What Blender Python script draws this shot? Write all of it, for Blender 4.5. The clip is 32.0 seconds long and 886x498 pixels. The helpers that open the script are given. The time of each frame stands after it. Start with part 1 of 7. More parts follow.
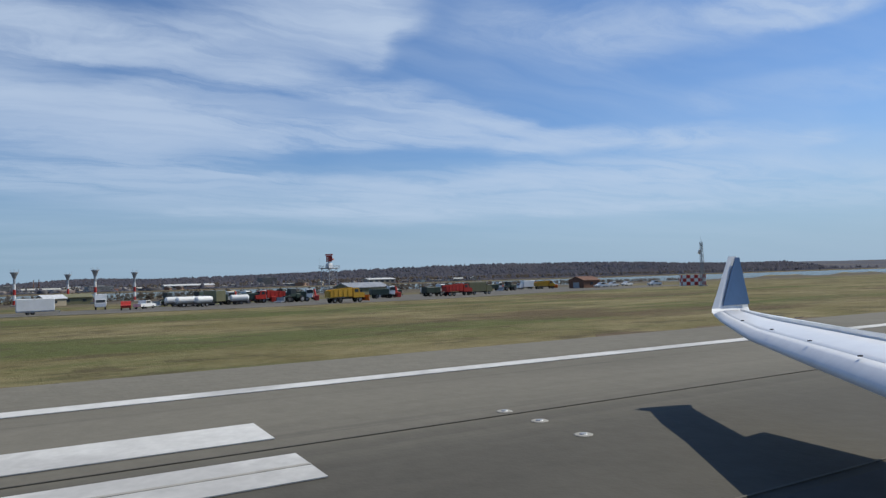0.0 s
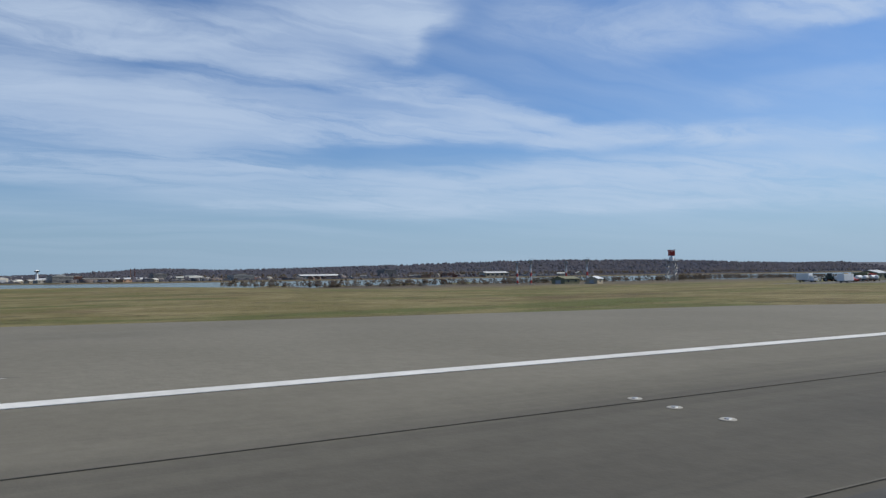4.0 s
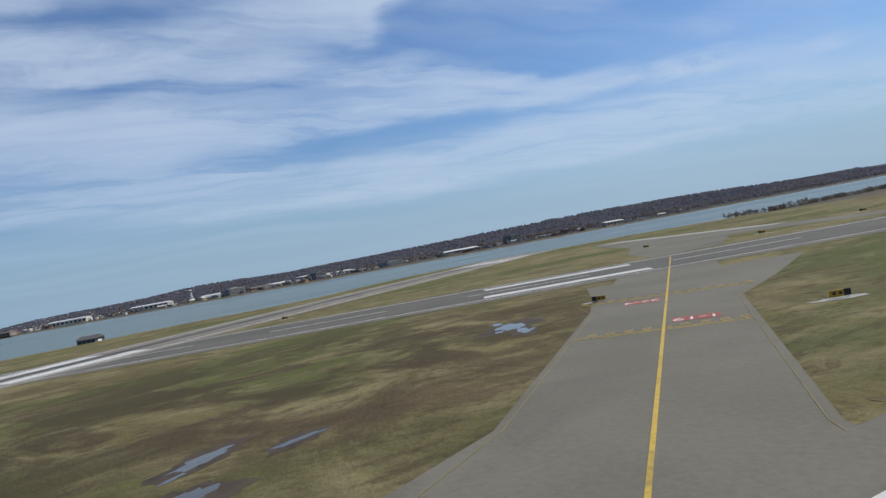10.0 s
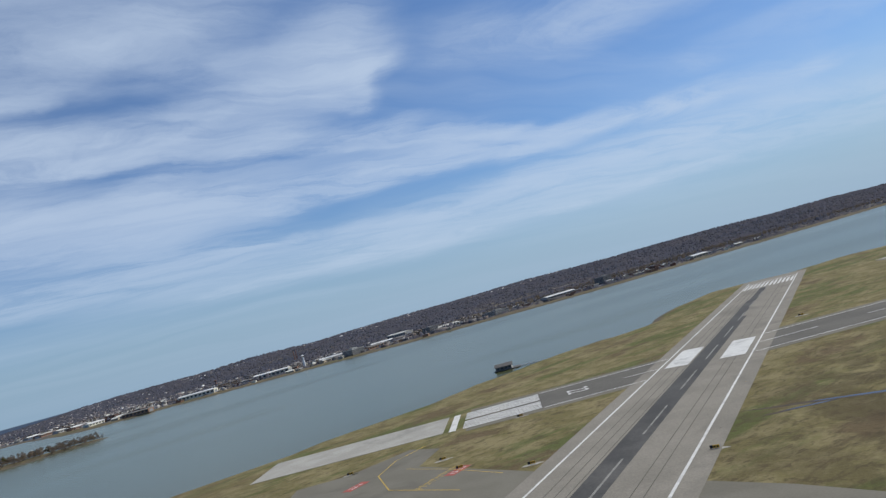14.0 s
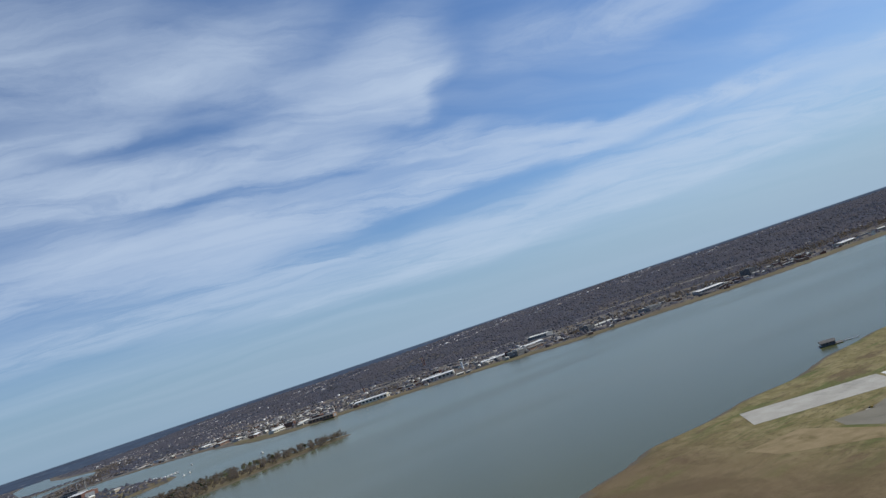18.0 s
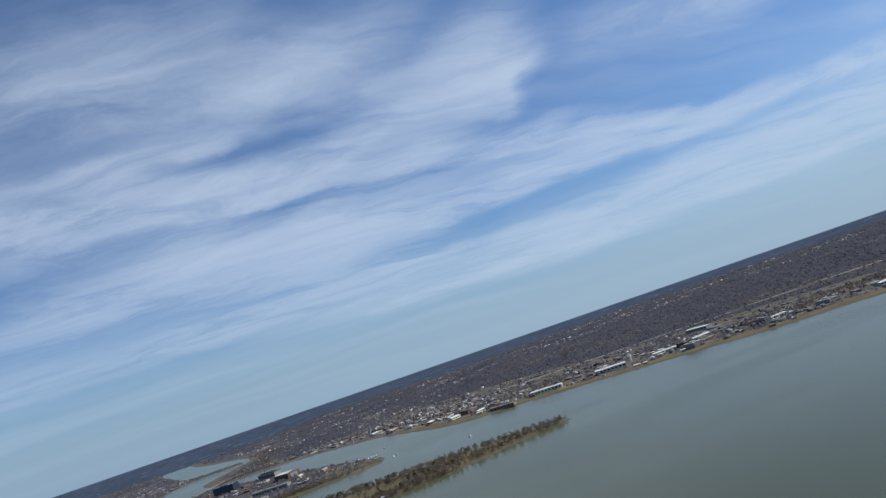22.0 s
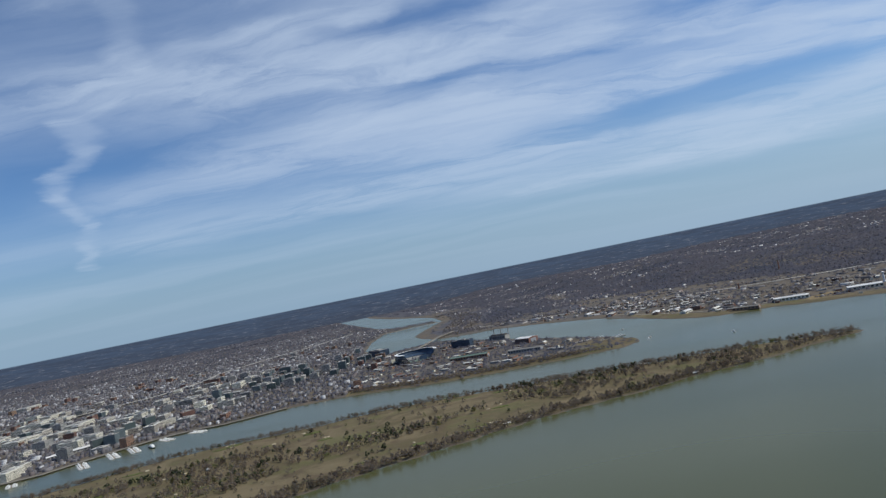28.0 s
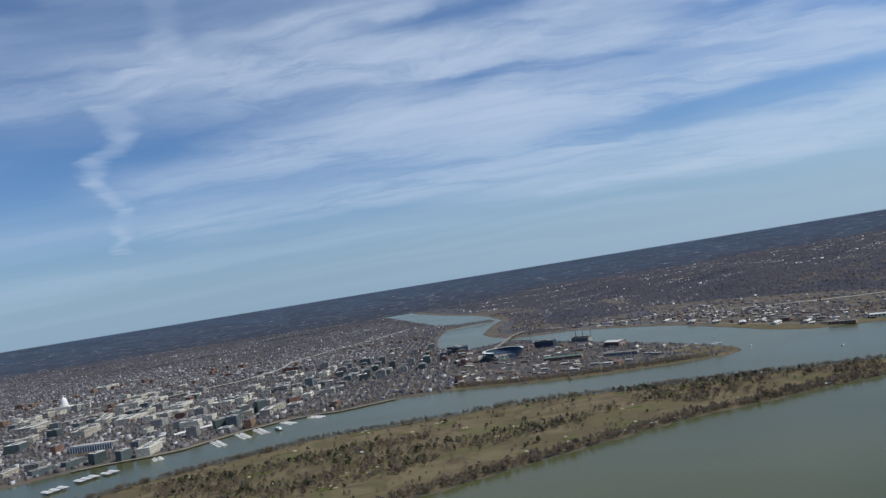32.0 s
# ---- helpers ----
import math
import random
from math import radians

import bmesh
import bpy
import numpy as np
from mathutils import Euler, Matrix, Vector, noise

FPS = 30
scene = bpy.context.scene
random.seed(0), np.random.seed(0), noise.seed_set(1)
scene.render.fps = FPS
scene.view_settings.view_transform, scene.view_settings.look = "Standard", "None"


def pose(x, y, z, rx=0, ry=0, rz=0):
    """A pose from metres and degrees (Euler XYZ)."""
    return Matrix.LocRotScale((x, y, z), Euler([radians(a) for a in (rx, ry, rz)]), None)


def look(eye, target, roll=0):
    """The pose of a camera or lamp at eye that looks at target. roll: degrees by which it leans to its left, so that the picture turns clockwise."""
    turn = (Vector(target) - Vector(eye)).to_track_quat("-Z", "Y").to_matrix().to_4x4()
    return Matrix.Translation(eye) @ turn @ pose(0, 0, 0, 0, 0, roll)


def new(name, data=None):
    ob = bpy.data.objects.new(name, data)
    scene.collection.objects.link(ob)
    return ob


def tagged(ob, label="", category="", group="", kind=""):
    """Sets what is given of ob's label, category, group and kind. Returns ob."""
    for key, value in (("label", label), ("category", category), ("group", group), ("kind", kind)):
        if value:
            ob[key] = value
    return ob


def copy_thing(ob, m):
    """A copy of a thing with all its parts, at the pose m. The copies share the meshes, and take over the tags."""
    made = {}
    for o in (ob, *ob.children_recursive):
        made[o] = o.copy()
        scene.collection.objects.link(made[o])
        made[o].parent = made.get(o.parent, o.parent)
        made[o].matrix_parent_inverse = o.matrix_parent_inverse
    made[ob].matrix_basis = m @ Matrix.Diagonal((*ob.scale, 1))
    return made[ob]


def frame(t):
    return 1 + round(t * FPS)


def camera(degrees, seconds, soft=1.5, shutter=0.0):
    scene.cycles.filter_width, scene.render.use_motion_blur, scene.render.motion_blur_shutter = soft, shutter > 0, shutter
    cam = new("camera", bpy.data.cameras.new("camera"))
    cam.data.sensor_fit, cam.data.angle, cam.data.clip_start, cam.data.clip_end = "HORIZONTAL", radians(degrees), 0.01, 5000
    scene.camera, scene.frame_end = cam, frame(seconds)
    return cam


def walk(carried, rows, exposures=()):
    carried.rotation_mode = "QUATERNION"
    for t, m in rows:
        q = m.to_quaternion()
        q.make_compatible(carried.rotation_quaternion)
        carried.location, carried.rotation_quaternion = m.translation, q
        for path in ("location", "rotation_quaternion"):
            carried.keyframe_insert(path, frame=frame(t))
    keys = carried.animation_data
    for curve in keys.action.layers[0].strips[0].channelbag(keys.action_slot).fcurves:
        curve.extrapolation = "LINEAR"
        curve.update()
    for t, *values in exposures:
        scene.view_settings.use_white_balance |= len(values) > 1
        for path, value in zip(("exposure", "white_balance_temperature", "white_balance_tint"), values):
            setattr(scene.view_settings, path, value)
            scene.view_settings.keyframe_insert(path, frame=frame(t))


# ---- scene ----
from mathutils import geometry

# The place is laid out in true metres and set down at half size at the very end, so that
# the flight of some 75 m/s keeps to the pace that the camera may go.
HALF = 0.5

# ---- camera: seconds, x, y, z in true metres, heading, pitch, roll in degrees ----
PATH_ROWS = [
    (0.0, 0.99, 0.01, 3.40, -28.82, 2.61, -1.74),
    (0.5, 0.99, 26.79, 3.44, -28.92, 2.71, -1.47),
    (1.0, 1.00, 54.25, 3.46, -29.07, 2.67, -0.90),
    (1.5, 1.00, 82.38, 3.45, -28.73, 2.40, -1.10),
    (2.0, 1.01, 111.17, 3.44, -28.23, 2.48, -0.52),
    (2.5, 1.01, 140.60, 3.43, -27.92, 2.06, -0.07),
    (3.0, 1.00, 170.63, 3.44, -27.42, 1.79, 0.65),
    (3.5, 0.97, 201.22, 3.46, -26.69, 2.02, -0.64),
    (4.0, 0.89, 231.98, 3.49, -26.29, 2.27, -0.83),
    (4.5, 0.76, 263.56, 3.57, -26.24, 2.78, -1.00),
    (5.0, 0.62, 295.81, 3.69, -26.41, 3.12, -1.43),
    (5.5, 0.54, 328.58, 3.88, -26.69, 2.84, -2.37),
    (6.0, 0.48, 361.41, 4.07, -26.73, 2.77, -3.12),
    (6.5, 0.48, 394.57, 4.34, -27.26, 1.37, -4.96),
    (7.0, 0.56, 427.99, 4.77, -26.97, 0.87, -6.76),
    (7.5, 0.74, 461.65, 5.46, -26.89, 0.06, -6.73),
    (8.0, 1.04, 495.57, 6.49, -26.85, -0.54, -7.33),
    (8.5, 1.43, 529.74, 7.92, -26.96, 0.39, -8.55),
    (9.0, 1.87, 564.18, 9.78, -26.88, 0.86, -9.12),
    (9.5, 2.30, 598.87, 12.08, -26.85, 0.60, -9.99),
    (10.0, 2.66, 633.74, 14.89, -26.77, 0.15, -10.37),
    (10.5, 2.87, 668.75, 18.24, -26.62, -0.06, -11.18),
    (11.0, 2.89, 703.82, 22.16, -26.91, 0.32, -11.77),
    (11.5, 2.70, 738.90, 26.68, -27.35, 1.06, -12.81),
    (12.0, 2.27, 773.96, 31.82, -27.49, 1.87, -13.24),
    (12.5, 1.58, 808.97, 37.52, -27.62, 2.37, -13.57),
    (13.0, 0.62, 843.95, 43.73, -27.45, 2.91, -14.20),
    (13.5, -0.65, 878.91, 50.37, -27.26, 3.82, -14.60),
    (14.0, -2.25, 913.91, 57.36, -26.89, 4.82, -15.56),
    (14.5, -4.26, 948.98, 64.65, -26.32, 5.10, -16.32),
    (15.0, -6.36, 984.11, 71.99, -25.71, 5.25, -16.78),
    (15.5, -9.13, 1019.40, 79.74, -24.94, 4.82, -16.74),
    (16.0, -12.68, 1054.81, 87.88, -24.13, 4.45, -16.66),
    (16.5, -17.12, 1090.29, 96.42, -23.43, 4.76, -17.01),
    (17.0, -21.75, 1125.77, 105.03, -22.91, 5.64, -17.60),
    (17.5, -26.95, 1161.29, 113.90, -22.22, 6.46, -18.42),
    (18.0, -32.73, 1196.84, 123.02, -21.64, 6.97, -18.65),
    (18.5, -39.09, 1232.40, 132.38, -20.79, 7.47, -18.86),
    (19.0, -46.03, 1267.97, 141.94, -19.73, 7.73, -18.57),
    (19.5, -53.55, 1303.53, 151.68, -18.53, 7.05, -18.31),
    (20.0, -61.63, 1339.08, 161.56, -17.73, 6.84, -18.33),
    (20.5, -70.25, 1374.62, 171.56, -16.81, 7.06, -18.42),
    (21.0, -79.37, 1410.14, 181.62, -16.15, 7.80, -18.44),
    (21.5, -88.97, 1445.62, 191.71, -15.19, 8.39, -18.60),
    (22.0, -99.01, 1481.06, 201.79, -14.26, 9.05, -19.04),
    (22.5, -109.47, 1516.43, 211.81, -13.43, 9.48, -19.70),
    (23.0, -120.31, 1551.72, 221.72, -12.50, 9.59, -19.77),
    (23.5, -131.52, 1586.91, 231.49, -11.59, 9.41, -19.70),
    (24.0, -143.06, 1621.99, 241.07, -10.58, 9.11, -19.18),
    (24.5, -154.90, 1656.92, 250.45, -9.34, 8.25, -18.49),
    (25.0, -167.03, 1691.70, 259.59, -7.83, 6.58, -17.17),
    (25.5, -179.42, 1726.29, 268.50, -6.18, 5.49, -16.18),
    (26.0, -192.04, 1760.70, 277.19, -4.56, 4.75, -15.23),
    (26.5, -204.88, 1794.93, 285.69, -3.26, 3.76, -14.04),
    (27.0, -217.78, 1829.06, 294.11, -1.95, 3.07, -13.05),
    (27.5, -231.00, 1862.93, 302.28, -0.94, 2.70, -12.21),
    (28.0, -244.47, 1896.72, 310.29, -0.20, 2.59, -11.50),
    (28.5, -258.14, 1930.60, 318.24, 0.32, 2.67, -10.90),
    (29.0, -271.83, 1964.55, 326.22, 0.70, 2.92, -10.29),
    (29.5, -285.64, 1998.57, 334.18, 1.13, 2.99, -9.79),
    (30.0, -299.54, 2032.69, 342.15, 1.28, 2.72, -9.08),
    (30.5, -313.50, 2066.93, 350.13, 1.46, 2.42, -9.05),
    (31.0, -327.51, 2101.30, 358.14, 1.83, 2.37, -9.30),
    (31.5, -341.56, 2135.81, 366.16, 1.84, 2.15, -9.37),
    (32.0, -355.65, 2170.45, 374.21, 2.06, 2.74, -9.21),
]
LENS = 65.96

cam = camera(LENS, 32.0, soft=1.35)


def aimed(x, y, z, heading, pitch, roll):
    h, p = radians(heading), radians(pitch)
    ahead = Vector((math.cos(h) * math.cos(p), math.sin(h) * math.cos(p), math.sin(p)))
    eye = Vector((x, y, z)) * HALF
    return look(eye, eye + ahead * 50, roll)


walk(cam, [(t, aimed(*row)) for t, *row in PATH_ROWS], [(0.0, 0.0, 6230, 9), (32.0, 0.0, 6230, 9)])

# ---- sky and sun ----
SUN_ELEVATION, SUN_FROM = radians(50), Vector((-0.10, -0.635, 0.766)).normalized()
world = bpy.data.worlds.new("sky")
scene.world = world
world.use_nodes = True


class Nodes:
    """Short hand for a node tree."""

    def __init__(self, tree):
        self.tree = tree
        self.tree.nodes.clear()

    def add(self, kind, inputs=()):
        n = self.tree.nodes.new(kind)
        for k, v in dict(inputs).items():
            if isinstance(v, bpy.types.NodeSocket):
                self.tree.links.new(v, n.inputs[k])
            else:
                n.inputs[k].default_value = v
        return n

    def math(self, op, a, b=0.0, c=0.0, clamp=False):
        n = self.add("ShaderNodeMath", {0: a, 1: b, 2: c})
        n.operation, n.use_clamp = op, clamp
        return n.outputs[0]

    def noise(self, vector, scale, detail=4.0, rough=0.55, distort=0.0):
        return self.add("ShaderNodeTexNoise", {"Vector": vector, "Scale": scale, "Detail": detail, "Roughness": rough, "Distortion": distort}).outputs["Fac"]

    def step(self, value, low, high, a=0.0, b=1.0):
        n = self.add("ShaderNodeMapRange", {"Value": value, "From Min": low, "From Max": high, "To Min": a, "To Max": b})
        n.interpolation_type = "SMOOTHSTEP"
        return n.outputs["Result"]

    def mix(self, fac, a, b):
        n = self.add("ShaderNodeMix")
        n.data_type = "RGBA"
        for sock, v in ((n.inputs[0], fac), (n.inputs[6], a), (n.inputs[7], b)):
            if isinstance(v, bpy.types.NodeSocket):
                self.tree.links.new(v, sock)
            else:
                sock.default_value = v if isinstance(v, float) else (*v, 1.0)
        return n.outputs[2]

    def place(self, vector, scale=(1, 1, 1), turn=0.0, move=(0, 0, 0)):
        return self.add("ShaderNodeMapping", {"Vector": vector, "Scale": scale, "Rotation": (0, 0, turn), "Location": move}).outputs[0]


# long cirrus streaks on the sheet: half width, density, and the line that each follows
HOOK = [
    (0.069, 1.0, [(2.12, -0.61), (2.15, -0.81), (2.16, -0.95)]),
    (0.026, 1.0, [(2.15, -0.95), (1.96, -0.89), (1.77, -0.80)]),
    (0.116, 0.6, [(2.23, -0.28), (2.07, -0.59), (2.04, -0.82), (1.72, -0.73)]),
    (0.132, 0.6, [(2.38, 0.17), (2.37, -0.05), (2.24, -0.33)]),
    (0.115, 0.75, [(2.44, -0.31), (2.40, -0.68), (2.45, -1.15), (2.54, -1.46), (2.58, -1.80)]),
    (0.082, 0.7, [(2.52, -1.45), (2.57, -1.79)]),
    (0.089, 0.95, [(1.28, -1.76), (1.28, -1.95), (1.15, -2.03)]),
    (0.173, 0.55, [(1.73, -1.21), (1.66, -1.61), (1.37, -1.81)]),
    (0.117, 0.6, [(1.83, -0.29), (1.88, -0.64), (1.90, -0.83), (1.64, -0.73)])]
BANDS = [
    (0.157, 0.75, [(3.24, -0.86), (3.09, -1.26), (2.84, -1.63), (2.75, -2.11), (2.35, -2.64), (2.09, -3.22)]),
    (0.196, 0.5, [(3.35, -2.30), (2.77, -3.09), (2.23, -4.20)]),
    (0.566, 0.65, [(4.54, -0.56), (4.56, -2.12), (3.62, -3.45), (2.58, -4.84)]),
    (0.329, 0.6, [(3.80, 0.28), (3.49, -0.19), (3.22, -0.64)]),
    (0.210, 0.5, [(3.19, 0.23), (3.12, -0.28), (3.22, -0.64)]),
    (0.122, 0.5, [(2.77, -0.35), (2.77, -0.74)]),
    (0.162, 0.4, [(1.85, -2.40), (1.43, -2.74)]),
    (0.192, 0.65, [(3.14, -0.86), (2.88, -1.38), (2.76, -2.10), (2.38, -2.80)]),
    (0.388, 0.7, [(4.13, -1.61), (3.38, -2.68), (2.63, -3.49)])]
NORTH = [
    (0.30, 0.40, [(2.05, 1.25), (2.35, 0.75), (2.45, 0.25)]), (0.16, 0.55, [(1.55, 0.75), (1.62, 0.2), (1.55, -0.35)]), (0.12, 0.5, [(2.1, 0.95), (2.3, 0.4), (2.35, -0.2)]),
    (0.255, 0.65, [(3.06, 0.84), (2.92, 0.34), (3.03, -0.35)]),
    (0.178, 0.6, [(2.27, 0.57), (2.36, 0.09), (2.24, -0.49)]),
    (0.059, 0.55, [(1.99, 0.11), (1.74, -0.11), (1.65, -0.26)]),
    (0.302, 0.6, [(3.29, 1.35), (3.17, 0.48), (3.05, -0.32), (2.74, -1.11)]),
    (0.100, 0.55, [(2.02, 0.42), (2.41, -0.08), (2.30, -0.67)]),
    (0.349, 0.6, [(4.23, 1.59), (4.22, 0.33), (3.97, -0.70)]),
    (0.040, 0.5, [(1.66, 0.70), (1.86, 0.79), (2.03, 0.81), (2.19, 0.98), (2.23, 1.14), (2.53, 1.20), (2.71, 1.45), (2.97, 1.63), (3.49, 1.74), (4.55, 2.32)]),
    (0.119, 0.5, [(2.06, 1.33), (2.01, 0.91), (2.18, 0.66)])]
LONG = [
    (0.035, 0.75, [(2.56, -0.56), (2.58, -1.06), (2.6, -1.6), (2.57, -1.8)]),
    (0.05, 0.8, [(3.1, -0.84), (2.99, -1.47), (2.86, -2.04), (2.58, -2.48), (2.37, -2.84)]),
    (0.085, 0.6, [(4.06, -0.21), (3.91, -1.05), (3.87, -1.99), (3.29, -2.65), (2.95, -3.41)]),
    (0.16, 0.6, [(5.1, -0.8), (4.86, -1.68), (4.65, -2.55), (4.3, -3.33), (3.66, -4.1)]),
    (0.03, 0.9, [(2.33, -0.35), (2.15, -0.52), (2.13, -0.7), (2.19, -0.95)]),
    (0.05, 0.6, [(1.82, -0.32), (1.84, -0.49), (1.81, -0.76), (2.08, -0.92)]),
    (0.09, 0.5, [(1.89, 0.6), (1.95, 0.33), (1.93, 0.12), (1.88, -0.07)]),
    (0.1, 0.5, [(2.97, 0.67), (2.93, 0.16), (2.82, -0.24), (2.51, -0.61)]),
    (0.12, 0.45, [(1.46, 0.42), (1.46, 0.25), (1.42, 0.03)]),
    (0.1, 0.45, [(1.9, 0.17), (1.72, -0.05), (1.64, -0.26)]),
    (0.12, 0.45, [(2.3, 0.6), (2.32, 0.26), (2.27, -0.03)])]
STREAKS = [(*p, *q, w, k) for w, k, line in HOOK + BANDS + NORTH + LONG for p, q in zip(line, line[1:])]


def build_sky(w):
    g = Nodes(w.node_tree)
    way = g.add("ShaderNodeTexCoord").outputs["Generated"]
    part = g.add("ShaderNodeSeparateXYZ", {0: way})
    x, y, z = part.outputs
    sky = g.add("ShaderNodeTexSky")
    sky.sky_type, sky.sun_disc, sky.sun_elevation, sky.sun_rotation = "NISHITA", False, SUN_ELEVATION, math.pi
    sky.air_density, sky.dust_density, sky.ozone_density = 1.0, 0.6, 2.5
    blue = g.add("ShaderNodeMix", {0: 1.0})
    blue.data_type, blue.blend_type = "RGBA", "MULTIPLY"
    g.tree.links.new(sky.outputs[0], blue.inputs[6])
    blue.inputs[7].default_value = (0.058, 0.076, 0.097, 1)
    # cirrus on a flat sheet high above: a thin veil, and long streaks that fray at their edges
    up = g.math("ADD", g.math("MAXIMUM", z, 0.0), 0.09)
    sheet = g.add("ShaderNodeCombineXYZ", {0: g.math("DIVIDE", x, up), 1: g.math("DIVIDE", y, up), 2: 0.0}).outputs[0]

    def pushed(scale, amount, detail):
        wob = g.add("ShaderNodeTexNoise", {"Vector": sheet, "Scale": scale, "Detail": detail, "Roughness": 0.55}).outputs["Color"]
        push = g.add("ShaderNodeVectorMath", {0: wob, 1: (amount, amount, 0.0), 2: (-amount / 2, -amount / 2, 0.0)})
        push.operation = "MULTIPLY_ADD"
        return g.add("ShaderNodeVectorMath", {0: sheet, 1: push.outputs[0]}).outputs[0]

    high = g.step(z, 0.10, 0.38)
    warped, frayed = pushed(0.45, 1.6, 3.0), pushed(2.6, 0.26, 7.0)
    broad = g.noise(g.place(warped, (1.0, 0.22, 1.0), radians(24)), 0.75, 5.0, 0.55, 0.4)
    fine = g.noise(g.place(warped, (1.0, 0.14, 1.0), radians(30)), 2.4, 8.0, 0.62, 0.6)
    wisp = g.noise(g.place(frayed, (1.0, 0.35, 1.0), radians(10)), 3.0, 9.0, 0.66, 0.9)
    body = g.math("ADD", g.math("MULTIPLY", broad, 0.62), g.math("MULTIPLY", g.math("MULTIPLY_ADD", g.math("SUBTRACT", fine, 0.5), high, 0.5), 0.34))
    cover = g.step(body, 0.39, 0.62, 0.0, 0.40)
    for ax, ay, bx, by, width, strength in STREAKS:
        d = Vector((bx - ax, by - ay, 0))
        rel = g.add("ShaderNodeVectorMath", {0: frayed, 1: (ax, ay, 0)})
        rel.operation = "SUBTRACT"
        dot = g.add("ShaderNodeVectorMath", {0: rel.outputs[0], 1: tuple(d / d.length_squared)})
        dot.operation = "DOT_PRODUCT"
        along = g.add("ShaderNodeVectorMath", {0: tuple(d), 3: g.math("MINIMUM", g.math("MAXIMUM", dot.outputs["Value"], 0.0), 1.0)})
        along.operation = "SCALE"
        off = g.add("ShaderNodeVectorMath", {0: rel.outputs[0], 1: along.outputs[0]})
        off.operation = "DISTANCE"
        near = g.step(off.outputs["Value"], width * 0.25, width * 1.9, 1.0, 0.0)
        near = g.math("MULTIPLY", near, g.step(wisp, 0.30, 0.64, 0.22 * strength, strength * 0.92))
        cover = g.math("SUBTRACT", g.math("ADD", cover, near), g.math("MULTIPLY", cover, near))
    strand = g.noise(g.place(frayed, (1.0, 0.2, 1.0), radians(8)), 4.2, 7.0, 0.60, 0.3)
    cover = g.math("MULTIPLY", cover, g.math("MULTIPLY_ADD", g.math("SUBTRACT", g.step(strand, 0.34, 0.66, 0.72, 1.14), 0.93), g.math("MULTIPLY_ADD", high, 0.75, 0.25), 0.93))
    low = g.step(z, 0.0, 0.10)
    cover = g.math("MULTIPLY", cover, g.math("MULTIPLY_ADD", low, 0.78, 0.12))
    murk = g.mix(g.step(y, -0.85, 0.45), (0.338, 0.458, 0.585), (0.278, 0.392, 0.510))
    haze = g.mix(g.step(z, 0.0, 0.22, 0.92, 0.0), blue.outputs[2], murk)
    lit = g.mix(g.math("MULTIPLY", cover, 0.80), haze, (0.545, 0.635, 0.765))
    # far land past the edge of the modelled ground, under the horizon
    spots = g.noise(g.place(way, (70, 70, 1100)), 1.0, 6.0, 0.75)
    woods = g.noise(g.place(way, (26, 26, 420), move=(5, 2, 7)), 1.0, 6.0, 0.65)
    # aerial haze painted into the land colours, bluer towards the horizon
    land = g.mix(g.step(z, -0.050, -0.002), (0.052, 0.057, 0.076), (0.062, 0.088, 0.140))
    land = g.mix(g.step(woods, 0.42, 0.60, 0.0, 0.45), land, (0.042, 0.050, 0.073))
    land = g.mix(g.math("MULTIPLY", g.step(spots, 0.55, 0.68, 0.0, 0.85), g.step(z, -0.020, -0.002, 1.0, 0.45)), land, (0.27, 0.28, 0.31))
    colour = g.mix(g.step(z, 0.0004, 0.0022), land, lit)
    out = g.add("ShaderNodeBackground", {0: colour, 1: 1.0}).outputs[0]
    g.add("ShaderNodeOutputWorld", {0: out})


build_sky(world)
sun = bpy.data.lights.new("sun", "SUN")
sun.energy, sun.angle, sun.color = 3.75, radians(0.6), (1.0, 0.92, 0.76)
sun_lamp = new("sun", sun)
sun_lamp.rotation_euler = SUN_FROM.to_track_quat("Z", "Y").to_euler()

# ---- materials ----


def material(name, colours, rough=0.8, metal=0.0, scale=0.2, scale2=4.0, bump=0.0, spec=0.3, per="", fine=0.35, vary=0.7):
    """colours: two or three base colours, mixed by noise at two scales; per: 'object' or 'island' varies the tone piece by piece."""
    m = bpy.data.materials.new(name)
    m.use_nodes = True
    g = Nodes(m.node_tree)
    at = g.add("ShaderNodeTexCoord").outputs["Object"]
    a = g.step(g.noise(at, scale, 5.0, 0.6), 0.35, 0.65)
    col = g.mix(a, colours[0], colours[1])
    if len(colours) > 2:
        col = g.mix(g.step(g.noise(at, scale * 0.37, 6.0, 0.65, 0.5), 0.52, 0.66), col, colours[2])
    grain = g.noise(at, scale2, 3.0, 0.7)
    dark = g.add("ShaderNodeHueSaturation", {"Color": col, "Value": g.math("MULTIPLY_ADD", grain, fine * 2, 1 - fine)}).outputs[0]
    if per:
        r = g.add("ShaderNodeObjectInfo").outputs["Random"] if per == "object" else g.add("ShaderNodeNewGeometry").outputs["Random Per Island"]
        dark = g.add("ShaderNodeHueSaturation", {"Color": dark, "Value": g.math("MULTIPLY_ADD", r, vary, 1 - vary / 2), "Hue": g.math("MULTIPLY_ADD", r, 0.04, 0.48)}).outputs[0]
    ins = {"Base Color": dark, "Roughness": rough, "Metallic": metal, "Specular IOR Level": spec}
    if bump:
        ins["Normal"] = g.add("ShaderNodeBump", {"Strength": bump, "Distance": 0.3, "Height": grain}).outputs[0]
    b = g.add("ShaderNodeBsdfPrincipled", ins).outputs[0]
    g.add("ShaderNodeOutputMaterial", {0: b})
    return m


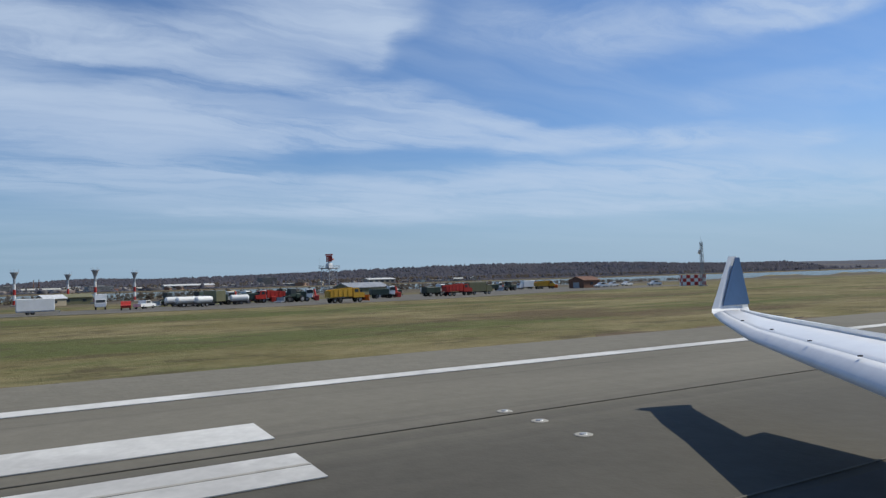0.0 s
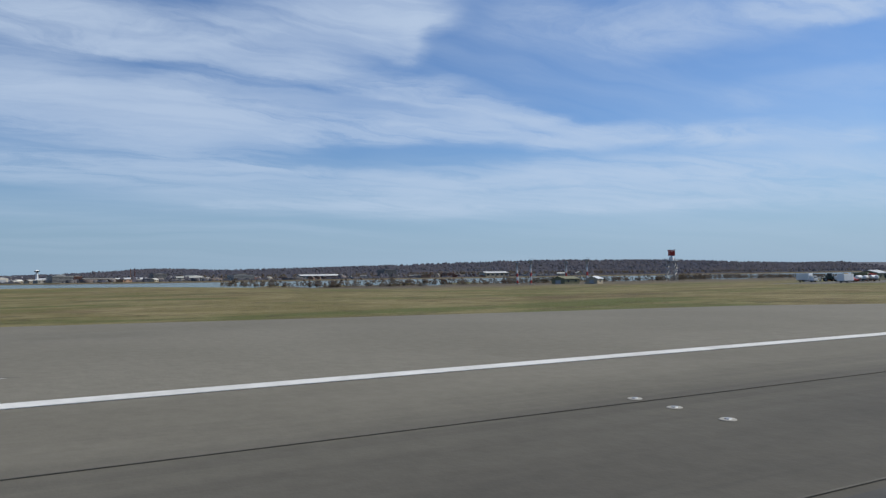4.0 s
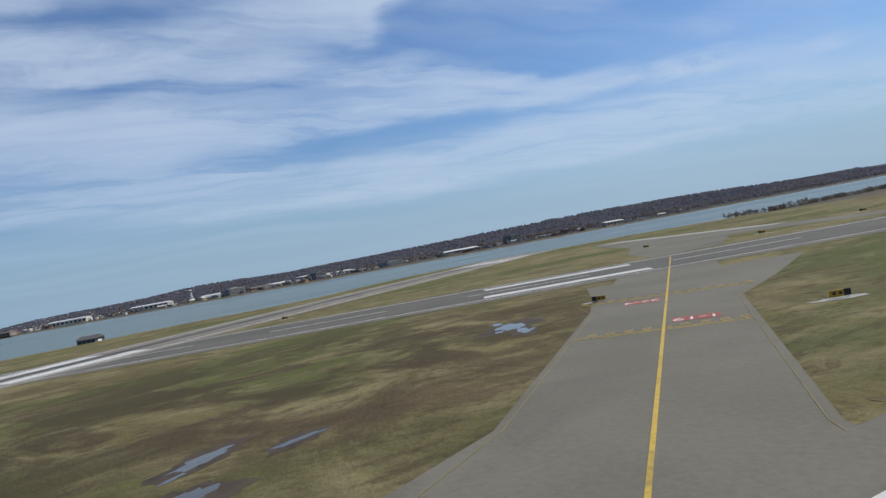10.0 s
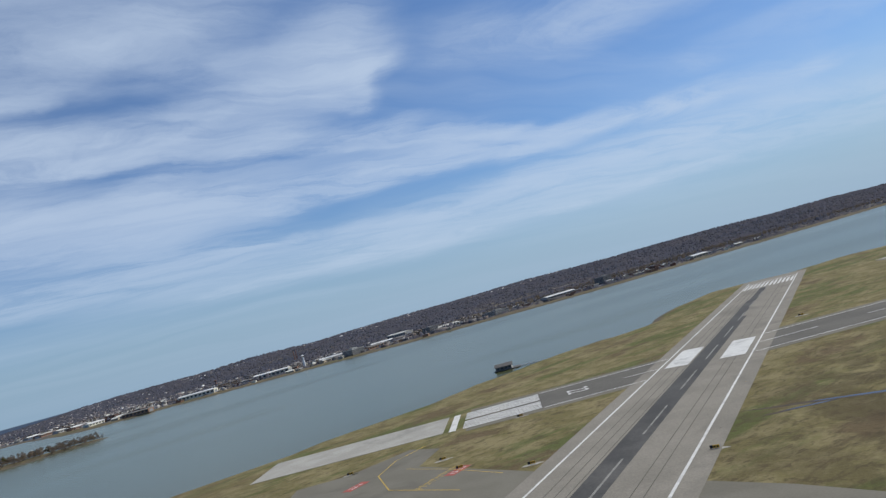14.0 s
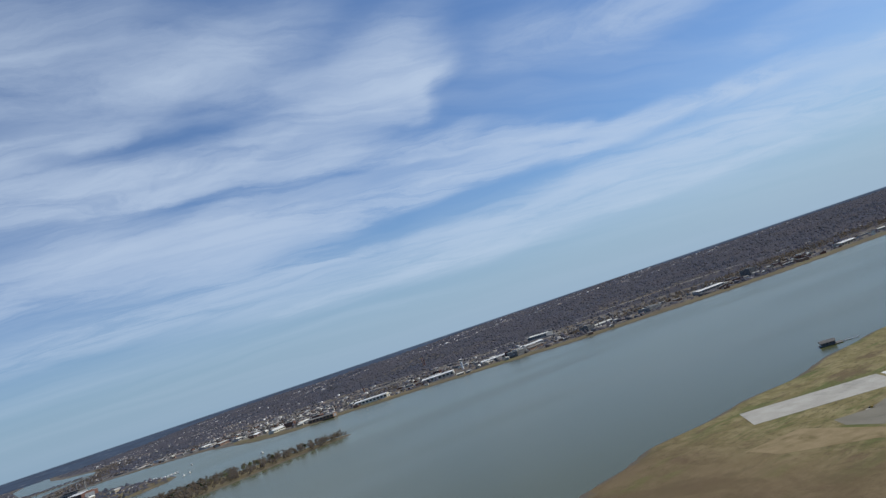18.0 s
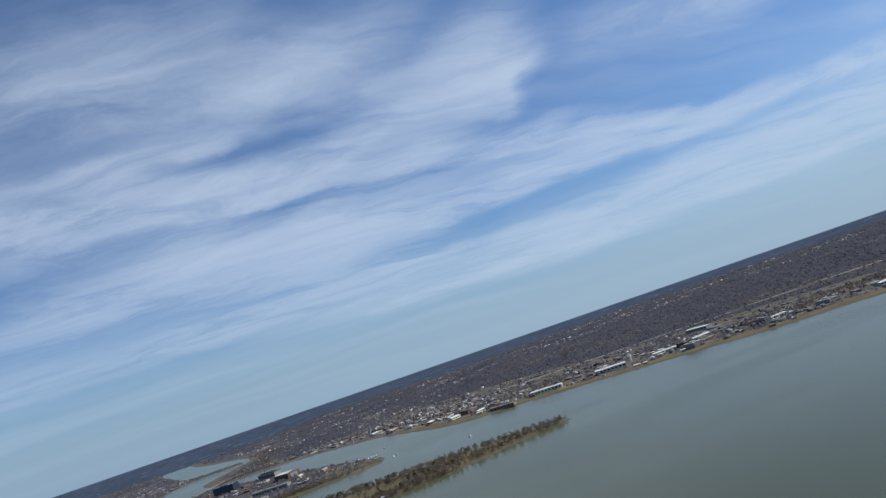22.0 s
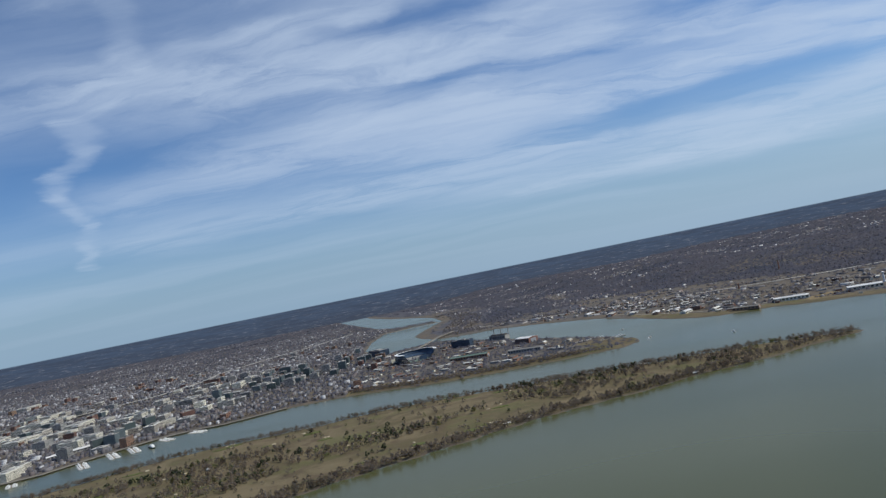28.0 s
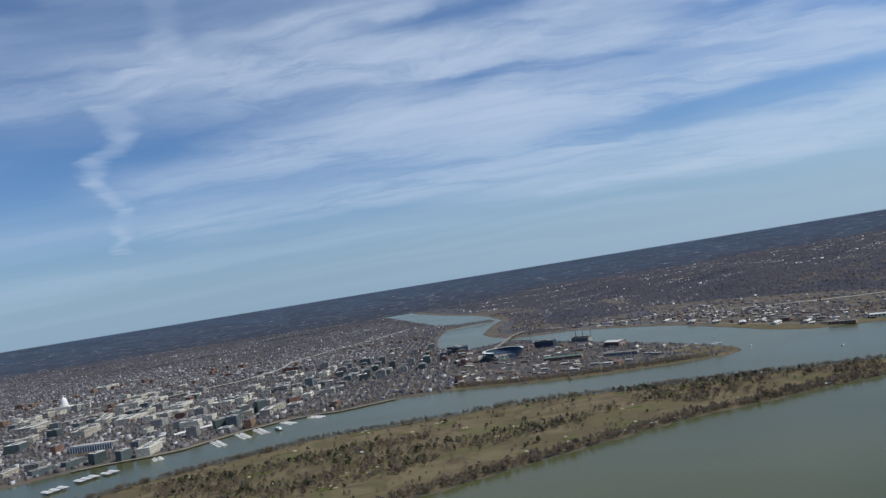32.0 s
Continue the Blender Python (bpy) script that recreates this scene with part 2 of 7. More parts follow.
def speckled(name, palette, rough=0.75, metal=0.0):
    """A colour out of a palette for each island of a joined mesh."""
    m = bpy.data.materials.new(name)
    m.use_nodes = True
    g = Nodes(m.node_tree)
    r = g.add("ShaderNodeNewGeometry").outputs["Random Per Island"]
    ramp = g.add("ShaderNodeValToRGB", {0: r})
    ramp.color_ramp.interpolation = "CONSTANT"
    e = ramp.color_ramp.elements
    while len(e) < len(palette):
        e.new(0.5)
    for i, c in enumerate(palette):
        e[i].position = i / len(palette)
        e[i].color = (*c, 1)
    at = g.add("ShaderNodeTexCoord").outputs["Object"]
    col = g.add("ShaderNodeHueSaturation", {"Color": ramp.outputs[0], "Value": g.math("MULTIPLY_ADD", g.noise(at, 0.25, 4.0, 0.7), 0.8, 0.6)}).outputs[0]
    b = g.add("ShaderNodeBsdfPrincipled", {"Base Color": col, "Roughness": rough, "Metallic": metal}).outputs[0]
    g.add("ShaderNodeOutputMaterial", {0: b})
    return m


ASPHALT = material("weathered_asphalt", [(0.152, 0.140, 0.110), (0.176, 0.163, 0.130), (0.130, 0.120, 0.096)], 0.95, scale=0.05, scale2=1.6, bump=0.08, fine=0.2)
ASPHALT_PALE = material("pale_worn_asphalt", [(0.212, 0.193, 0.160), (0.245, 0.223, 0.186), (0.180, 0.164, 0.136)], 0.95, scale=0.05, scale2=1.6, bump=0.15)
ASPHALT_DARK = material("dark_asphalt", [(0.112, 0.104, 0.090), (0.134, 0.125, 0.108)], 0.95, scale=0.05, scale2=1.6, bump=0.15)
CONCRETE = material("pale_concrete", [(0.31, 0.295, 0.26), (0.37, 0.355, 0.315), (0.26, 0.25, 0.22)], 0.85, scale=0.06, scale2=1.2)
PAINT = material("white_road_paint", [(0.56, 0.55, 0.52), (0.64, 0.63, 0.60), (0.44, 0.43, 0.41)], 0.7, scale=0.3, scale2=2.5, fine=0.2)
PAINT_FADED = material("worn_white_paint", [(0.20, 0.19, 0.17), (0.28, 0.27, 0.245), (0.13, 0.125, 0.115)], 0.8, scale=0.3, scale2=2.5, fine=0.3)
YELLOW_FADED = material("worn_yellow_paint", [(0.24, 0.185, 0.085), (0.29, 0.22, 0.095), (0.17, 0.145, 0.09)], 0.8, scale=0.3, scale2=2.5)
PAINT_YELLOW = material("yellow_road_paint", [(0.50, 0.34, 0.06), (0.58, 0.40, 0.08), (0.30, 0.22, 0.07)], 0.7, scale=0.3, scale2=2.5)
PAINT_RED = material("red_road_paint", [(0.30, 0.075, 0.055), (0.36, 0.095, 0.07), (0.22, 0.08, 0.06)], 0.7, scale=0.3, scale2=2.5)
RUBBER = material("tyre_rubber_film", [(0.055, 0.053, 0.050), (0.075, 0.072, 0.067), (0.100, 0.095, 0.088)], 0.85, scale=0.03, scale2=0.9)
TAN_TURF = material("dry_tan_turf", [(0.20, 0.155, 0.085), (0.25, 0.195, 0.115), (0.15, 0.12, 0.06)], 0.95, scale=0.08, scale2=1.5, spec=0.1)
PATCH = material("asphalt_patch", [(0.098, 0.090, 0.074), (0.116, 0.107, 0.088)], 0.9, scale=0.04, scale2=1.1)
STEEL_GREY = material("grey_painted_steel", [(0.30, 0.31, 0.33), (0.40, 0.41, 0.42)], 0.5, 0.4, scale=0.8, scale2=6)
BLACK = material("black_paint", [(0.018, 0.018, 0.020), (0.03, 0.03, 0.032)], 0.5, scale=0.8, scale2=6)
WHITE = material("white_paint", [(0.74, 0.74, 0.72), (0.80, 0.80, 0.79)], 0.45, scale=0.4, scale2=5, fine=0.12)
YELLOW = material("yellow_paint", [(0.52, 0.30, 0.03), (0.45, 0.26, 0.03)], 0.45, scale=0.6, scale2=5)
RED = material("red_paint", [(0.45, 0.04, 0.03), (0.36, 0.04, 0.03)], 0.45, scale=0.6, scale2=5)
ORANGE = material("orange_paint", [(0.72, 0.20, 0.03), (0.62, 0.17, 0.03)], 0.5, scale=0.6, scale2=5)
GREEN_DARK = material("dark_green_paint", [(0.035, 0.055, 0.045), (0.05, 0.07, 0.06)], 0.5, scale=0.6, scale2=5)
OLIVE = material("olive_paint", [(0.16, 0.16, 0.09), (0.20, 0.19, 0.11)], 0.6, scale=0.6, scale2=5)
TYRE = material("black_rubber", [(0.02, 0.02, 0.02), (0.03, 0.03, 0.03)], 0.8, scale=1, scale2=8)
GLASS = material("dark_window_glass", [(0.035, 0.042, 0.048), (0.055, 0.062, 0.068)], 0.25, scale=0.1, scale2=1, fine=0.2)
WATER_STILL = material("puddle_water", [(0.045, 0.038, 0.028), (0.06, 0.05, 0.036)], 0.10, scale=0.1, scale2=1, spec=0.5)


def build_runway_material():
    """Grooved asphalt, darker where tyres have worn the middle, with long streaks and paler patches."""
    m = bpy.data.materials.new("grooved_runway_asphalt")
    m.use_nodes = True
    g = Nodes(m.node_tree)
    at = g.add("ShaderNodeTexCoord").outputs["Object"]
    x = g.math("ABSOLUTE", g.add("ShaderNodeSeparateXYZ", {0: at}).outputs[0])
    streak = g.noise(g.place(at, (0.55, 0.012, 1)), 1.0, 6.0, 0.65, 0.3)
    cloud = g.noise(g.place(at, (0.09, 0.03, 1)), 1.0, 6.0, 0.62)
    zone = g.step(g.add("ShaderNodeSeparateXYZ", {0: at}).outputs[1], 190, 400, 1.0, 0.35)
    worn = g.step(g.math("ADD", x, g.math("MULTIPLY", g.math("SUBTRACT", streak, 0.5), 11.0)), 10.5, 18.5, 1.0, 0.0)
    worn = g.math("MULTIPLY", worn, zone)
    pale = g.mix(g.step(cloud, 0.38, 0.62), (0.140, 0.129, 0.102), (0.172, 0.159, 0.127))
    dark = g.mix(g.step(cloud, 0.38, 0.62), (0.066, 0.061, 0.052), (0.092, 0.085, 0.070))
    col = g.mix(worn, pale, dark)
    col = g.mix(g.step(streak, 0.56, 0.70, 0.0, 0.45), col, (0.058, 0.054, 0.048))
    grain = g.noise(at, 1.8, 4.0, 0.7)
    col = g.add("ShaderNodeHueSaturation", {"Color": col, "Value": g.math("MULTIPLY_ADD", grain, 0.4, 0.8)}).outputs[0]
    normal = g.add("ShaderNodeBump", {"Strength": 0.06, "Distance": 0.2, "Height": grain}).outputs[0]
    b = g.add("ShaderNodeBsdfPrincipled", {"Base Color": col, "Roughness": 0.92, "Specular IOR Level": 0.25, "Normal": normal}).outputs[0]
    g.add("ShaderNodeOutputMaterial", {0: b})
    return m


def build_ground_material():
    m = bpy.data.materials.new("ground_cover")
    m.use_nodes = True
    g = Nodes(m.node_tree)
    at = g.add("ShaderNodeTexCoord").outputs["Object"]
    kinds, damp_at = g.add("ShaderNodeAttribute"), g.add("ShaderNodeAttribute")
    kinds.attribute_name, damp_at.attribute_name = "cover", "marsh"
    cover, wet = kinds.outputs["Fac"], damp_at.outputs["Fac"]
    dry, straw, green, soil = (0.162, 0.138, 0.060), (0.238, 0.200, 0.102), (0.088, 0.106, 0.032), (0.118, 0.083, 0.049)
    streak = g.place(at, (0.030, 0.010, 0.02), radians(-8))
    lawn = g.mix(g.step(g.noise(at, 0.055, 8.0, 0.70, 0.2), 0.42, 0.60), dry, straw)
    lawn = g.mix(g.math("MULTIPLY", g.step(g.noise(streak, 1.0, 9.0, 0.70, 0.2), 0.48, 0.61), 0.85), lawn, green)
    bare = g.step(g.noise(g.place(at, (0.026, 0.016, 0.02), radians(20)), 1.0, 9.0, 0.72, 0.3), 0.53, 0.63)
    lawn = g.mix(g.math("MULTIPLY", bare, 0.8), lawn, soil)
    lawn = g.mix(g.step(g.noise(g.place(at, (0.30, 0.16, 1), radians(-20)), 1.0, 7.0, 0.72, 0.4), 0.50, 0.62, 0.0, 0.7), lawn, (0.084, 0.068, 0.036))
    damp = g.math("MULTIPLY", wet, g.step(g.noise(at, 0.05, 6.0, 0.65, 1.0), 0.40, 0.56))
    lawn = g.mix(g.math("MULTIPLY", damp, 0.85), lawn, (0.066, 0.050, 0.028))
    # the brown fallow field by the northern shore
    brown = g.mix(g.step(g.noise(at, 0.02, 7.0, 0.65, 0.6), 0.4, 0.6), (0.115, 0.080, 0.046), (0.162, 0.117, 0.068))
    brown = g.mix(g.step(g.noise(g.place(at, (0.02, 0.008, 1), 0.5), 1.0, 6.0, 0.6), 0.52, 0.66, 0.0, 0.7), brown, (0.105, 0.110, 0.035))
    fallow = g.add("ShaderNodeAttribute")
    fallow.attribute_name = "fallow"
    lawn = g.mix(g.math("MULTIPLY", fallow.outputs["Fac"], 0.85), lawn, brown)
    # the golf course: olive and tan turf, greener and browner by patches
    turf = g.mix(g.step(g.noise(g.place(at, (0.012, 0.005, 1), 0.15), 1.0, 8.0, 0.65, 0.8), 0.40, 0.60), (0.108, 0.090, 0.050), (0.165, 0.134, 0.080))
    turf = g.mix(g.step(g.noise(g.place(at, (0.009, 0.004, 1), 0.15, (50, 20, 0)), 1.0, 7.0, 0.65, 0.6), 0.50, 0.62, 0.0, 0.75), turf, (0.104, 0.106, 0.044))
    turf = g.mix(g.step(g.noise(g.place(at, (0.02, 0.009, 1), 0.1, (9, 70, 0)), 1.0, 8.0, 0.7, 0.8), 0.52, 0.62, 0.0, 0.85), turf, (0.094, 0.070, 0.048))
    town = g.mix(g.step(g.noise(at, 0.012, 7.0, 0.7), 0.42, 0.6), (0.094, 0.083, 0.072), (0.138, 0.126, 0.110))
    town = g.mix(g.step(g.noise(g.place(at, move=(300, 90, 0)), 0.006, 6.0, 0.65), 0.46, 0.58), town, (0.126, 0.104, 0.078))
    town = g.mix(g.step(g.noise(at, 0.0035, 8.0, 0.75), 0.56, 0.64), town, (0.075, 0.062, 0.046))
    # floor of the hill woods: blue haze painted in to match the crowns
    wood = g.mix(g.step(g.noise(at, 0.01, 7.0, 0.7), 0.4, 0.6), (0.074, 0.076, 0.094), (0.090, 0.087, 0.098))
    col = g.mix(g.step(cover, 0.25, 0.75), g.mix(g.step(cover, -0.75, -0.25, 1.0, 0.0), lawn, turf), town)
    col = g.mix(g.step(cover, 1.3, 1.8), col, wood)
    z = g.add("ShaderNodeSeparateXYZ", {0: at}).outputs[2]
    shore = g.step(g.math("ADD", z, g.math("MULTIPLY", g.noise(at, 0.15, 4.0), 1.6)), -1.2, -0.2, 1.0, 0.0)
    col = g.mix(shore, col, g.mix(g.noise(at, 0.6, 4.0), (0.075, 0.062, 0.048), (0.15, 0.13, 0.105)))
    tuft = g.noise(at, 1.3, 6.0, 0.75)
    col = g.add("ShaderNodeHueSaturation", {"Color": col, "Value": g.math("MULTIPLY_ADD", tuft, 1.0, 0.5)}).outputs[0]
    normal = g.add("ShaderNodeBump", {"Strength": 0.5, "Distance": 0.4, "Height": tuft}).outputs[0]
    b = g.add("ShaderNodeBsdfPrincipled", {"Base Color": col, "Roughness": 0.95, "Specular IOR Level": 0.15, "Normal": normal}).outputs[0]
    g.add("ShaderNodeOutputMaterial", {0: b})
    return m


def build_water_material():
    m = bpy.data.materials.new("river_water")
    m.use_nodes = True
    g = Nodes(m.node_tree)
    at = g.add("ShaderNodeTexCoord").outputs["Object"]
    silt = g.step(g.noise(g.place(at, (0.0016, 0.0006, 1)), 1.0, 2.0, 0.5), 0.38, 0.66)
    col = g.mix(silt, (0.066, 0.072, 0.026), (0.084, 0.088, 0.033))
    calm = g.step(g.noise(g.place(at, (0.004, 0.0013, 1), radians(15)), 1.0, 2.0, 0.5), 0.4, 0.62)
    rough = g.math("MULTIPLY_ADD", calm, 0.03, 0.22)
    b = g.add("ShaderNodeBsdfPrincipled", {"Base Color": col, "Roughness": rough, "IOR": 1.33, "Specular IOR Level": 0.43}).outputs[0]
    g.add("ShaderNodeOutputMaterial", {0: b})
    return m


GROUND, WATER, RUNWAY = build_ground_material(), build_water_material(), build_runway_material()

# ---- mesh helpers ----


def mesh_from(name, verts, faces, mats, index=None, smooth=False):
    me = bpy.data.meshes.new(name)
    me.from_pydata([tuple(v) for v in verts], [], [tuple(f) for f in faces])
    for m in mats if isinstance(mats, (list, tuple)) else [mats]:
        me.materials.append(m)
    if index is not None:
        me.polygons.foreach_set("material_index", np.asarray(index, np.int32))
    if smooth:
        me.polygons.foreach_set("use_smooth", np.ones(len(me.polygons), bool))
    me.update()
    return me


def mesh_fast(name, verts, faces, mats, smooth=False):
    """A mesh of equal-sided faces from arrays."""
    verts, faces = np.asarray(verts, np.float32), np.asarray(faces, np.int32)
    n, k = faces.shape
    me = bpy.data.meshes.new(name)
    me.vertices.add(len(verts))
    me.vertices.foreach_set("co", verts.ravel())
    me.loops.add(n * k)
    me.loops.foreach_set("vertex_index", faces.ravel())
    me.polygons.add(n)
    me.polygons.foreach_set("loop_start", np.arange(0, n * k, k, dtype=np.int32))
    for m in mats if isinstance(mats, (list, tuple)) else [mats]:
        me.materials.append(m)
    if smooth:
        me.polygons.foreach_set("use_smooth", np.ones(n, bool))
    me.update(calc_edges=True)
    return me


class Form:
    """A bmesh to which shaped pieces are added."""

    def __init__(self):
        self.bm = bmesh.new()

    def box(self, x0, y0, z0, x1, y1, z1, bevel=0.0, turn=None, slot=0, taper=1.0):
        before = set(self.bm.faces)
        c, s = Vector(((x0 + x1) / 2, (y0 + y1) / 2, (z0 + z1) / 2)), (x1 - x0, y1 - y0, z1 - z0)
        r = bmesh.ops.create_cube(self.bm, size=1.0)
        for v in r["verts"]:
            k = taper if v.co.z > 0 else 1.0
            v.co = Vector((v.co.x * s[0] * k, v.co.y * s[1] * k, v.co.z * s[2]))
        if bevel:
            es = list({e for v in r["verts"] for e in v.link_edges})
            bmesh.ops.bevel(self.bm, geom=es, offset=bevel, segments=1, affect="EDGES")
        made = [f for f in self.bm.faces if f not in before]
        vs = {v for f in made for v in f.verts}
        m = Matrix.Translation(c) @ (turn.to_4x4() if turn is not None else Matrix())
        for v in vs:
            v.co = m @ v.co
        for f in made:
            f.material_index = slot
        return self

    def rod(self, a, b, r0, r1=None, sides=8, slot=0):
        a, b = Vector(a), Vector(b)
        d = b - a
        m = Matrix.Translation((a + b) / 2) @ d.to_track_quat("Z", "Y").to_matrix().to_4x4()
        before = set(self.bm.faces)
        bmesh.ops.create_cone(self.bm, cap_ends=True, segments=sides, radius1=r0, radius2=r0 if r1 is None else r1, depth=d.length, matrix=m)
        for f in self.bm.faces:
            if f not in before:
                f.material_index = slot
        return self

    def prism(self, pts, z0, z1, slot=0, axis="z"):
        """A polygon drawn out; axis x or y: the polygon stands upright across that axis."""
        def at(p, h):
            return {"z": (p[0], p[1], h), "x": (h, p[0], p[1]), "y": (p[0], h, p[1])}[axis]
        low = [self.bm.verts.new(at(p, z0)) for p in pts]
        top = [self.bm.verts.new(at(p, z1)) for p in pts]
        made = [self.bm.faces.new(top), self.bm.faces.new(low[::-1])]
        for i in range(len(pts)):
            j = (i + 1) % len(pts)
            made.append(self.bm.faces.new((low[i], low[j], top[j], top[i])))
        for f in made:
            f.material_index = slot
        return self

    def done(self, name, mats):
        bmesh.ops.recalc_face_normals(self.bm, faces=self.bm.faces)
        me = bpy.data.meshes.new(name)
        self.bm.to_mesh(me)
        self.bm.free()
        for m in mats if isinstance(mats, (list, tuple)) else [mats]:
            me.materials.append(m)
        return me


def part(name, form, mats, parent, label="", at=None):
    """Links a Form, or a ready mesh, as one mesh under a thing or a part."""
    ob = new(name, form.done(name, mats) if isinstance(form, Form) else form)
    ob.parent = parent
    if at is not None:
        ob.matrix_basis = at
    return tagged(ob, label)


def thing(name, label, category, group="", at=None, kind=""):
    ob = new(name)
    ob.empty_display_size = 0.5
    if at is not None:
        ob.matrix_basis = at
    return tagged(ob, label, category, group, kind)

# ---- the land and the river ----
AIRPORT = [(380, -9000), (390, -1500), (400, -600), (408, 100), (414, 133), (430, 212), (455, 240), (468, 304), (505, 330), (528, 371), (505, 440), (452, 505), (450, 560), (454, 618), (444, 690),
           (430, 757), (424, 810), (420, 850), (418, 915), (396, 965), (386, 995), (355, 1055), (320, 1130), (270, 1230), (150, 1330), (-100, 1400), (-12000, 1500), (-12000, -9000)]
MAINLAND = [(1290, -12000), (1310, -3000), (1335, -1000), (1385, -284), (1470, -60), (1525, 60), (1575, 180), (1640, 280), (1745, 375), (1800, 444), (1860, 513), (1925, 590), (1970, 656), (2010, 731),
            (2090, 796), (2130, 877), (2150, 970), (2230, 1048), (2380, 1108), (2569, 1150), (2930, 1260), (3220, 1465), (3460, 1700), (3480, 1850), (3560, 2010), (3800, 2110), (4080, 2165), (4400, 2130),
            (4732, 2080), (5141, 1990), (5900, 2080), (6462, 2230), (7500, 2600), (9000, 3000), (14000, 4000), (14000, -12000)]
CITY = [(14000, 4300), (9500, 3500), (8400, 3230), (6713, 2800), (5620, 2520), (5420, 2330), (5370, 2060), (5200, 2050), (5130, 2300), (4980, 2440), (4750, 2450), (4300, 2470), (3705, 2440), (3460, 2370),
        (3290, 2250), (3370, 2120), (3390, 1980), (3000, 1790), (2660, 1600), (2260, 1400), (2020, 1320), (1940, 1340), (1880, 1405), (1880, 1597), (1885, 1740), (1900, 1900), (1940, 2050), (1985, 2150),
        (2030, 2280), (2045, 2400), (2035, 2500), (1990, 2600), (1955, 2690), (1965, 2773), (1940, 2880), (1868, 2973), (1792, 3048), (1697, 3126), (1668, 3240), (1655, 3330), (1625, 3425), (1575, 3510),
        (1400, 3700), (1100, 3950), (900, 4100), (500, 4450), (-12000, 9000), (-12000, 14000), (14000, 14000)]
ISLAND = [(1395, 945), (1440, 1060), (1478, 1192), (1515, 1417), (1550, 1600), (1580, 1811), (1610, 1966), (1620, 2126), (1605, 2209), (1585, 2300), (1578, 2450), (1572, 2600), (1548, 2700), (1518, 2765),
          (1478, 2830), (1425, 2940), (1350, 3065), (1270, 3150), (1150, 3320), (980, 3560), (600, 3900), (200, 4000), (420, 2980), (720, 2600), (870, 2378), (960, 2200), (1025, 2065), (1085, 1930),
          (1150, 1790), (1185, 1680), (1215, 1540), (1262, 1410), (1290, 1237), (1345, 1085), (1372, 975)]


def inside(poly, x, y):
    hit = np.zeros(x.shape, bool)
    for (x0, y0), (x1, y1) in zip(poly, poly[1:] + poly[:1]):
        if y0 != y1:
            hit ^= ((y0 > y) != (y1 > y)) & (x < (x1 - x0) * (y - y0) / (y1 - y0) + x0)
    return hit


def shore_gap(poly, x, y):
    best = np.full(x.shape, 1e9)
    for (x0, y0), (x1, y1) in zip(poly, poly[1:] + poly[:1]):
        dx, dy = x1 - x0, y1 - y0
        t = np.clip(((x - x0) * dx + (y - y0) * dy) / (dx * dx + dy * dy), 0, 1)
        best = np.minimum(best, (x - x0 - t * dx) ** 2 + (y - y0 - t * dy) ** 2)
    return np.sqrt(best) * np.where(inside(poly, x, y), 1, -1)


def swell(x, y):
    """A soft, never repeating field between about -1 and 1."""
    return (np.sin(x / 830 + 1.3 * np.sin(y / 1170)) + np.sin(y / 690 + 1.1 * np.sin(x / 940 + 2)) + 0.6 * np.sin((x + y) / 410) + 0.5 * np.sin((x - 2 * y) / 530 + 1)) / 3.1


def wooded(x, y):
    """Where the hills carry woods rather than houses and clearings: soft, between 0 and 1."""
    a = ramp(swell(x * 2.3, y * 2.3) + 0.45 * swell(x * 7.1 + 900, y * 6.3), -0.55, -0.15)
    return a * (0.35 + 0.65 * ramp(swell(x * 12.7, y * 11.3 + 400), -0.45, -0.2))


def ramp(v, a, b):
    t = np.clip((v - a) / (b - a), 0, 1)
    return t * t * (3 - 2 * t)


def flats(y):
    """How far inland the level ground of the far bank goes."""
    return 420 + 520 * ramp(y, -1000, -300) * ramp(-y, -1500, -1000)


def land_height(x, y):
    """Height of the ground, and the gaps to the four shores."""
    x, y = np.asarray(x, float), np.asarray(y, float)
    gaps = [shore_gap(p, x, y) for p in (AIRPORT, MAINLAND, CITY, ISLAND)]
    wiggle = 3.0 * np.sin(x / 23 + np.sin(y / 31)) + 2.2 * np.sin(y / 17 + 2 * np.sin(x / 41))
    d = np.max(gaps, axis=0)
    near = np.interp(d + wiggle * (np.abs(d) < 60), [-40, 0, 9, 30], [-9, -3, -0.4, 0.0])
    hill = ramp(gaps[1], flats(y) + 80, 2300) * (46 + 24 * swell(x, y) + 28 * ramp(-y, -200, 1800) + 26 * ramp(y, -900, 100) * ramp(-y, -2600, -1300)) + ramp(gaps[1], 2500, 9000) * 45
    hill = hill + ramp(gaps[2], 900, 4500) * (20 + 8 * swell(x, y)) + ramp(gaps[2], 4500, 9500) * 60
    sag = -0.0066 * np.clip(x - 35, 0, 340) * ramp(-y, -230, -110) * (gaps[0] > 0)
    bumps = ramp(np.maximum(gaps[3], 0), 20, 60) * (0.8 + 0.9 * np.sin(x / 37) * np.sin(y / 45))
    return near + np.maximum(hill, 0) + bumps + sag * (near > -0.5), gaps


def steps(*spans):
    out = [spans[0][0]]
    for a, b, s0, s1 in spans:
        v = a
        while v < b - 1e-6:
            k = (v - a) / (b - a)
            v = min(b, v + s0 + (s1 - s0) * k)
            out.append(v)
    return np.array(out)


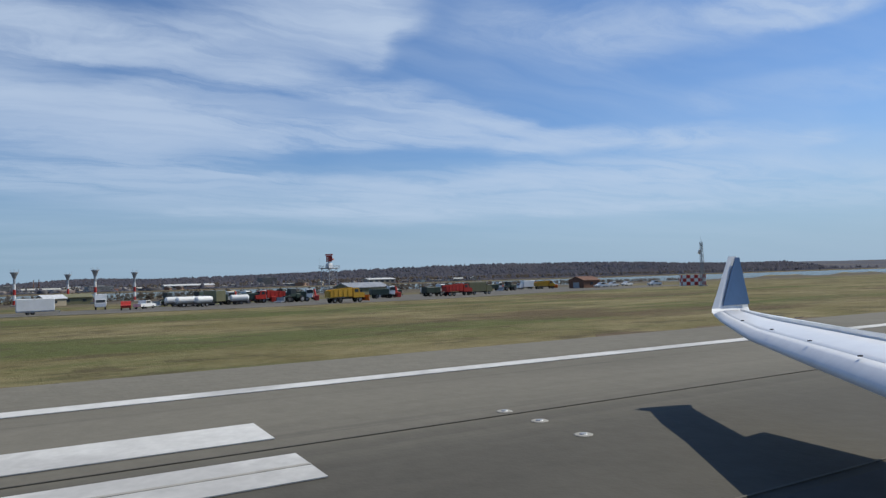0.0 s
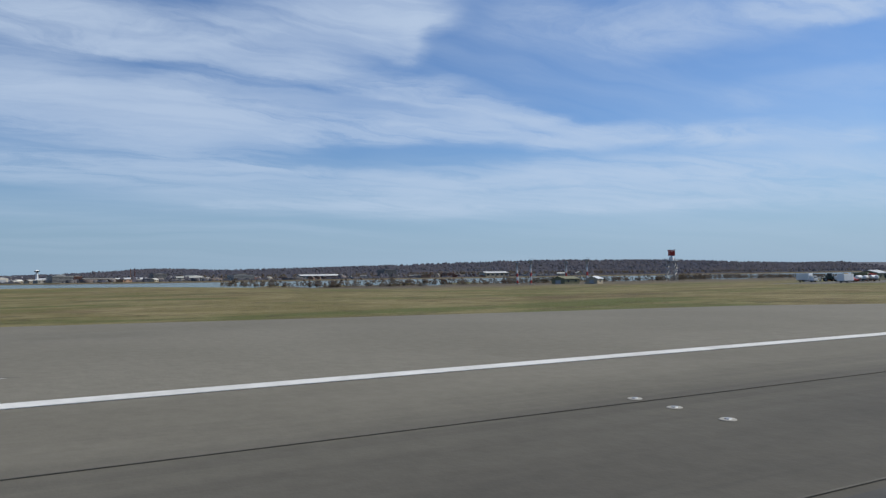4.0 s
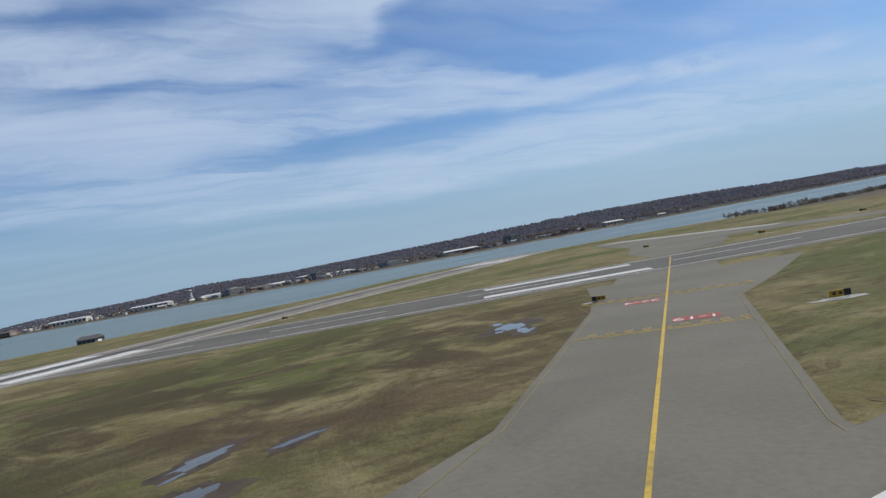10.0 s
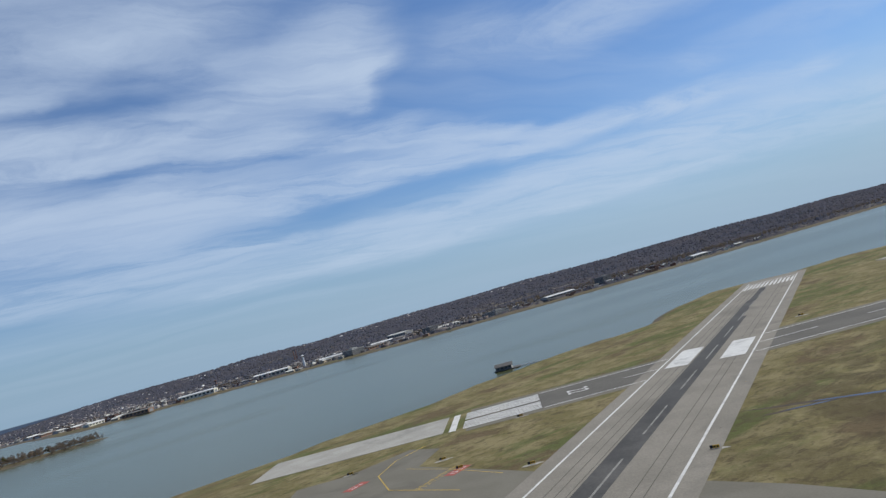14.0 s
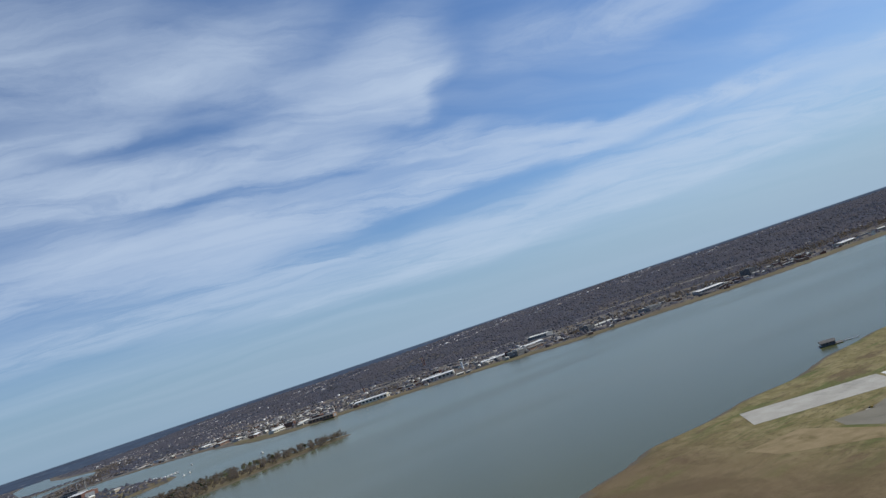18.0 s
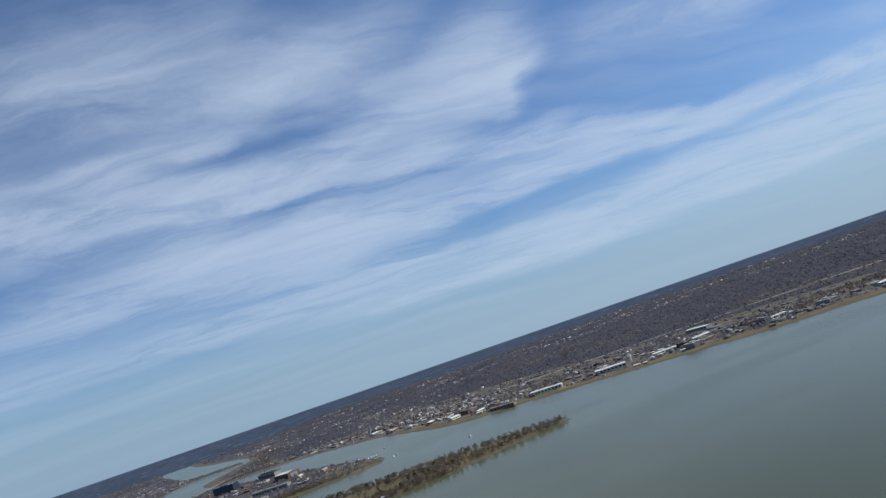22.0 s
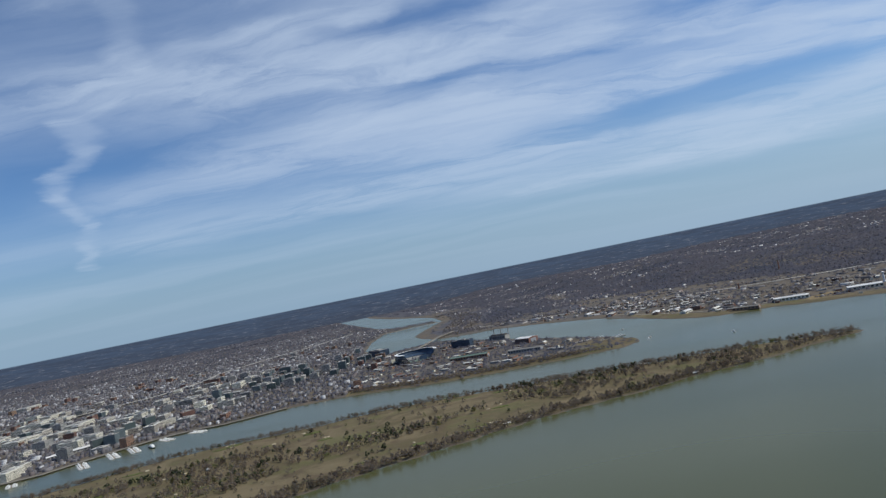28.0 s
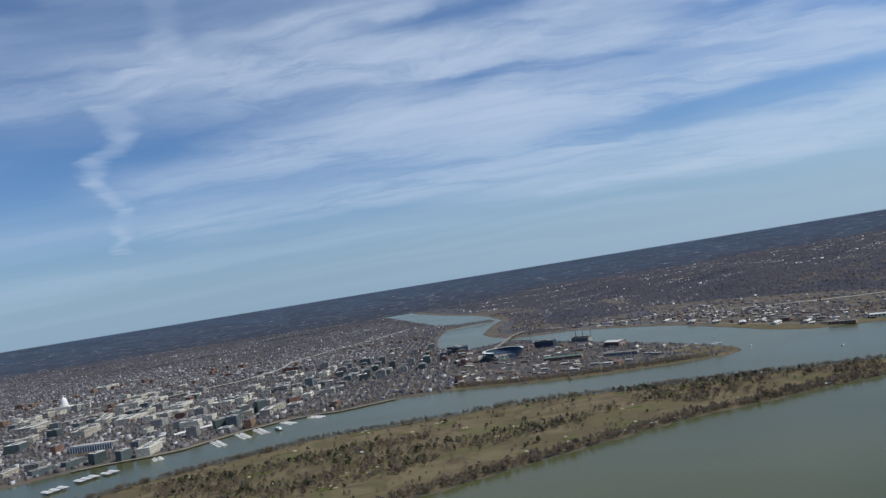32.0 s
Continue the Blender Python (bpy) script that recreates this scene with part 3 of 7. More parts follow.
def build_ground():
    xs = steps((-12000, -400, 700, 60), (-400, 380, 26, 26), (380, 560, 9, 9), (560, 1180, 45, 45), (1180, 2150, 11, 11), (2150, 3700, 22, 30), (3700, 13500, 60, 300))
    ys = steps((-11500, -1200, 500, 50), (-1200, 3500, 12, 12), (3500, 13500, 30, 400))
    gx, gy = np.meshgrid(xs, ys)
    z, (a, m, c, i) = land_height(gx, gy)
    verts = np.stack([gx, gy, z], -1).reshape(-1, 3)
    r, k = gx.shape
    ids = np.arange(r * k).reshape(r, k)
    faces = np.stack([ids[:-1, :-1], ids[:-1, 1:], ids[1:, 1:], ids[1:, :-1]], -1).reshape(-1, 4)
    me = mesh_fast("ground", verts, faces, GROUND)
    me.polygons.foreach_set("use_smooth", np.ones(len(faces), bool))
    cover = np.zeros(gx.shape)
    cover = np.where((m > 0) | (c > 0), 1.0, cover)
    cover = np.where(i > 0, -1.0, cover)
    cover = np.where((m > 0) & (m < 80) & (gy < 1150), -1.0, cover)
    cover = np.where((c > 0) & (c < 130) & (gy < 2300) & (gx < 2150), -1.0, cover)
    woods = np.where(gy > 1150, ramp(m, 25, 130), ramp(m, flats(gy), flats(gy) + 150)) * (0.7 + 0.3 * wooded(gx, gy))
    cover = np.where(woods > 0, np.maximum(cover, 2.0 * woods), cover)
    at = me.attributes.new("cover", "FLOAT", "POINT")
    at.data.foreach_set("value", cover.ravel().astype(np.float32))
    marsh = np.exp(-((gx - 105) / 70) ** 2 - ((gy - 675) / 120) ** 2) + 0.6 * np.exp(-((gx - 120) / 40) ** 2 - ((gy - 590) / 50) ** 2)
    at = me.attributes.new("fallow", "FLOAT", "POINT")
    at.data.foreach_set("value", (np.where(a > 0, ramp(gy, 850, 960), 0.0)).ravel().astype(np.float32))
    at = me.attributes.new("marsh", "FLOAT", "POINT")
    at.data.foreach_set("value", np.clip(marsh, 0, 1).ravel().astype(np.float32))
    return tagged(new("ground", me), "dry winter grass and bare earth plain by the river", "ground", kind="structure")


build_ground()
river = Form().prism([(-12000, -11500), (13500, -11500), (13500, 13500), (-12000, 13500)], -12, -3)
tagged(new("water", river.done("water", WATER)), "broad silty green-grey river", "water", kind="structure")

# ---- pavements: each lies a little above the one it crosses ----


def slab(name, pts, top, mat, label, category="pavement"):
    return tagged(new(name, Form().prism(pts, -0.4, top).done(name, mat)), label, category, kind="structure")


class Strip:
    """A straight runway: s metres along it, n metres to its left."""

    def __init__(self, x, y, dx, dy):
        k = math.hypot(dx, dy)
        self.o, self.d = (x, y), (dx / k, dy / k)

    def at(self, s, n):
        return (self.o[0] + s * self.d[0] - n * self.d[1], self.o[1] + s * self.d[1] + n * self.d[0])

    def rect(self, s0, s1, n0, n1):
        return [self.at(s0, n0), self.at(s1, n0), self.at(s1, n1), self.at(s0, n1)]


R1 = Strip(0, 0, 0, 1)
R15 = Strip(209, 726, 0.546, -0.838)
R22 = Strip(295.7, 729.8, -0.509, -0.861)
TAXI = Strip(21.1, 621.2, 0.697, -0.717)
PAVED = [("taxiway_crossing", TAXI.rect(-14, 178, -12, 12), 0.06, ASPHALT, "grey asphalt taxiway with yellow centre line"),
         ("taxiway_fillet_1", [TAXI.at(-2, 12), TAXI.at(30, 12), TAXI.at(8, 19), TAXI.at(-8, 40)], 0.05, ASPHALT, "grey asphalt fillet of the taxiway"),
         ("taxiway_fillet_2", [TAXI.at(-2, -12), TAXI.at(-26, -42), TAXI.at(-12, -30), TAXI.at(6, -18), TAXI.at(26, -12)], 0.05, ASPHALT, "grey asphalt fillet of the taxiway"),
         ("taxiway_fillet_3", [TAXI.at(96, 12), TAXI.at(116, 14), TAXI.at(140, 18), TAXI.at(150, -30), TAXI.at(112, -19), TAXI.at(92, -12)], 0.05, ASPHALT, "grey asphalt fillet of the taxiway"),
         ("perimeter_taxiway", [(176, 470), (212, 448), (252, 410), (352, 352), (348, 338), (270, 352), (205, 366), (120, 372), (118, 386), (160, 392), (205, 398), (168, 445)], 0.04, ASPHALT, "grey asphalt perimeter taxiway near the shore"),
         ("pale_strip", [(356, 345), (350, 333), (270, 347), (203, 362), (206, 370), (272, 358)], 0.07, CONCRETE, "pale concrete strip along the shore taxiway"),
         ("taxiway_north", [(296, 806), (290, 838), (300, 858), (285, 866), (232, 860), (170, 846), (60, 818), (20, 812), (20, 782), (108, 790), (150, 799), (196, 806), (258, 818), (276, 800)], 0.05, ASPHALT, "worn grey taxiway by the runway end"),
         ("old_apron", [(318, 914), (312, 874), (262, 868), (186, 866), (186, 882), (250, 884), (290, 914)], 0.056, TAN_TURF, "old apron overgrown with dry tan turf"),
         ("runway_west", [(29, 150), (40, 155), (50, 174), (58, 215), (84, 330), (96, 372), (62, 374), (52, 365), (43, 359), (37, 359.5), (32, 362.5), (29, 369)], 0.05, ASPHALT, "broad grey asphalt where runways meet")]
for row in PAVED:
    slab(*row[:4], row[4])
slab("runway_shoulder", R22.rect(-40, 900, -29, 29), 0.07, ASPHALT, "grey asphalt runway shoulder", "runway")
slab("runway_diagonal", R22.rect(-20, 900, -22.9, 22.9), 0.10, ASPHALT_DARK, "dark asphalt runway with white markings", "runway")
slab("blast_pad", R22.rect(-150, -52, -20, 22), 0.11, CONCRETE, "pale concrete blast pad at the runway end", "runway")
slab("runway_cross_shoulder", R15.rect(-700, 478, -29, 29), 0.12, ASPHALT_PALE, "grey asphalt runway shoulder", "runway")
slab("runway_cross", R15.rect(-700, 455, -22.9, 22.9), 0.15, ASPHALT_PALE, "grey grooved asphalt runway with tyre marks", "runway")
slab("runway_main_shoulder", R1.rect(-900, 1300, -29, 29), 0.16, ASPHALT, "grey asphalt runway shoulder", "runway")
slab("runway_main", R1.rect(-900, 1300, -23.4, 23.4), 0.19, RUNWAY, "grey grooved asphalt take-off runway", "runway")


def marks(name, strip, rects, top, mat, label, stain=False):
    f = Form()
    for r in rects:
        f.prism(strip.rect(*r) if strip else r, top, top + 0.02)
    return tagged(new(name, f.done(name, mat)), label, "marking", kind="structure")


# main runway: edge lines, touchdown bars, centre line, old lanes of rubber and patches
marks("edge_line_east", R1, [(-900, 1300, -22.85, -21.95)], 0.20, PAINT, "long white painted runway edge line")
marks("edge_line_west", R1, [(-900, 1300, 21.95, 22.85)], 0.20, PAINT, "long white painted runway edge line")
START = {-1: -156.0, 0: -3.75, 1: 149.65, 2: 301.9}
for k, count in ((-1, 3), (0, 2), (1, 2), (2, 1)):
    for b in range(count):
        for side in (-1, 1):
            lo, hi = sorted((side * (12.0 + 3.35 * b), side * (13.85 + 3.35 * b)))
            marks("touchdown_bar", R1, [(START[k], START[k] + 22.5, lo, hi)], 0.20, PAINT, "white painted touchdown zone bar")
            if b == 0:
                marks("bar_seam", R1, [(START[k], START[k] + 22.5, (lo + hi) / 2 - 0.05, (lo + hi) / 2 + 0.05)], 0.212, CONCRETE, "worn grey seam along the white touchdown bar")
marks("centre_line", R1, [(s, s + 36.5, -0.45, 0.45) for s in range(-880, 1260, 61)], 0.20, PAINT, "white dashed runway centre line")
marks("rubber_lanes", R1, [(-700, 520, -7.3, -2.2), (-700, 520, 2.2, 7.3)], 0.195, RUBBER, "dark worn tyre rubber on the runway")
marks("asphalt_joints", R1, [(-900, 1300, n - 0.025, n + 0.025) for n in (-14.5, -7.6, 7.6, 14.5)], 0.1935, PATCH, "dark tar joints between the paving lanes")
# crossing runway
marks("cross_edge_lines", R15, [(-700, 455, -22.4, -21.5), (-700, 455, 21.5, 22.4)], 0.16, PAINT, "white painted runway edge lines")
marks("aiming_marks", R15, [(66, 112, 7.5, 19), (66, 112, -19, -7.5)], 0.16, PAINT, "broad white aiming point blocks")
marks("threshold_stripes", R15, [(392, 432, n, n + 1.9) for n in (-20.5, -17, -13.5, -10, -6.5, -3, 1.1, 4.6, 8.1, 11.6, 15.1, 18.6)], 0.16, PAINT, "white threshold stripes at the runway end")
marks("threshold_line", R15, [(440, 443.5, -22, 22)], 0.16, PAINT, "white threshold line")
marks("cross_centre_line", R15, [(s, s + 36.5, -0.4, 0.4) for s in range(-660, 380, 61)], 0.165, PAINT_FADED, "white dashed runway centre line")
marks("cross_rubber", R15, [(-420, 385, -0.6, 4.9), (-420, 210, -3.4, -0.6), (-250, 300, 4.9, 6.4), (-600, -420, 0, 3)], 0.153, RUBBER, "black tyre rubber along the runway middle")
marks("cross_lanes", R15, [(-700, 455, n - 0.15, n + 0.15) for n in (-15.2, -11.4, 7.6, 11.4, 15.2)], 0.1525, PATCH, "dark tar joints between the paving lanes")
# diagonal runway and its end
marks("diagonal_edge_lines", R22, [(-2, 900, -22.4, -21.5), (-2, 900, 21.5, 22.4)], 0.11, PAINT, "white painted runway edge lines")
marks("displaced_bar", R22, [(-49, -45.5, -21.5, 21.5)], 0.11, PAINT, "white threshold bar across the runway end")
stripes = [(-42, -3, n, n + 2.1) for n in (-21.6, -18.3, -15, -11.7, -8.4, -5.1, 1.9, 5.2, 8.5, 11.8, 15.1, 18.4)]
marks("diagonal_threshold_stripes", R22, stripes, 0.11, PAINT, "broad white threshold stripes")
marks("diagonal_bars", R22, [(s, s + 46, n, n + 6.5) for s in (228,) for n in (-17.5, 11)], 0.11, PAINT, "long white aiming bars on the dark runway")
marks("diagonal_centre_line", R22, [(s, s + 36.5, -0.4, 0.4) for s in range(40, 880, 61)], 0.11, PAINT, "white dashed runway centre line")


def yellow_line(name, pts, width, top, label, mat=PAINT_YELLOW):
    f = Form()
    for (x0, y0), (x1, y1) in zip(pts, pts[1:]):
        k = width / 2 / math.hypot(x1 - x0, y1 - y0)
        ox, oy = -(y1 - y0) * k, (x1 - x0) * k
        f.prism([(x0 + ox, y0 + oy), (x0 - ox, y0 - oy), (x1 - ox, y1 - oy), (x1 + ox, y1 + oy)], top, top + 0.02)
    return tagged(new(name, f.done(name, mat)), label, "marking", kind="structure")


yellow_line("taxi_centre_line", [TAXI.at(s, -0.5) for s in (2, 60, 120, 175)], 0.38, 0.075, "yellow taxiway centre line")
yellow_line("taxi_line_across", [TAXI.at(s, -0.5) for s in (122, 160, 205)], 0.38, 0.105, "yellow taxiway line across the runway")
yellow_line("taxi_edge_line_1", [TAXI.at(-6, 26), TAXI.at(6, 15.5), TAXI.at(30, 11.2), TAXI.at(92, 11.2), TAXI.at(108, 16.5), TAXI.at(112, 22)], 0.08, 0.075, "worn yellow taxiway edge line", YELLOW_FADED)
yellow_line("taxi_edge_line_2", [TAXI.at(-14, -30), TAXI.at(4, -15.5), TAXI.at(26, -11.2), TAXI.at(90, -11.2), TAXI.at(108, -17), TAXI.at(116, -24)], 0.08, 0.075, "worn yellow taxiway edge line", YELLOW_FADED)
yellow_line("end_curve_line", [(292, 800), (284, 818), (268, 832), (240, 838), (205, 826)], 0.4, 0.075, "curved yellow taxiway line")
yellow_line("end_side_line", [(262, 822), (236, 815), (204, 810)], 0.3, 0.075, "yellow taxiway edge line")
yellow_line("west_curve_line", [(16.4, 336.6), (25.5, 336.4), (39, 335.2), (54.4, 334), (72, 333.6), (84, 335.5), (104, 346)], 0.2, 0.20, "curved yellow lead-off line")


def hold_line(name, strip, s, half, label):
    f = Form()
    for off in (0.0, 0.9):
        f.prism(strip.rect(s + off, s + off + 0.22, -half, half), 0.07, 0.09)
    for off in (1.9, 2.9):
        k = -half
        while k < half - 1:
            f.prism(strip.rect(s + off, s + off + 0.22, k, k + 1.2), 0.07, 0.09)
            k += 2.4
    return tagged(new(name, f.done(name, PAINT_YELLOW)), label, "marking", kind="structure")


hold_line("hold_line_near", TAXI, 68, 11, "yellow holding position lines across the taxiway")
hold_line("hold_line_far", TAXI, 105, 15, "yellow holding position lines across the taxiway")
hold_line("hold_line_end", Strip(252, 832, -0.9, -0.43), 22, 12, "yellow holding position lines across the taxiway")


def text_mesh(words, size, depth=0.0):
    cu = bpy.data.curves.new(words, "FONT")
    cu.body, cu.size, cu.extrude, cu.align_x, cu.align_y = words, size, depth, "CENTER", "CENTER"
    ob = new("lettering", cu)
    me = bpy.data.meshes.new_from_object(ob.evaluated_get(bpy.context.evaluated_depsgraph_get()))
    bpy.data.objects.remove(ob)
    return me


def painted_words(name, words, size, x, y, z, turn, mat, label, stretch=1.0, parent=None):
    me = text_mesh(words, size)
    me.materials.clear()
    me.materials.append(mat)
    me.transform(Matrix.Diagonal((1, stretch, 1, 1)))
    ob = new(name, me)
    ob.matrix_basis = pose(x, y, z, 0, 0, turn)
    return tagged(ob, label, "marking", kind="structure")


painted_words("runway_number", "22", 12.5, *R22.at(16, 0), 0.135, math.degrees(math.atan2(-0.861, -0.509)) - 90, PAINT, "white runway number painted on dark asphalt", 1.25)
taxi_turn = math.degrees(math.atan2(0.717, -0.697)) - 90
for name, words, s, n in (("painted_sign_near", "1-19", 75, -4.6), ("painted_sign_far", "22-4", 100, 3.6)):
    marks(name, TAXI, [(s - 1.9, s + 1.7, n - 3.1, n + 3.1)], 0.07, PAINT_RED, "red painted holding sign on the taxiway")
    painted_words(name + "_words", words, 3.4, *TAXI.at(s - 0.2, n), 0.095, taxi_turn, PAINT, "white numbers on the red painted sign")
END = Strip(252, 832, -0.9, -0.43)
for name, s, n, words in (("painted_sign_end_1", 28, 6, "15-33"), ("painted_sign_end_2", -16, -4, "22-4")):
    marks(name, END, [(s - 2.6, s + 2.2, n - 5.5, n + 5.5)], 0.07, PAINT_RED, "red painted holding sign on the taxiway")
    painted_words(name + "_words", words, 3.6, *END.at(s - 0.2, n), 0.095, math.degrees(math.atan2(0.43, 0.9)) - 90, PAINT, "white numbers on the red painted sign")


def blob(x, y, rx, ry, turn, seed, n=22):
    rnd = random.Random(seed)
    c, s, out = math.cos(turn), math.sin(turn), []
    for k in range(n):
        a = 2 * math.pi * k / n
        r = 0.72 + 0.42 * rnd.random()
        u, v = rx * r * math.cos(a), ry * r * math.sin(a)
        out.append((x + u * c - v * s, y + u * s + v * c))
    return out


def ragged(x, y, rx, ry, turn, seed, n=46):
    """A blob with a deeply uneven rim."""
    rnd = random.Random(seed)
    p1, p2, p3 = (rnd.uniform(0, 6.28) for _ in range(3))
    c, s, out = math.cos(turn), math.sin(turn), []
    for k in range(n):
        a = 2 * math.pi * k / n
        r = 0.72 + 0.16 * math.sin(2 * a + p1) + 0.08 * math.sin(5 * a + p2) + 0.05 * math.sin(11 * a + p3) + 0.08 * rnd.uniform(-1, 1)
        u, v = rx * r * math.cos(a), ry * r * math.sin(a)
        out.append((x + u * c - v * s, y + u * s + v * c))
    return out


EARTH = material("bare_brown_earth", [(0.120, 0.088, 0.054), (0.155, 0.118, 0.076), (0.085, 0.063, 0.040)], 0.95, scale=0.3, scale2=2.0, spec=0.1)
rnd = random.Random(19)
for y0, y1 in ((-70, 150), (368, 590), (655, 790)):
    inner, outer, y = [], [], y0
    while y <= y1:
        inner.append((28.9, y))
        outer.append((29.5 + 1.9 * rnd.random() ** 2 + 0.5 * math.sin(y / 7), y))
        y += rnd.uniform(0.8, 2.6)
    tagged(new("bare_verge", Form().prism(inner + outer[::-1], -0.2, 0.03).done("bare_verge", EARTH)), "ragged strip of bare earth along the runway shoulder", "verge", kind="structure")

MUD = material("wet_dark_mud", [(0.060, 0.044, 0.030), (0.078, 0.058, 0.038), (0.045, 0.034, 0.024)], 0.8, scale=0.4, scale2=2.5, spec=0.3)
rnd = random.Random(23)
for k, (x, y, rx, ry, turn) in enumerate([(103, 573, 6, 3, -0.8), (96, 575, 4, 1.6, -0.5), (70, 628, 5, 1.6, -1.0), (58, 631, 4, 2.4, -0.9), (67, 620, 3, 1.0, -1.2), (131, 722, 26, 1.1, 0.55), (144, 735, 12, 0.6, 0.9)]):
    tagged(new("mud_patch", Form().prism(ragged(x, y, rx * 1.5 + 1, ry * 1.9 + 0.6, turn, k + 50), -0.2, 0.012 + 0.0007 * k).done("mud_patch", MUD)), "dark wet mud round a puddle", "mud", kind="structure")
    c, d = math.cos(turn), math.sin(turn)
    for q in range(3):
        u, v, size = (0, 0, 1.0) if q == 0 else (rnd.uniform(-1, 1) * rx, rnd.uniform(-1, 1) * ry * 1.4, rnd.uniform(0.2, 0.45))
        form = ragged(x + u * c - v * d, y + u * d + v * c, rx * size, ry * size, turn, k + 70 * q)
        tagged(new("puddle", Form().prism(form, 0.005, 0.025 + 0.002 * q).done("puddle", WATER_STILL)), "shallow muddy puddle in the grass", "puddle", kind="structure")

# ---- airfield things ----
def sign_board(name, w, h, colours, words, label, category, word_mat, group=""):
    """An upright sign: base slab, two legs, box and painted face; it looks along -y."""
    t = thing(name, label, category, group)
    part("footing", Form().prism(blob(0, 0, w * 1.5, 1.3, 0.0, len(words) + 3), 0.0, 0.05), CONCRETE, t, "weathered concrete pad")
    for x in (-w * 0.36, w * 0.36):
        part("leg", Form().rod((x, 0, 0.03), (x, 0, 0.3), 0.05), STEEL_GREY, t)
    share = w / len(colours)
    for k, mat in enumerate(colours):
        part("panel", Form().box(-w / 2 + k * share, -0.12, 0.28, -w / 2 + (k + 1) * share, 0.12, 0.28 + h, 0.02), mat, t)
    if words:
        me = text_mesh(words, h * 0.8)
        me.materials.clear()
        me.materials.append(word_mat)
        for side in (1, -1):
            part("lettering", me, None, t, "painted figure", Matrix.Translation((0, -0.13 * side, 0.28 + h / 2)) @ Euler((math.pi / 2, 0, 0 if side > 0 else math.pi)).to_matrix().to_4x4())
    else:
        for side in (1, -1):
            for k in range(3):
                x = -w * 0.3 + k * w * 0.3
                part("lettering_bar", Form().box(x - w * 0.08, -0.135 * side - 0.005, 0.28 + h * 0.3, x + w * 0.08, -0.135 * side + 0.005, 0.28 + h * 0.7), word_mat, t)
    return t


for k, (x, y) in enumerate(((40.2, 145.2), (44.2, 435.3))):
    b = sign_board("distance_sign", 1.05, 1.2, [BLACK], ("4", "3")[k], "black runway distance board with white figure on concrete pad", "airfield sign", PAINT, "runway distance boards")
    b.matrix_basis = pose(x, y, 0, 0, 0, 8)
taxi_sign = sign_board("taxiway_sign", 2.6, 0.85, [YELLOW, YELLOW, BLACK], "", "yellow and black taxiway sign on a concrete strip", "airfield sign", BLACK, "taxiway signs")
taxi_sign.matrix_basis = pose(57.8, 551.9, 0, 0, 0, 238)
for x, y, turn in ((106.2, 550.8, 50), (262, 574, 40), (253, 809.5, 70), (231, 813, 70), (290, 837, 60), (278, 756.5, 55), (200, 801, 60), (145, 774.5, 40), (174, 417, 10), (232, 419, 15), (173, 357, 20), (180, 262, 0)):
    copy_thing(taxi_sign, pose(x, y, 0, 0, 0, turn))

DARK_RED = material("dull_dark_red_paint", [(0.085, 0.022, 0.024), (0.11, 0.028, 0.03)], 0.6, scale=0.6, scale2=5)
hold_sign = sign_board("holding_sign", 1.7, 0.75, [DARK_RED], "", "dark red holding sign on a concrete strip by the runway", "airfield sign", BLACK, "taxiway signs")
hold_sign.matrix_basis = pose(32.2, 400.7, 0, 0, 0, 62)
back_sign = sign_board("dark_sign", 2.2, 0.8, [BLACK, BLACK], "", "dark back of a taxiway sign on a concrete strip", "airfield sign", BLACK, "taxiway signs")
back_sign.matrix_basis = pose(75.2, 428.8, 0, 0, 0, 55)


def build_light():
    t = thing("runway_light", "small elevated runway edge lamp", "lamp", "runway edge lamps")
    part("base", Form().rod((0, 0, 0), (0, 0, 0.06), 0.16, 0.14), STEEL_GREY, t)
    part("stem", Form().rod((0, 0, 0.06), (0, 0, 0.28), 0.03), YELLOW, t)
    part("lens", Form().rod((0, 0, 0.28), (0, 0, 0.40), 0.07, 0.03), GLASS, t)
    return t


lamp = build_light()
lamp.matrix_basis = pose(*R15.at(-361, -26), 0.12)
for s in range(-300, 440, 61):
    for n in (-26, 26):
        copy_thing(lamp, pose(*R15.at(s, n), 0.12))
for s in range(0, 480, 61):
    for n in (-26, 26):
        copy_thing(lamp, pose(*R22.at(s, n), 0.07))


def build_flush():
    t = thing("flush_light", "pale flush-mounted light plate in the asphalt", "lamp", "flush lights in the runway")
    part("collar", Form().rod((0, 0, 0), (0, 0, 0.012), 0.2, 0.18, 14), CONCRETE, t)
    part("cap", Form().rod((0, 0, 0.012), (0, 0, 0.03), 0.09, 0.07, 12), STEEL_GREY, t)
    return t


flush = build_flush()
flush.matrix_basis = pose(11.9, -9.1, 0.199)
for x, y in ((13.5, -9.2), (14.9, -9.2), (11.3, 351.9), (12.8, 351.8), (14.4, 351.8), (11.9, 143.3), (13.5, 143.2), (14.9, 143.2), (11.9, 66.5), (13.5, 66.5), (14.9, 66.5), (11.9, 219.5), (13.5, 219.5), (14.9, 219.5)):
    copy_thing(flush, pose(x, y, 0.199))


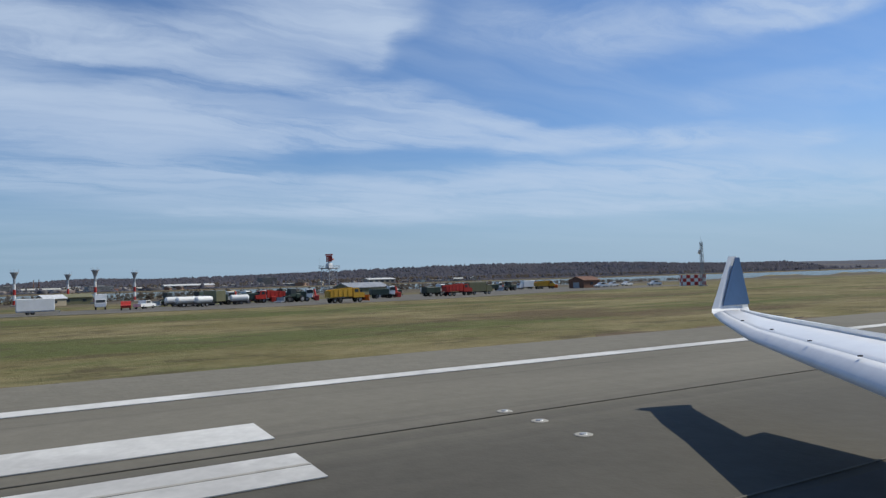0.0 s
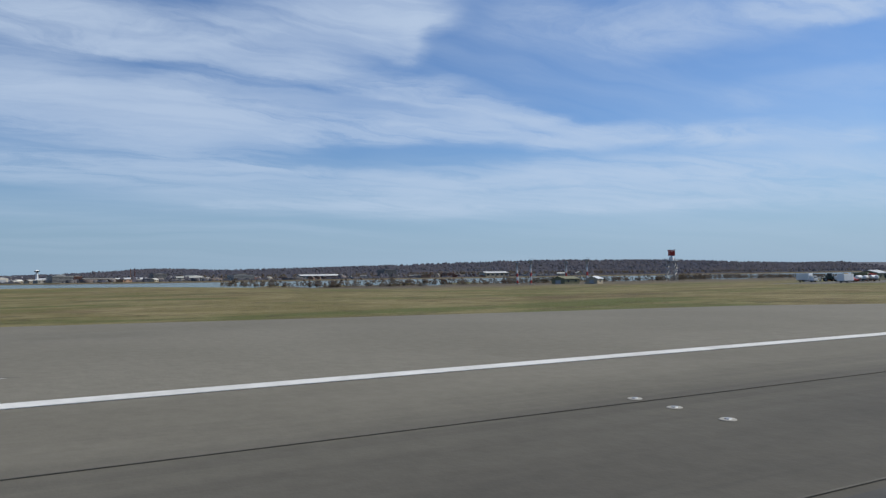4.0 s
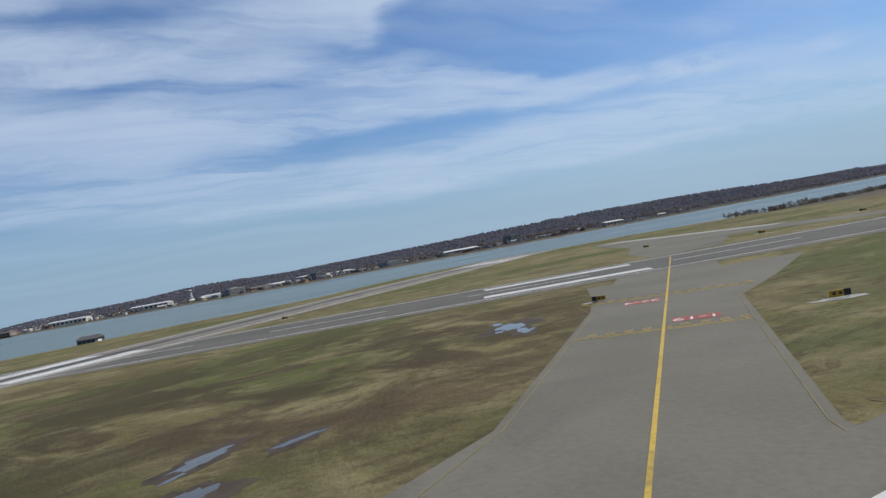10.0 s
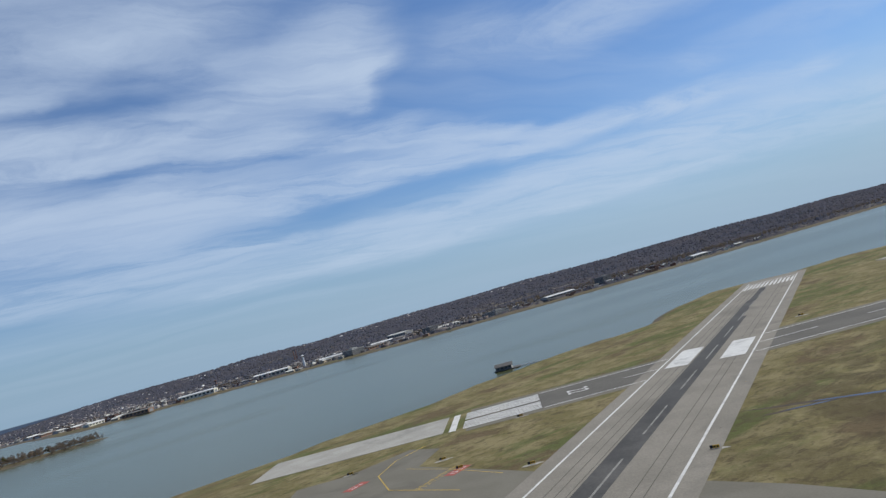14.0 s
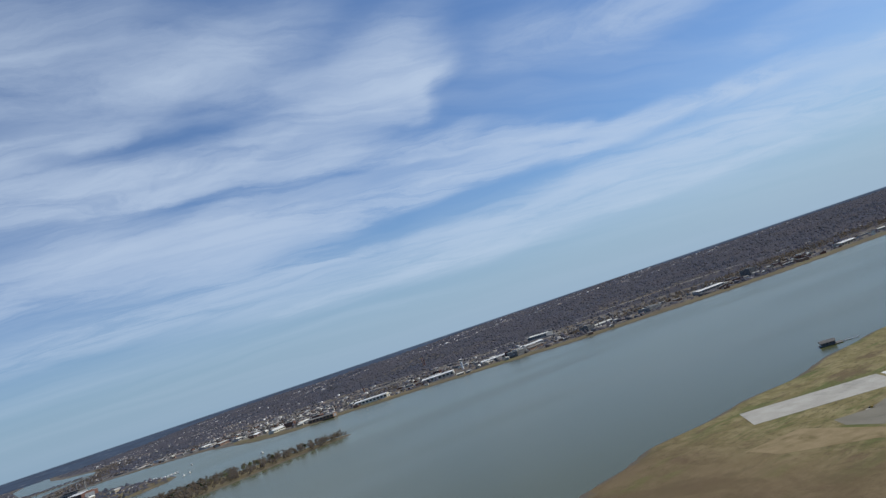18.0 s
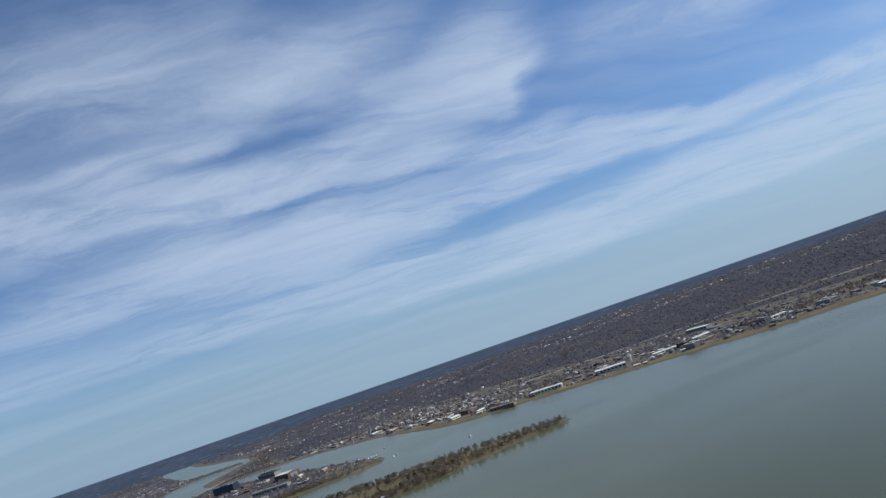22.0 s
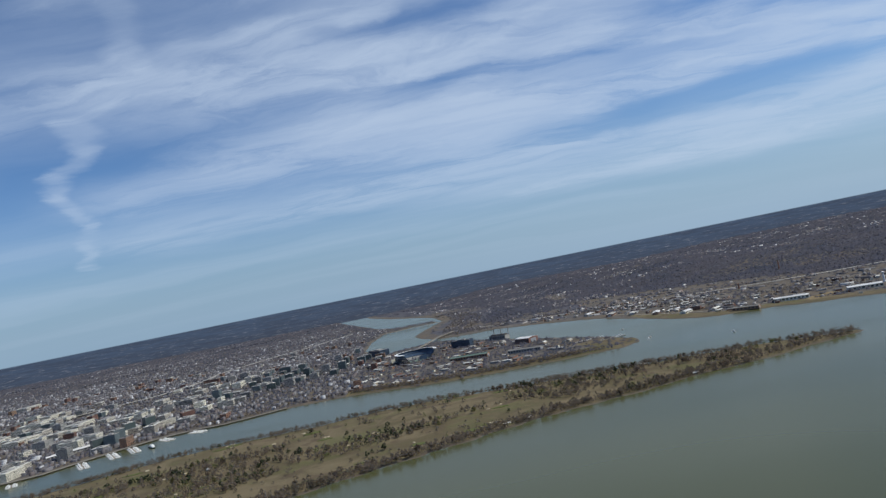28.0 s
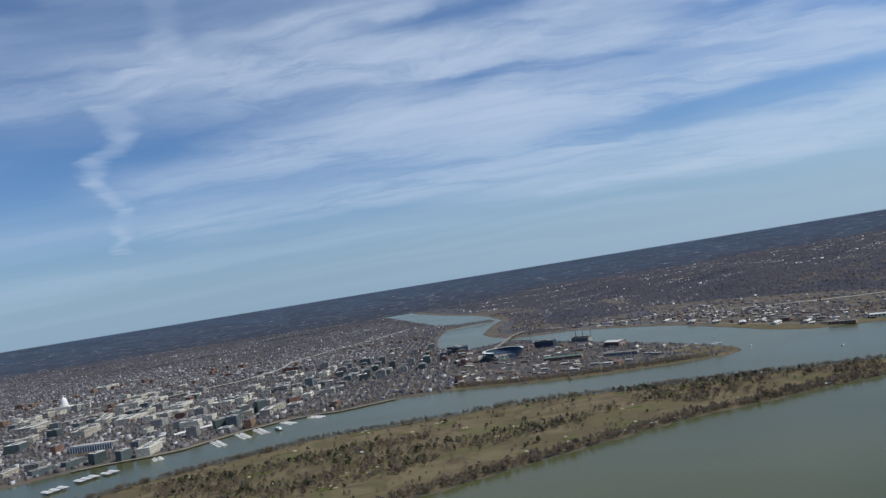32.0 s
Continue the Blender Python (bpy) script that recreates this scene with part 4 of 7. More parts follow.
# vehicles and plant in the snow-clearing yard
def wheel(t, x, y, r, w):
    ob = part("wheel", Form().rod((0, -w / 2, 0), (0, w / 2, 0), r * 0.6, r * 0.6, 10), STEEL_GREY, t, "", Matrix.Translation((x, y, r)))
    tyre = Form()
    for a, b, r0, r1 in ((-w / 2, -w * 0.3, r * 0.9, r), (-w * 0.3, w * 0.3, r, r), (w * 0.3, w / 2, r, r * 0.9)):
        tyre.rod((0, a, 0), (0, b, 0), r0, r1, 14)
    part("tyre", tyre, TYRE, ob)
    return ob


def dump_truck(name, paint, bed, label, group, plow=True):
    """Faces +x."""
    t = thing(name, label, "truck", group)
    part("chassis", Form().box(-4.2, -0.5, 0.75, 3.6, 0.5, 1.05, 0.05), BLACK, t)
    cab = part("cab", Form().prism([(1.2, 1.0), (3.9, 1.0), (3.9, 1.9), (2.8, 2.1), (2.5, 3.0), (1.2, 3.0)], -1.2, 1.2, axis="y"), paint, t)
    part("windscreen", Form().box(2.62, -1.05, 2.15, 2.72, 1.05, 2.85, 0, Euler((0, 0.32, 0)).to_matrix()), GLASS, cab)
    for y in (-1.21, 1.21):
        part("side_window", Form().box(1.5, y - 0.02, 2.1, 2.4, y + 0.02, 2.8), GLASS, cab)
    f = Form().prism([(-4.3, 1.3), (0.9, 1.3), (0.9, 3.1), (-4.0, 2.7)], -1.25, -1.12, axis="y").prism([(-4.3, 1.3), (0.9, 1.3), (0.9, 3.1), (-4.0, 2.7)], 1.12, 1.25, axis="y")
    f.box(-4.3, -1.12, 1.15, 0.9, 1.12, 1.35).box(0.75, -1.12, 1.35, 0.9, 1.12, 3.2).box(-4.3, -1.12, 1.35, -4.15, 1.12, 2.5)
    for x in (-3.4, -2.3, -1.2, -0.1):
        f.box(x - 0.08, -1.33, 1.3, x + 0.08, -1.25, 2.75).box(x - 0.08, 1.25, 1.3, x + 0.08, 1.33, 2.75)
    part("dump_bed", f, bed, t)
    for x in (2.8, -1.9, -3.2):
        for y in (-1.0, 1.0):
            wheel(t, x, y, 0.52, 0.4)
    part("bumper", Form().box(3.85, -1.2, 0.6, 4.05, 1.2, 0.95, 0.03), BLACK, t)
    if plow:
        f = Form()
        for k in range(6):
            a = radians(-50 + 20 * k)
            f.box(4.5 + 0.5 * (1 - math.cos(a)), -1.8, 0.25 + 0.2 * k, 4.6 + 0.5 * (1 - math.cos(a)), 1.8, 0.46 + 0.2 * k)
        f.box(3.9, -0.3, 0.5, 4.6, 0.3, 0.7)
        part("plough_blade", f, ORANGE, t, "orange steel plough blade")
    return t


def pickup(name, paint, label, group):
    t = thing(name, label, "pickup truck", group)
    part("body", Form().prism([(-2.6, 0.45), (2.6, 0.45), (2.7, 0.95), (1.3, 1.15), (0.7, 1.8), (-0.8, 1.8), (-0.9, 1.15), (-2.6, 1.15)], -0.95, 0.95, axis="y"), paint, t)
    part("windscreen", Form().box(0.92, -0.8, 1.2, 0.97, 0.8, 1.72, 0, Euler((0, -0.75, 0)).to_matrix()), GLASS, t)
    for y in (-0.96, 0.96):
        part("side_window", Form().box(-0.7, y - 0.015, 1.25, 0.75, y + 0.015, 1.7), GLASS, t)
    for x in (-1.7, 1.7):
        for y in (-0.82, 0.82):
            wheel(t, x, y, 0.38, 0.26)
    return t


def loader(name, paint, label, group):
    t = thing(name, label, "wheel loader", group)
    part("engine_body", Form().box(-3.2, -0.9, 1.0, -0.6, 0.9, 2.1, 0.12), paint, t)
    cab = part("cab", Form().box(-0.7, -0.75, 1.3, 0.9, 0.75, 3.3, 0.08), paint, t)
    part("window", Form().box(-0.6, -0.78, 2.1, 0.93, 0.78, 3.1), GLASS, cab)
    part("front_frame", Form().box(0.6, -0.5, 0.8, 2.4, 0.5, 1.5, 0.08), BLACK, t)
    for y in (-0.6, 0.6):
        part("lift_arm", Form().box(0.8, y - 0.12, 1.2, 3.4, y + 0.12, 1.5, 0.03, Euler((0, 0.25, 0)).to_matrix()), paint, t)
    part("bucket", Form().prism([(3.2, 0.2), (4.4, 0.1), (4.4, 0.25), (3.5, 0.5), (3.4, 1.3), (3.2, 1.3)], -1.5, 1.5, axis="y"), STEEL_GREY, t)
    for x in (-2.1, 1.6):
        for y in (-1.0, 1.0):
            wheel(t, x, y, 0.75, 0.55)
    return t


def box_van(name, paint, box, label, group):
    t = thing(name, label, "box truck", group)
    part("chassis", Form().box(-3.8, -0.45, 0.6, 3.2, 0.45, 0.85), BLACK, t)
    part("cargo_box", Form().box(-4.0, -1.2, 0.9, 1.4, 1.2, 3.4, 0.05), box, t)
    cab = part("cab", Form().prism([(1.6, 0.7), (3.5, 0.7), (3.5, 1.5), (3.0, 2.4), (1.6, 2.4)], -1.05, 1.05, axis="y"), paint, t)
    part("windscreen", Form().box(3.22, -0.95, 1.55, 3.3, 0.95, 2.25, 0, Euler((0, -0.5, 0)).to_matrix()), GLASS, cab)
    for x in (2.4, -2.4):
        for y in (-0.95, 0.95):
            wheel(t, x, y, 0.45, 0.32)
    return t


def trailer(label):
    t = thing("white_trailer", label, "trailer")
    body = part("body", Form().box(-4.3, -1.25, 0.75, 4.3, 1.25, 3.15, 0.08), WHITE, t, "white ribbed body")
    for k in range(11):
        x = -4.0 + 0.8 * k
        part("rib", Form().box(x - 0.03, -1.275, 0.85, x + 0.03, -1.25, 3.05), WHITE, body)
    part("skirt", Form().box(-4.2, -1.2, 0.55, 4.2, 1.2, 0.75), STEEL_GREY, t)
    part("tow_bar", Form().box(-5.8, -0.12, 0.5, -4.2, 0.12, 0.66), STEEL_GREY, t)
    part("jack_leg", Form().rod((-5.5, 0, 0), (-5.5, 0, 0.55), 0.06), STEEL_GREY, t)
    for x in (0.6, 1.7):
        for y in (-1.05, 1.05):
            wheel(t, x, y, 0.42, 0.28)
    return t


def mover(label):
    """A snow blower on a truck frame."""
    t = thing("snow_blower", label, "snow blower", "snow machines in the yard")
    part("body", Form().box(-3.6, -1.2, 0.9, 1.2, 1.2, 2.5, 0.1), GREEN_DARK, t)
    cab = part("cab", Form().box(1.2, -1.1, 0.9, 2.8, 1.1, 3.1, 0.1), WHITE, t)
    part("window", Form().box(1.35, -1.13, 2.0, 2.83, 1.13, 2.85), GLASS, cab)
    part("blower_head", Form().box(3.2, -1.6, 0.2, 4.3, 1.6, 1.5, 0.1), RED, t)
    part("chute", Form().rod((3.6, 0, 1.4), (3.4, 0.4, 3.0), 0.28, 0.2), RED, t)
    part("push_frame", Form().box(2.6, -0.5, 0.5, 3.3, 0.5, 0.9), BLACK, t)
    for x in (-2.3, 1.4):
        for y in (-1.0, 1.0):
            wheel(t, x, y, 0.6, 0.45)
    return t


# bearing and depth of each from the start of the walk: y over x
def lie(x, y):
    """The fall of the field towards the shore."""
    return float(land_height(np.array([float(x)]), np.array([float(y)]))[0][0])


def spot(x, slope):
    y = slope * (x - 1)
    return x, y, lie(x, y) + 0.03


def tank_trailer(label):
    t = thing("tank_trailer", label, "trailer", YARD)
    tank = Form()
    for a, b, r0, r1 in ((-2.2, -1.9, 0.45, 0.72), (-1.9, 1.9, 0.72, 0.72), (1.9, 2.2, 0.72, 0.45)):
        tank.rod((a, 0, 1.55), (b, 0, 1.55), r0, r1, 14)
    part("tank", tank, WHITE, t, "white round tank")
    part("hatch", Form().rod((0, 0, 2.25), (0, 0, 2.42), 0.25, 0.22, 10), STEEL_GREY, t)
    part("frame", Form().box(-2.4, -0.6, 0.55, 2.4, 0.6, 0.8).box(2.4, -0.08, 0.55, 3.6, 0.08, 0.7), BLACK, t)
    for x in (-0.9, 0.2):
        for y in (-0.75, 0.75):
            wheel(t, x, y, 0.42, 0.28)
    return t


YARD = "parked snow-clearing fleet"
yellow_truck = dump_truck("plough_truck", YELLOW, YELLOW, "yellow dump truck with orange plough parked at the grass edge", YARD)
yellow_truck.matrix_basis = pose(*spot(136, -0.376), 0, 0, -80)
copy_thing(yellow_truck, pose(*spot(214, -0.759), 0, 0, -95))
red_truck = dump_truck("red_truck", RED, RED, "red tipper truck parked in the yard", YARD, False)
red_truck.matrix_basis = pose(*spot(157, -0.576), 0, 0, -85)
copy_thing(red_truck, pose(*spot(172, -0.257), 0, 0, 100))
white_pick = pickup("pickup_truck", WHITE, "white airfield pickup truck parked in the yard", YARD)
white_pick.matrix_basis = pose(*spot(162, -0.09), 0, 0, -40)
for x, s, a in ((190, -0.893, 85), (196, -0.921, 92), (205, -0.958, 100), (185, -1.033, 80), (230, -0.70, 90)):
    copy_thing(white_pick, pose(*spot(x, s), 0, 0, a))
red_pick = pickup("red_pickup", RED, "small red pickup truck on the yard's edge", YARD)
red_pick.matrix_basis = pose(*spot(158, -0.067), 0, 0, 176)
tender = box_van("service_truck", WHITE, WHITE, "white service truck with a box body", YARD)
tender.matrix_basis = pose(*spot(172, -0.037), 0, 0, 178)
for x, s, a in ((226, -0.715, 90),):
    copy_thing(tender, pose(*spot(x, s), 0, 0, a))
green_box = box_van("olive_truck", OLIVE, OLIVE, "olive-green box truck parked in the yard", YARD)
green_box.matrix_basis = pose(*spot(160, -0.62), 0, 0, -90)
for x, s, a in ((168, -0.177, 20),):
    copy_thing(green_box, pose(*spot(x, s), 0, 0, a))
digger = loader("wheel_loader", YELLOW, "yellow wheel loader with steel bucket", YARD)
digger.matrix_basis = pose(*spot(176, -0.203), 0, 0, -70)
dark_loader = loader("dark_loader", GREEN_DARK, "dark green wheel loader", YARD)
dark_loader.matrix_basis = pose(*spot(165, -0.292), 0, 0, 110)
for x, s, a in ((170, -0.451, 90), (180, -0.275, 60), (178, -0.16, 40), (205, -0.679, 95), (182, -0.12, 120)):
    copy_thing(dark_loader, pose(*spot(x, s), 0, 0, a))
tank = tank_trailer("white tank trailer parked among the snow machines")
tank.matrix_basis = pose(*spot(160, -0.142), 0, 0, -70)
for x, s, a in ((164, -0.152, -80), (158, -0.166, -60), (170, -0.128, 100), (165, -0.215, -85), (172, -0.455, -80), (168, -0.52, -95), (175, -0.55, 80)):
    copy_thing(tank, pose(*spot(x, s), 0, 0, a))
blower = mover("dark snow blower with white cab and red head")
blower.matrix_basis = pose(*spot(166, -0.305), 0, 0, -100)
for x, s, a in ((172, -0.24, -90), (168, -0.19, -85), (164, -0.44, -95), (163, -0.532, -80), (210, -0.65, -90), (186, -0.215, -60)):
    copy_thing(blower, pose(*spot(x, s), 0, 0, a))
white_box = trailer("white box trailer on twin axles with a tow bar")
white_box.matrix_basis = pose(149.5, 5.4, lie(149.5, 5.4), 0, 0, 96) @ Matrix.Diagonal((0.72, 1, 0.95, 1))

YARD_EDGE = [(128, -30), (142, 30), (164, 26), (176, -20), (190, -60), (262, -200), (170, -205), (150, -120), (130, -70)]
yard = Form().prism(YARD_EDGE, -0.5, 0.03).done("yard_apron", ASPHALT_DARK)
for v in yard.vertices:
    v.co.z += lie(v.co.x, v.co.y)
tagged(new("yard_apron", yard), "worn asphalt of the equipment yard", "pavement", kind="structure")


def shed(name, w, d, h, wall, roof, label, category="shed", pitch=1.2, door=True):
    t = thing(name, label, category)
    walls = part("wall", Form().prism([(-w / 2, 0), (w / 2, 0), (w / 2, h), (0, h + pitch), (-w / 2, h)], -d / 2, d / 2, axis="y"), wall, t)
    f = Form()
    for s in (-1, 1):
        f.prism([(0, h + pitch + 0.05), (s * (w / 2 + 0.4), h - 0.1), (s * (w / 2 + 0.4), h + 0.1), (0, h + pitch + 0.28)], -d / 2 - 0.3, d / 2 + 0.3, axis="y")
    part("roof", f, roof, t)
    if door:
        for y in (-d / 2 - 0.03, d / 2 + 0.03):
            part("door", Form().box(-w * 0.2, y - 0.05, 0, w * 0.2, y + 0.05, h * 0.75), STEEL_GREY, walls)
        for x in (-w / 2 - 0.03, w / 2 + 0.03):
            for k in range(max(1, int(d // 5))):
                y = -d / 2 + (k + 0.5) * d / max(1, int(d // 5))
                part("window", Form().box(x - 0.04, y - 0.7, h * 0.4, x + 0.04, y + 0.7, h * 0.75), GLASS, walls)
    return t


BRICK_TONE = material("brown_brick", [(0.16, 0.085, 0.06), (0.20, 0.11, 0.075)], 0.9, scale=0.3, scale2=6)
TIN = material("pale_metal_roof", [(0.62, 0.63, 0.63), (0.72, 0.72, 0.72)], 0.45, 0.2, scale=0.1, scale2=1)
TAN = material("tan_render", [(0.36, 0.31, 0.23), (0.42, 0.36, 0.27)], 0.9, scale=0.2, scale2=3)
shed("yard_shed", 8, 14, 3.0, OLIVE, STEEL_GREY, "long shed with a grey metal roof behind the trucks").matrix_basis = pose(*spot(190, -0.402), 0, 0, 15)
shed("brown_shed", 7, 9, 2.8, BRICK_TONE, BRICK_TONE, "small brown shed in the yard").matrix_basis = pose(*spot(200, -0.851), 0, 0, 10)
shed("hut", 6, 8, 2.6, TAN, TIN, "tan equipment hut with a pale roof on the grass").matrix_basis = pose(283, 5.5, lie(283, 5.5), 0, 0, 30)
shed("fenced_hut", 10, 12, 2.8, OLIVE, OLIVE, "low olive hut beside the antenna towers").matrix_basis = pose(318, -2, lie(318, -2), 0, 0, 10)


def chequered(label):
    t = thing("chequered_shelter", label, "shelter")
    core = part("core", Form().box(-3.8, -1.5, 0.1, 3.8, 1.5, 3.5), WHITE, t)
    part("skid", Form().box(-3.9, -1.6, 0.0, 3.9, 1.6, 0.1), STEEL_GREY, t)
    for k in range(6):
        for r in range(3):
            if (k + r) % 2 == 0:
                x = -3.8 + k * 7.6 / 6
                for y in (-1.52, 1.52):
                    part("red_square", Form().box(x, y - 0.02, 0.1 + r * 3.4 / 3, x + 7.6 / 6, y + 0.02, 0.1 + (r + 1) * 3.4 / 3), RED, core)
    for r in range(3):
        for x in (-3.82, 3.82):
            part("red_square", Form().box(x - 0.02, -1.5 if r % 2 else 0, 0.1 + r * 3.4 / 3, x + 0.02, 0 if r % 2 else 1.5, 0.1 + (r + 1) * 3.4 / 3), RED, core)
    return t


chequered("red and white chequered equipment shelter").matrix_basis = pose(159, -180.5, lie(159, -180.5), 0, 0, 60)


def lattice(t, name, half, z0, z1, mats, bays, r=0.09, taper=1.0):
    """Four legs and crossed braces, with each bay in the next colour."""
    for k in range(bays):
        a, b = z0 + (z1 - z0) * k / bays, z0 + (z1 - z0) * (k + 1) / bays
        ha, hb = half * (1 + (taper - 1) * k / bays), half * (1 + (taper - 1) * (k + 1) / bays)
        low = [(-ha, -ha, a), (ha, -ha, a), (ha, ha, a), (-ha, ha, a)]
        top = [(-hb, -hb, b), (hb, -hb, b), (hb, hb, b), (-hb, hb, b)]
        f = Form()
        for i in range(4):
            j = (i + 1) % 4
            f.rod(low[i], top[i], r, sides=6).rod(low[i], top[j], r * 0.6, sides=5).rod(low[j], top[i], r * 0.6, sides=5).rod(top[i], top[j], r * 0.7, sides=5)
        part(name, f, mats[k % len(mats)], t)


def radar_tower():
    t = thing("radar_tower", "red and white lattice tower carrying an orange radar antenna", "radar tower")
    lattice(t, "tower_bay", 3.0, 0, 12.5, [STEEL_GREY], 4, 0.16)
    part("platform", Form().box(-4.0, -4.0, 12.5, 4.0, 4.0, 12.9, 0.05), STEEL_GREY, t)
    f = Form()
    for k in range(9):
        p = -4 + k
        for a, b in (((p, -4), (p, -4)), ((p, 4), (p, 4)), ((-4, p), (-4, p)), ((4, p), (4, p))):
            f.rod((*a, 12.9), (*b, 14.0), 0.05, sides=5)
    for z in (13.4, 14.0):
        for a, b in (((-4, -4), (4, -4)), ((4, -4), (4, 4)), ((4, 4), (-4, 4)), ((-4, 4), (-4, -4))):
            f.rod((*a, z), (*b, z), 0.05, sides=5)
    part("railing", f, STEEL_GREY, t)
    part("drive_housing", Form().box(-1.4, -1.4, 12.9, 1.4, 1.4, 15.2, 0.15), WHITE, t)
    part("pedestal", Form().rod((0, 0, 15.2), (0, 0, 16.2), 0.8, 0.5), STEEL_GREY, t)
    f = Form()
    for k in range(9):
        a = radians(-40 + 10 * k)
        for x in range(6):
            u = -2.6 + x * 0.86
            bow = 0.12 * u * u
            f.box(u, bow - 0.9 + 1.6 * (1 - math.cos(a)), 17.6 + 2.2 * math.sin(a) - 0.19, u + 0.86, bow - 0.8 + 1.6 * (1 - math.cos(a)), 17.6 + 2.2 * math.sin(a) + 0.19)
    part("reflector", f, RED, t, "orange-red curved reflector")
    part("feed_arm", Form().rod((0, -0.6, 16.3), (0, -3.0, 17.2), 0.12).box(-0.4, -3.4, 16.9, 0.4, -2.8, 17.6), ORANGE, t)
    part("beam", Form().box(-2.8, -0.2, 19.3, 2.8, 0.1, 19.9), RED, t)
    for x in (-3.8, 3.8):
        part("whip_antenna", Form().rod((x, 3.8, 12.9), (x, 3.8, 18.2), 0.05, 0.02, 6), STEEL_GREY, t)
    return t


radar_tower().matrix_basis = pose(362, -126.5, lie(362, -126.5), 0, 0, 25) @ Matrix.Diagonal((1, 1, 1.1, 1))


def antenna_tower():
    t = thing("antenna_tower", "slender red and white tower with a flared antenna head", "antenna tower", "antenna towers on the grass")
    for k in range(5):
        part("shaft_section", Form().rod((0, 0, k * 1.9), (0, 0, (k + 1) * 1.9), 0.62 - k * 0.04, 0.58 - k * 0.04, 10), (RED, WHITE)[k % 2] if k < 4 else STEEL_GREY, t)
    part("footing", Form().box(-1.3, -1.3, 0, 1.3, 1.3, 0.5, 0.08), CONCRETE, t)
    part("head", Form().rod((0, 0, 9.5), (0, 0, 11.2), 0.55, 1.25, 12), STEEL_GREY, t, "flared grey antenna head")
    part("crown_ring", Form().rod((0, 0, 11.2), (0, 0, 11.6), 1.5, 1.5, 12), STEEL_GREY, t)
    for k in range(6):
        a = k * math.pi / 3
        part("spike", Form().rod((1.35 * math.cos(a), 1.35 * math.sin(a), 11.5), (1.6 * math.cos(a), 1.6 * math.sin(a), 12.6), 0.05, 0.03, 5), STEEL_GREY, t)
    part("ladder", Form().box(0.62, -0.2, 0.5, 0.68, 0.2, 9.5), STEEL_GREY, t)
    return t


tower = antenna_tower()
tower.matrix_basis = pose(321.8, 18.8, lie(321.8, 18.8)) @ Matrix.Diagonal((1, 1, 1.17, 1))
for x, y in ((365.4, 0.1), (308, -9.5), (351.5, -27.3)):
    copy_thing(tower, pose(x, y, lie(x, y), 0, 0, 30)).scale = (1, 1, 1.17)


def mast():
    t = thing("mast", "tall grey steel mast with a small dish", "mast")
    lattice(t, "mast_bay", 0.45, 0, 12.4, [STEEL_GREY], 8, 0.06, 0.6)
    part("dish", Form().rod((0.3, 0, 9.6), (0.75, 0, 9.7), 0.5, 0.7, 12), WHITE, t)
    part("lightning_rod", Form().rod((0, 0, 12.4), (0, 0, 14.0), 0.04, 0.02, 6), STEEL_GREY, t)
    part("footing", Form().box(-0.9, -0.9, 0, 0.9, 0.9, 0.3), CONCRETE, t)
    return t


mast().matrix_basis = pose(140.5, -163.6, lie(140.5, -163.6)) @ Matrix.Diagonal((1, 1, 1.05, 1))


WEATHERED = material("weathered_grey_boards", [(0.11, 0.105, 0.10), (0.15, 0.142, 0.132)], 0.85, scale=0.4, scale2=5)


def boathouse():
    t = thing("boathouse", "dark weathered boathouse on piles at the shore", "boathouse")
    deck = part("deck", Form().box(-10, -7, 0.6, 16, 7, 1.0, 0.05), WEATHERED, t)
    for k in range(7):
        for y in (-6.4, 6.4):
            part("pile", Form().rod((-9 + 4 * k, y, -4), (-9 + 4 * k, y, 0.7), 0.25), OLIVE, deck)
    walls = part("wall", Form().box(-8, -5.5, 1.0, 8, 5.5, 5.4), WEATHERED, t)
    part("roof", Form().prism([(-6.2, 5.3), (6.2, 5.3), (0, 8.4)], -9, 9, axis="x"), WEATHERED, t)
    for k in range(4):
        for y in (-5.52, 5.52):
            part("window", Form().box(-6.5 + 4 * k, y - 0.04, 2.4, -4.3 + 4 * k, y + 0.04, 4.2), GLASS, walls)
    for x in (-8.03, 8.03):
        part("door", Form().box(x - 0.05, -2, 1.0, x + 0.05, 2, 4.0), WHITE, walls)
    part("jetty", Form().box(16, -1.2, 0.6, 36, 1.2, 0.95, 0.05), STEEL_GREY, t)
    for k in range(5):
        part("jetty_pile", Form().rod((17 + 4.5 * k, 0.9, -4), (17 + 4.5 * k, 0.9, 2.0), 0.2), OLIVE, t)
    return t


boathouse().matrix_basis = pose(482, 644, -3.0, 0, 0, 232) @ Matrix.Diagonal((0.8, 0.8, 0.68, 1))


def marker_post():
    t = thing("marker_post", "white-topped shore marker post with a red band", "post")
    part("post", Form().rod((0, 0, 0), (0, 0, 5.2), 0.9, 0.8, 12), OLIVE, t)
    part("band", Form().rod((0, 0, 5.2), (0, 0, 6.4), 1.1, 1.1, 12), RED, t)
    part("cap", Form().rod((0, 0, 6.4), (0, 0, 7.0), 2.2, 1.7, 14), WHITE, t)
    return t


marker_post().matrix_basis = pose(313, 1052, -0.2)

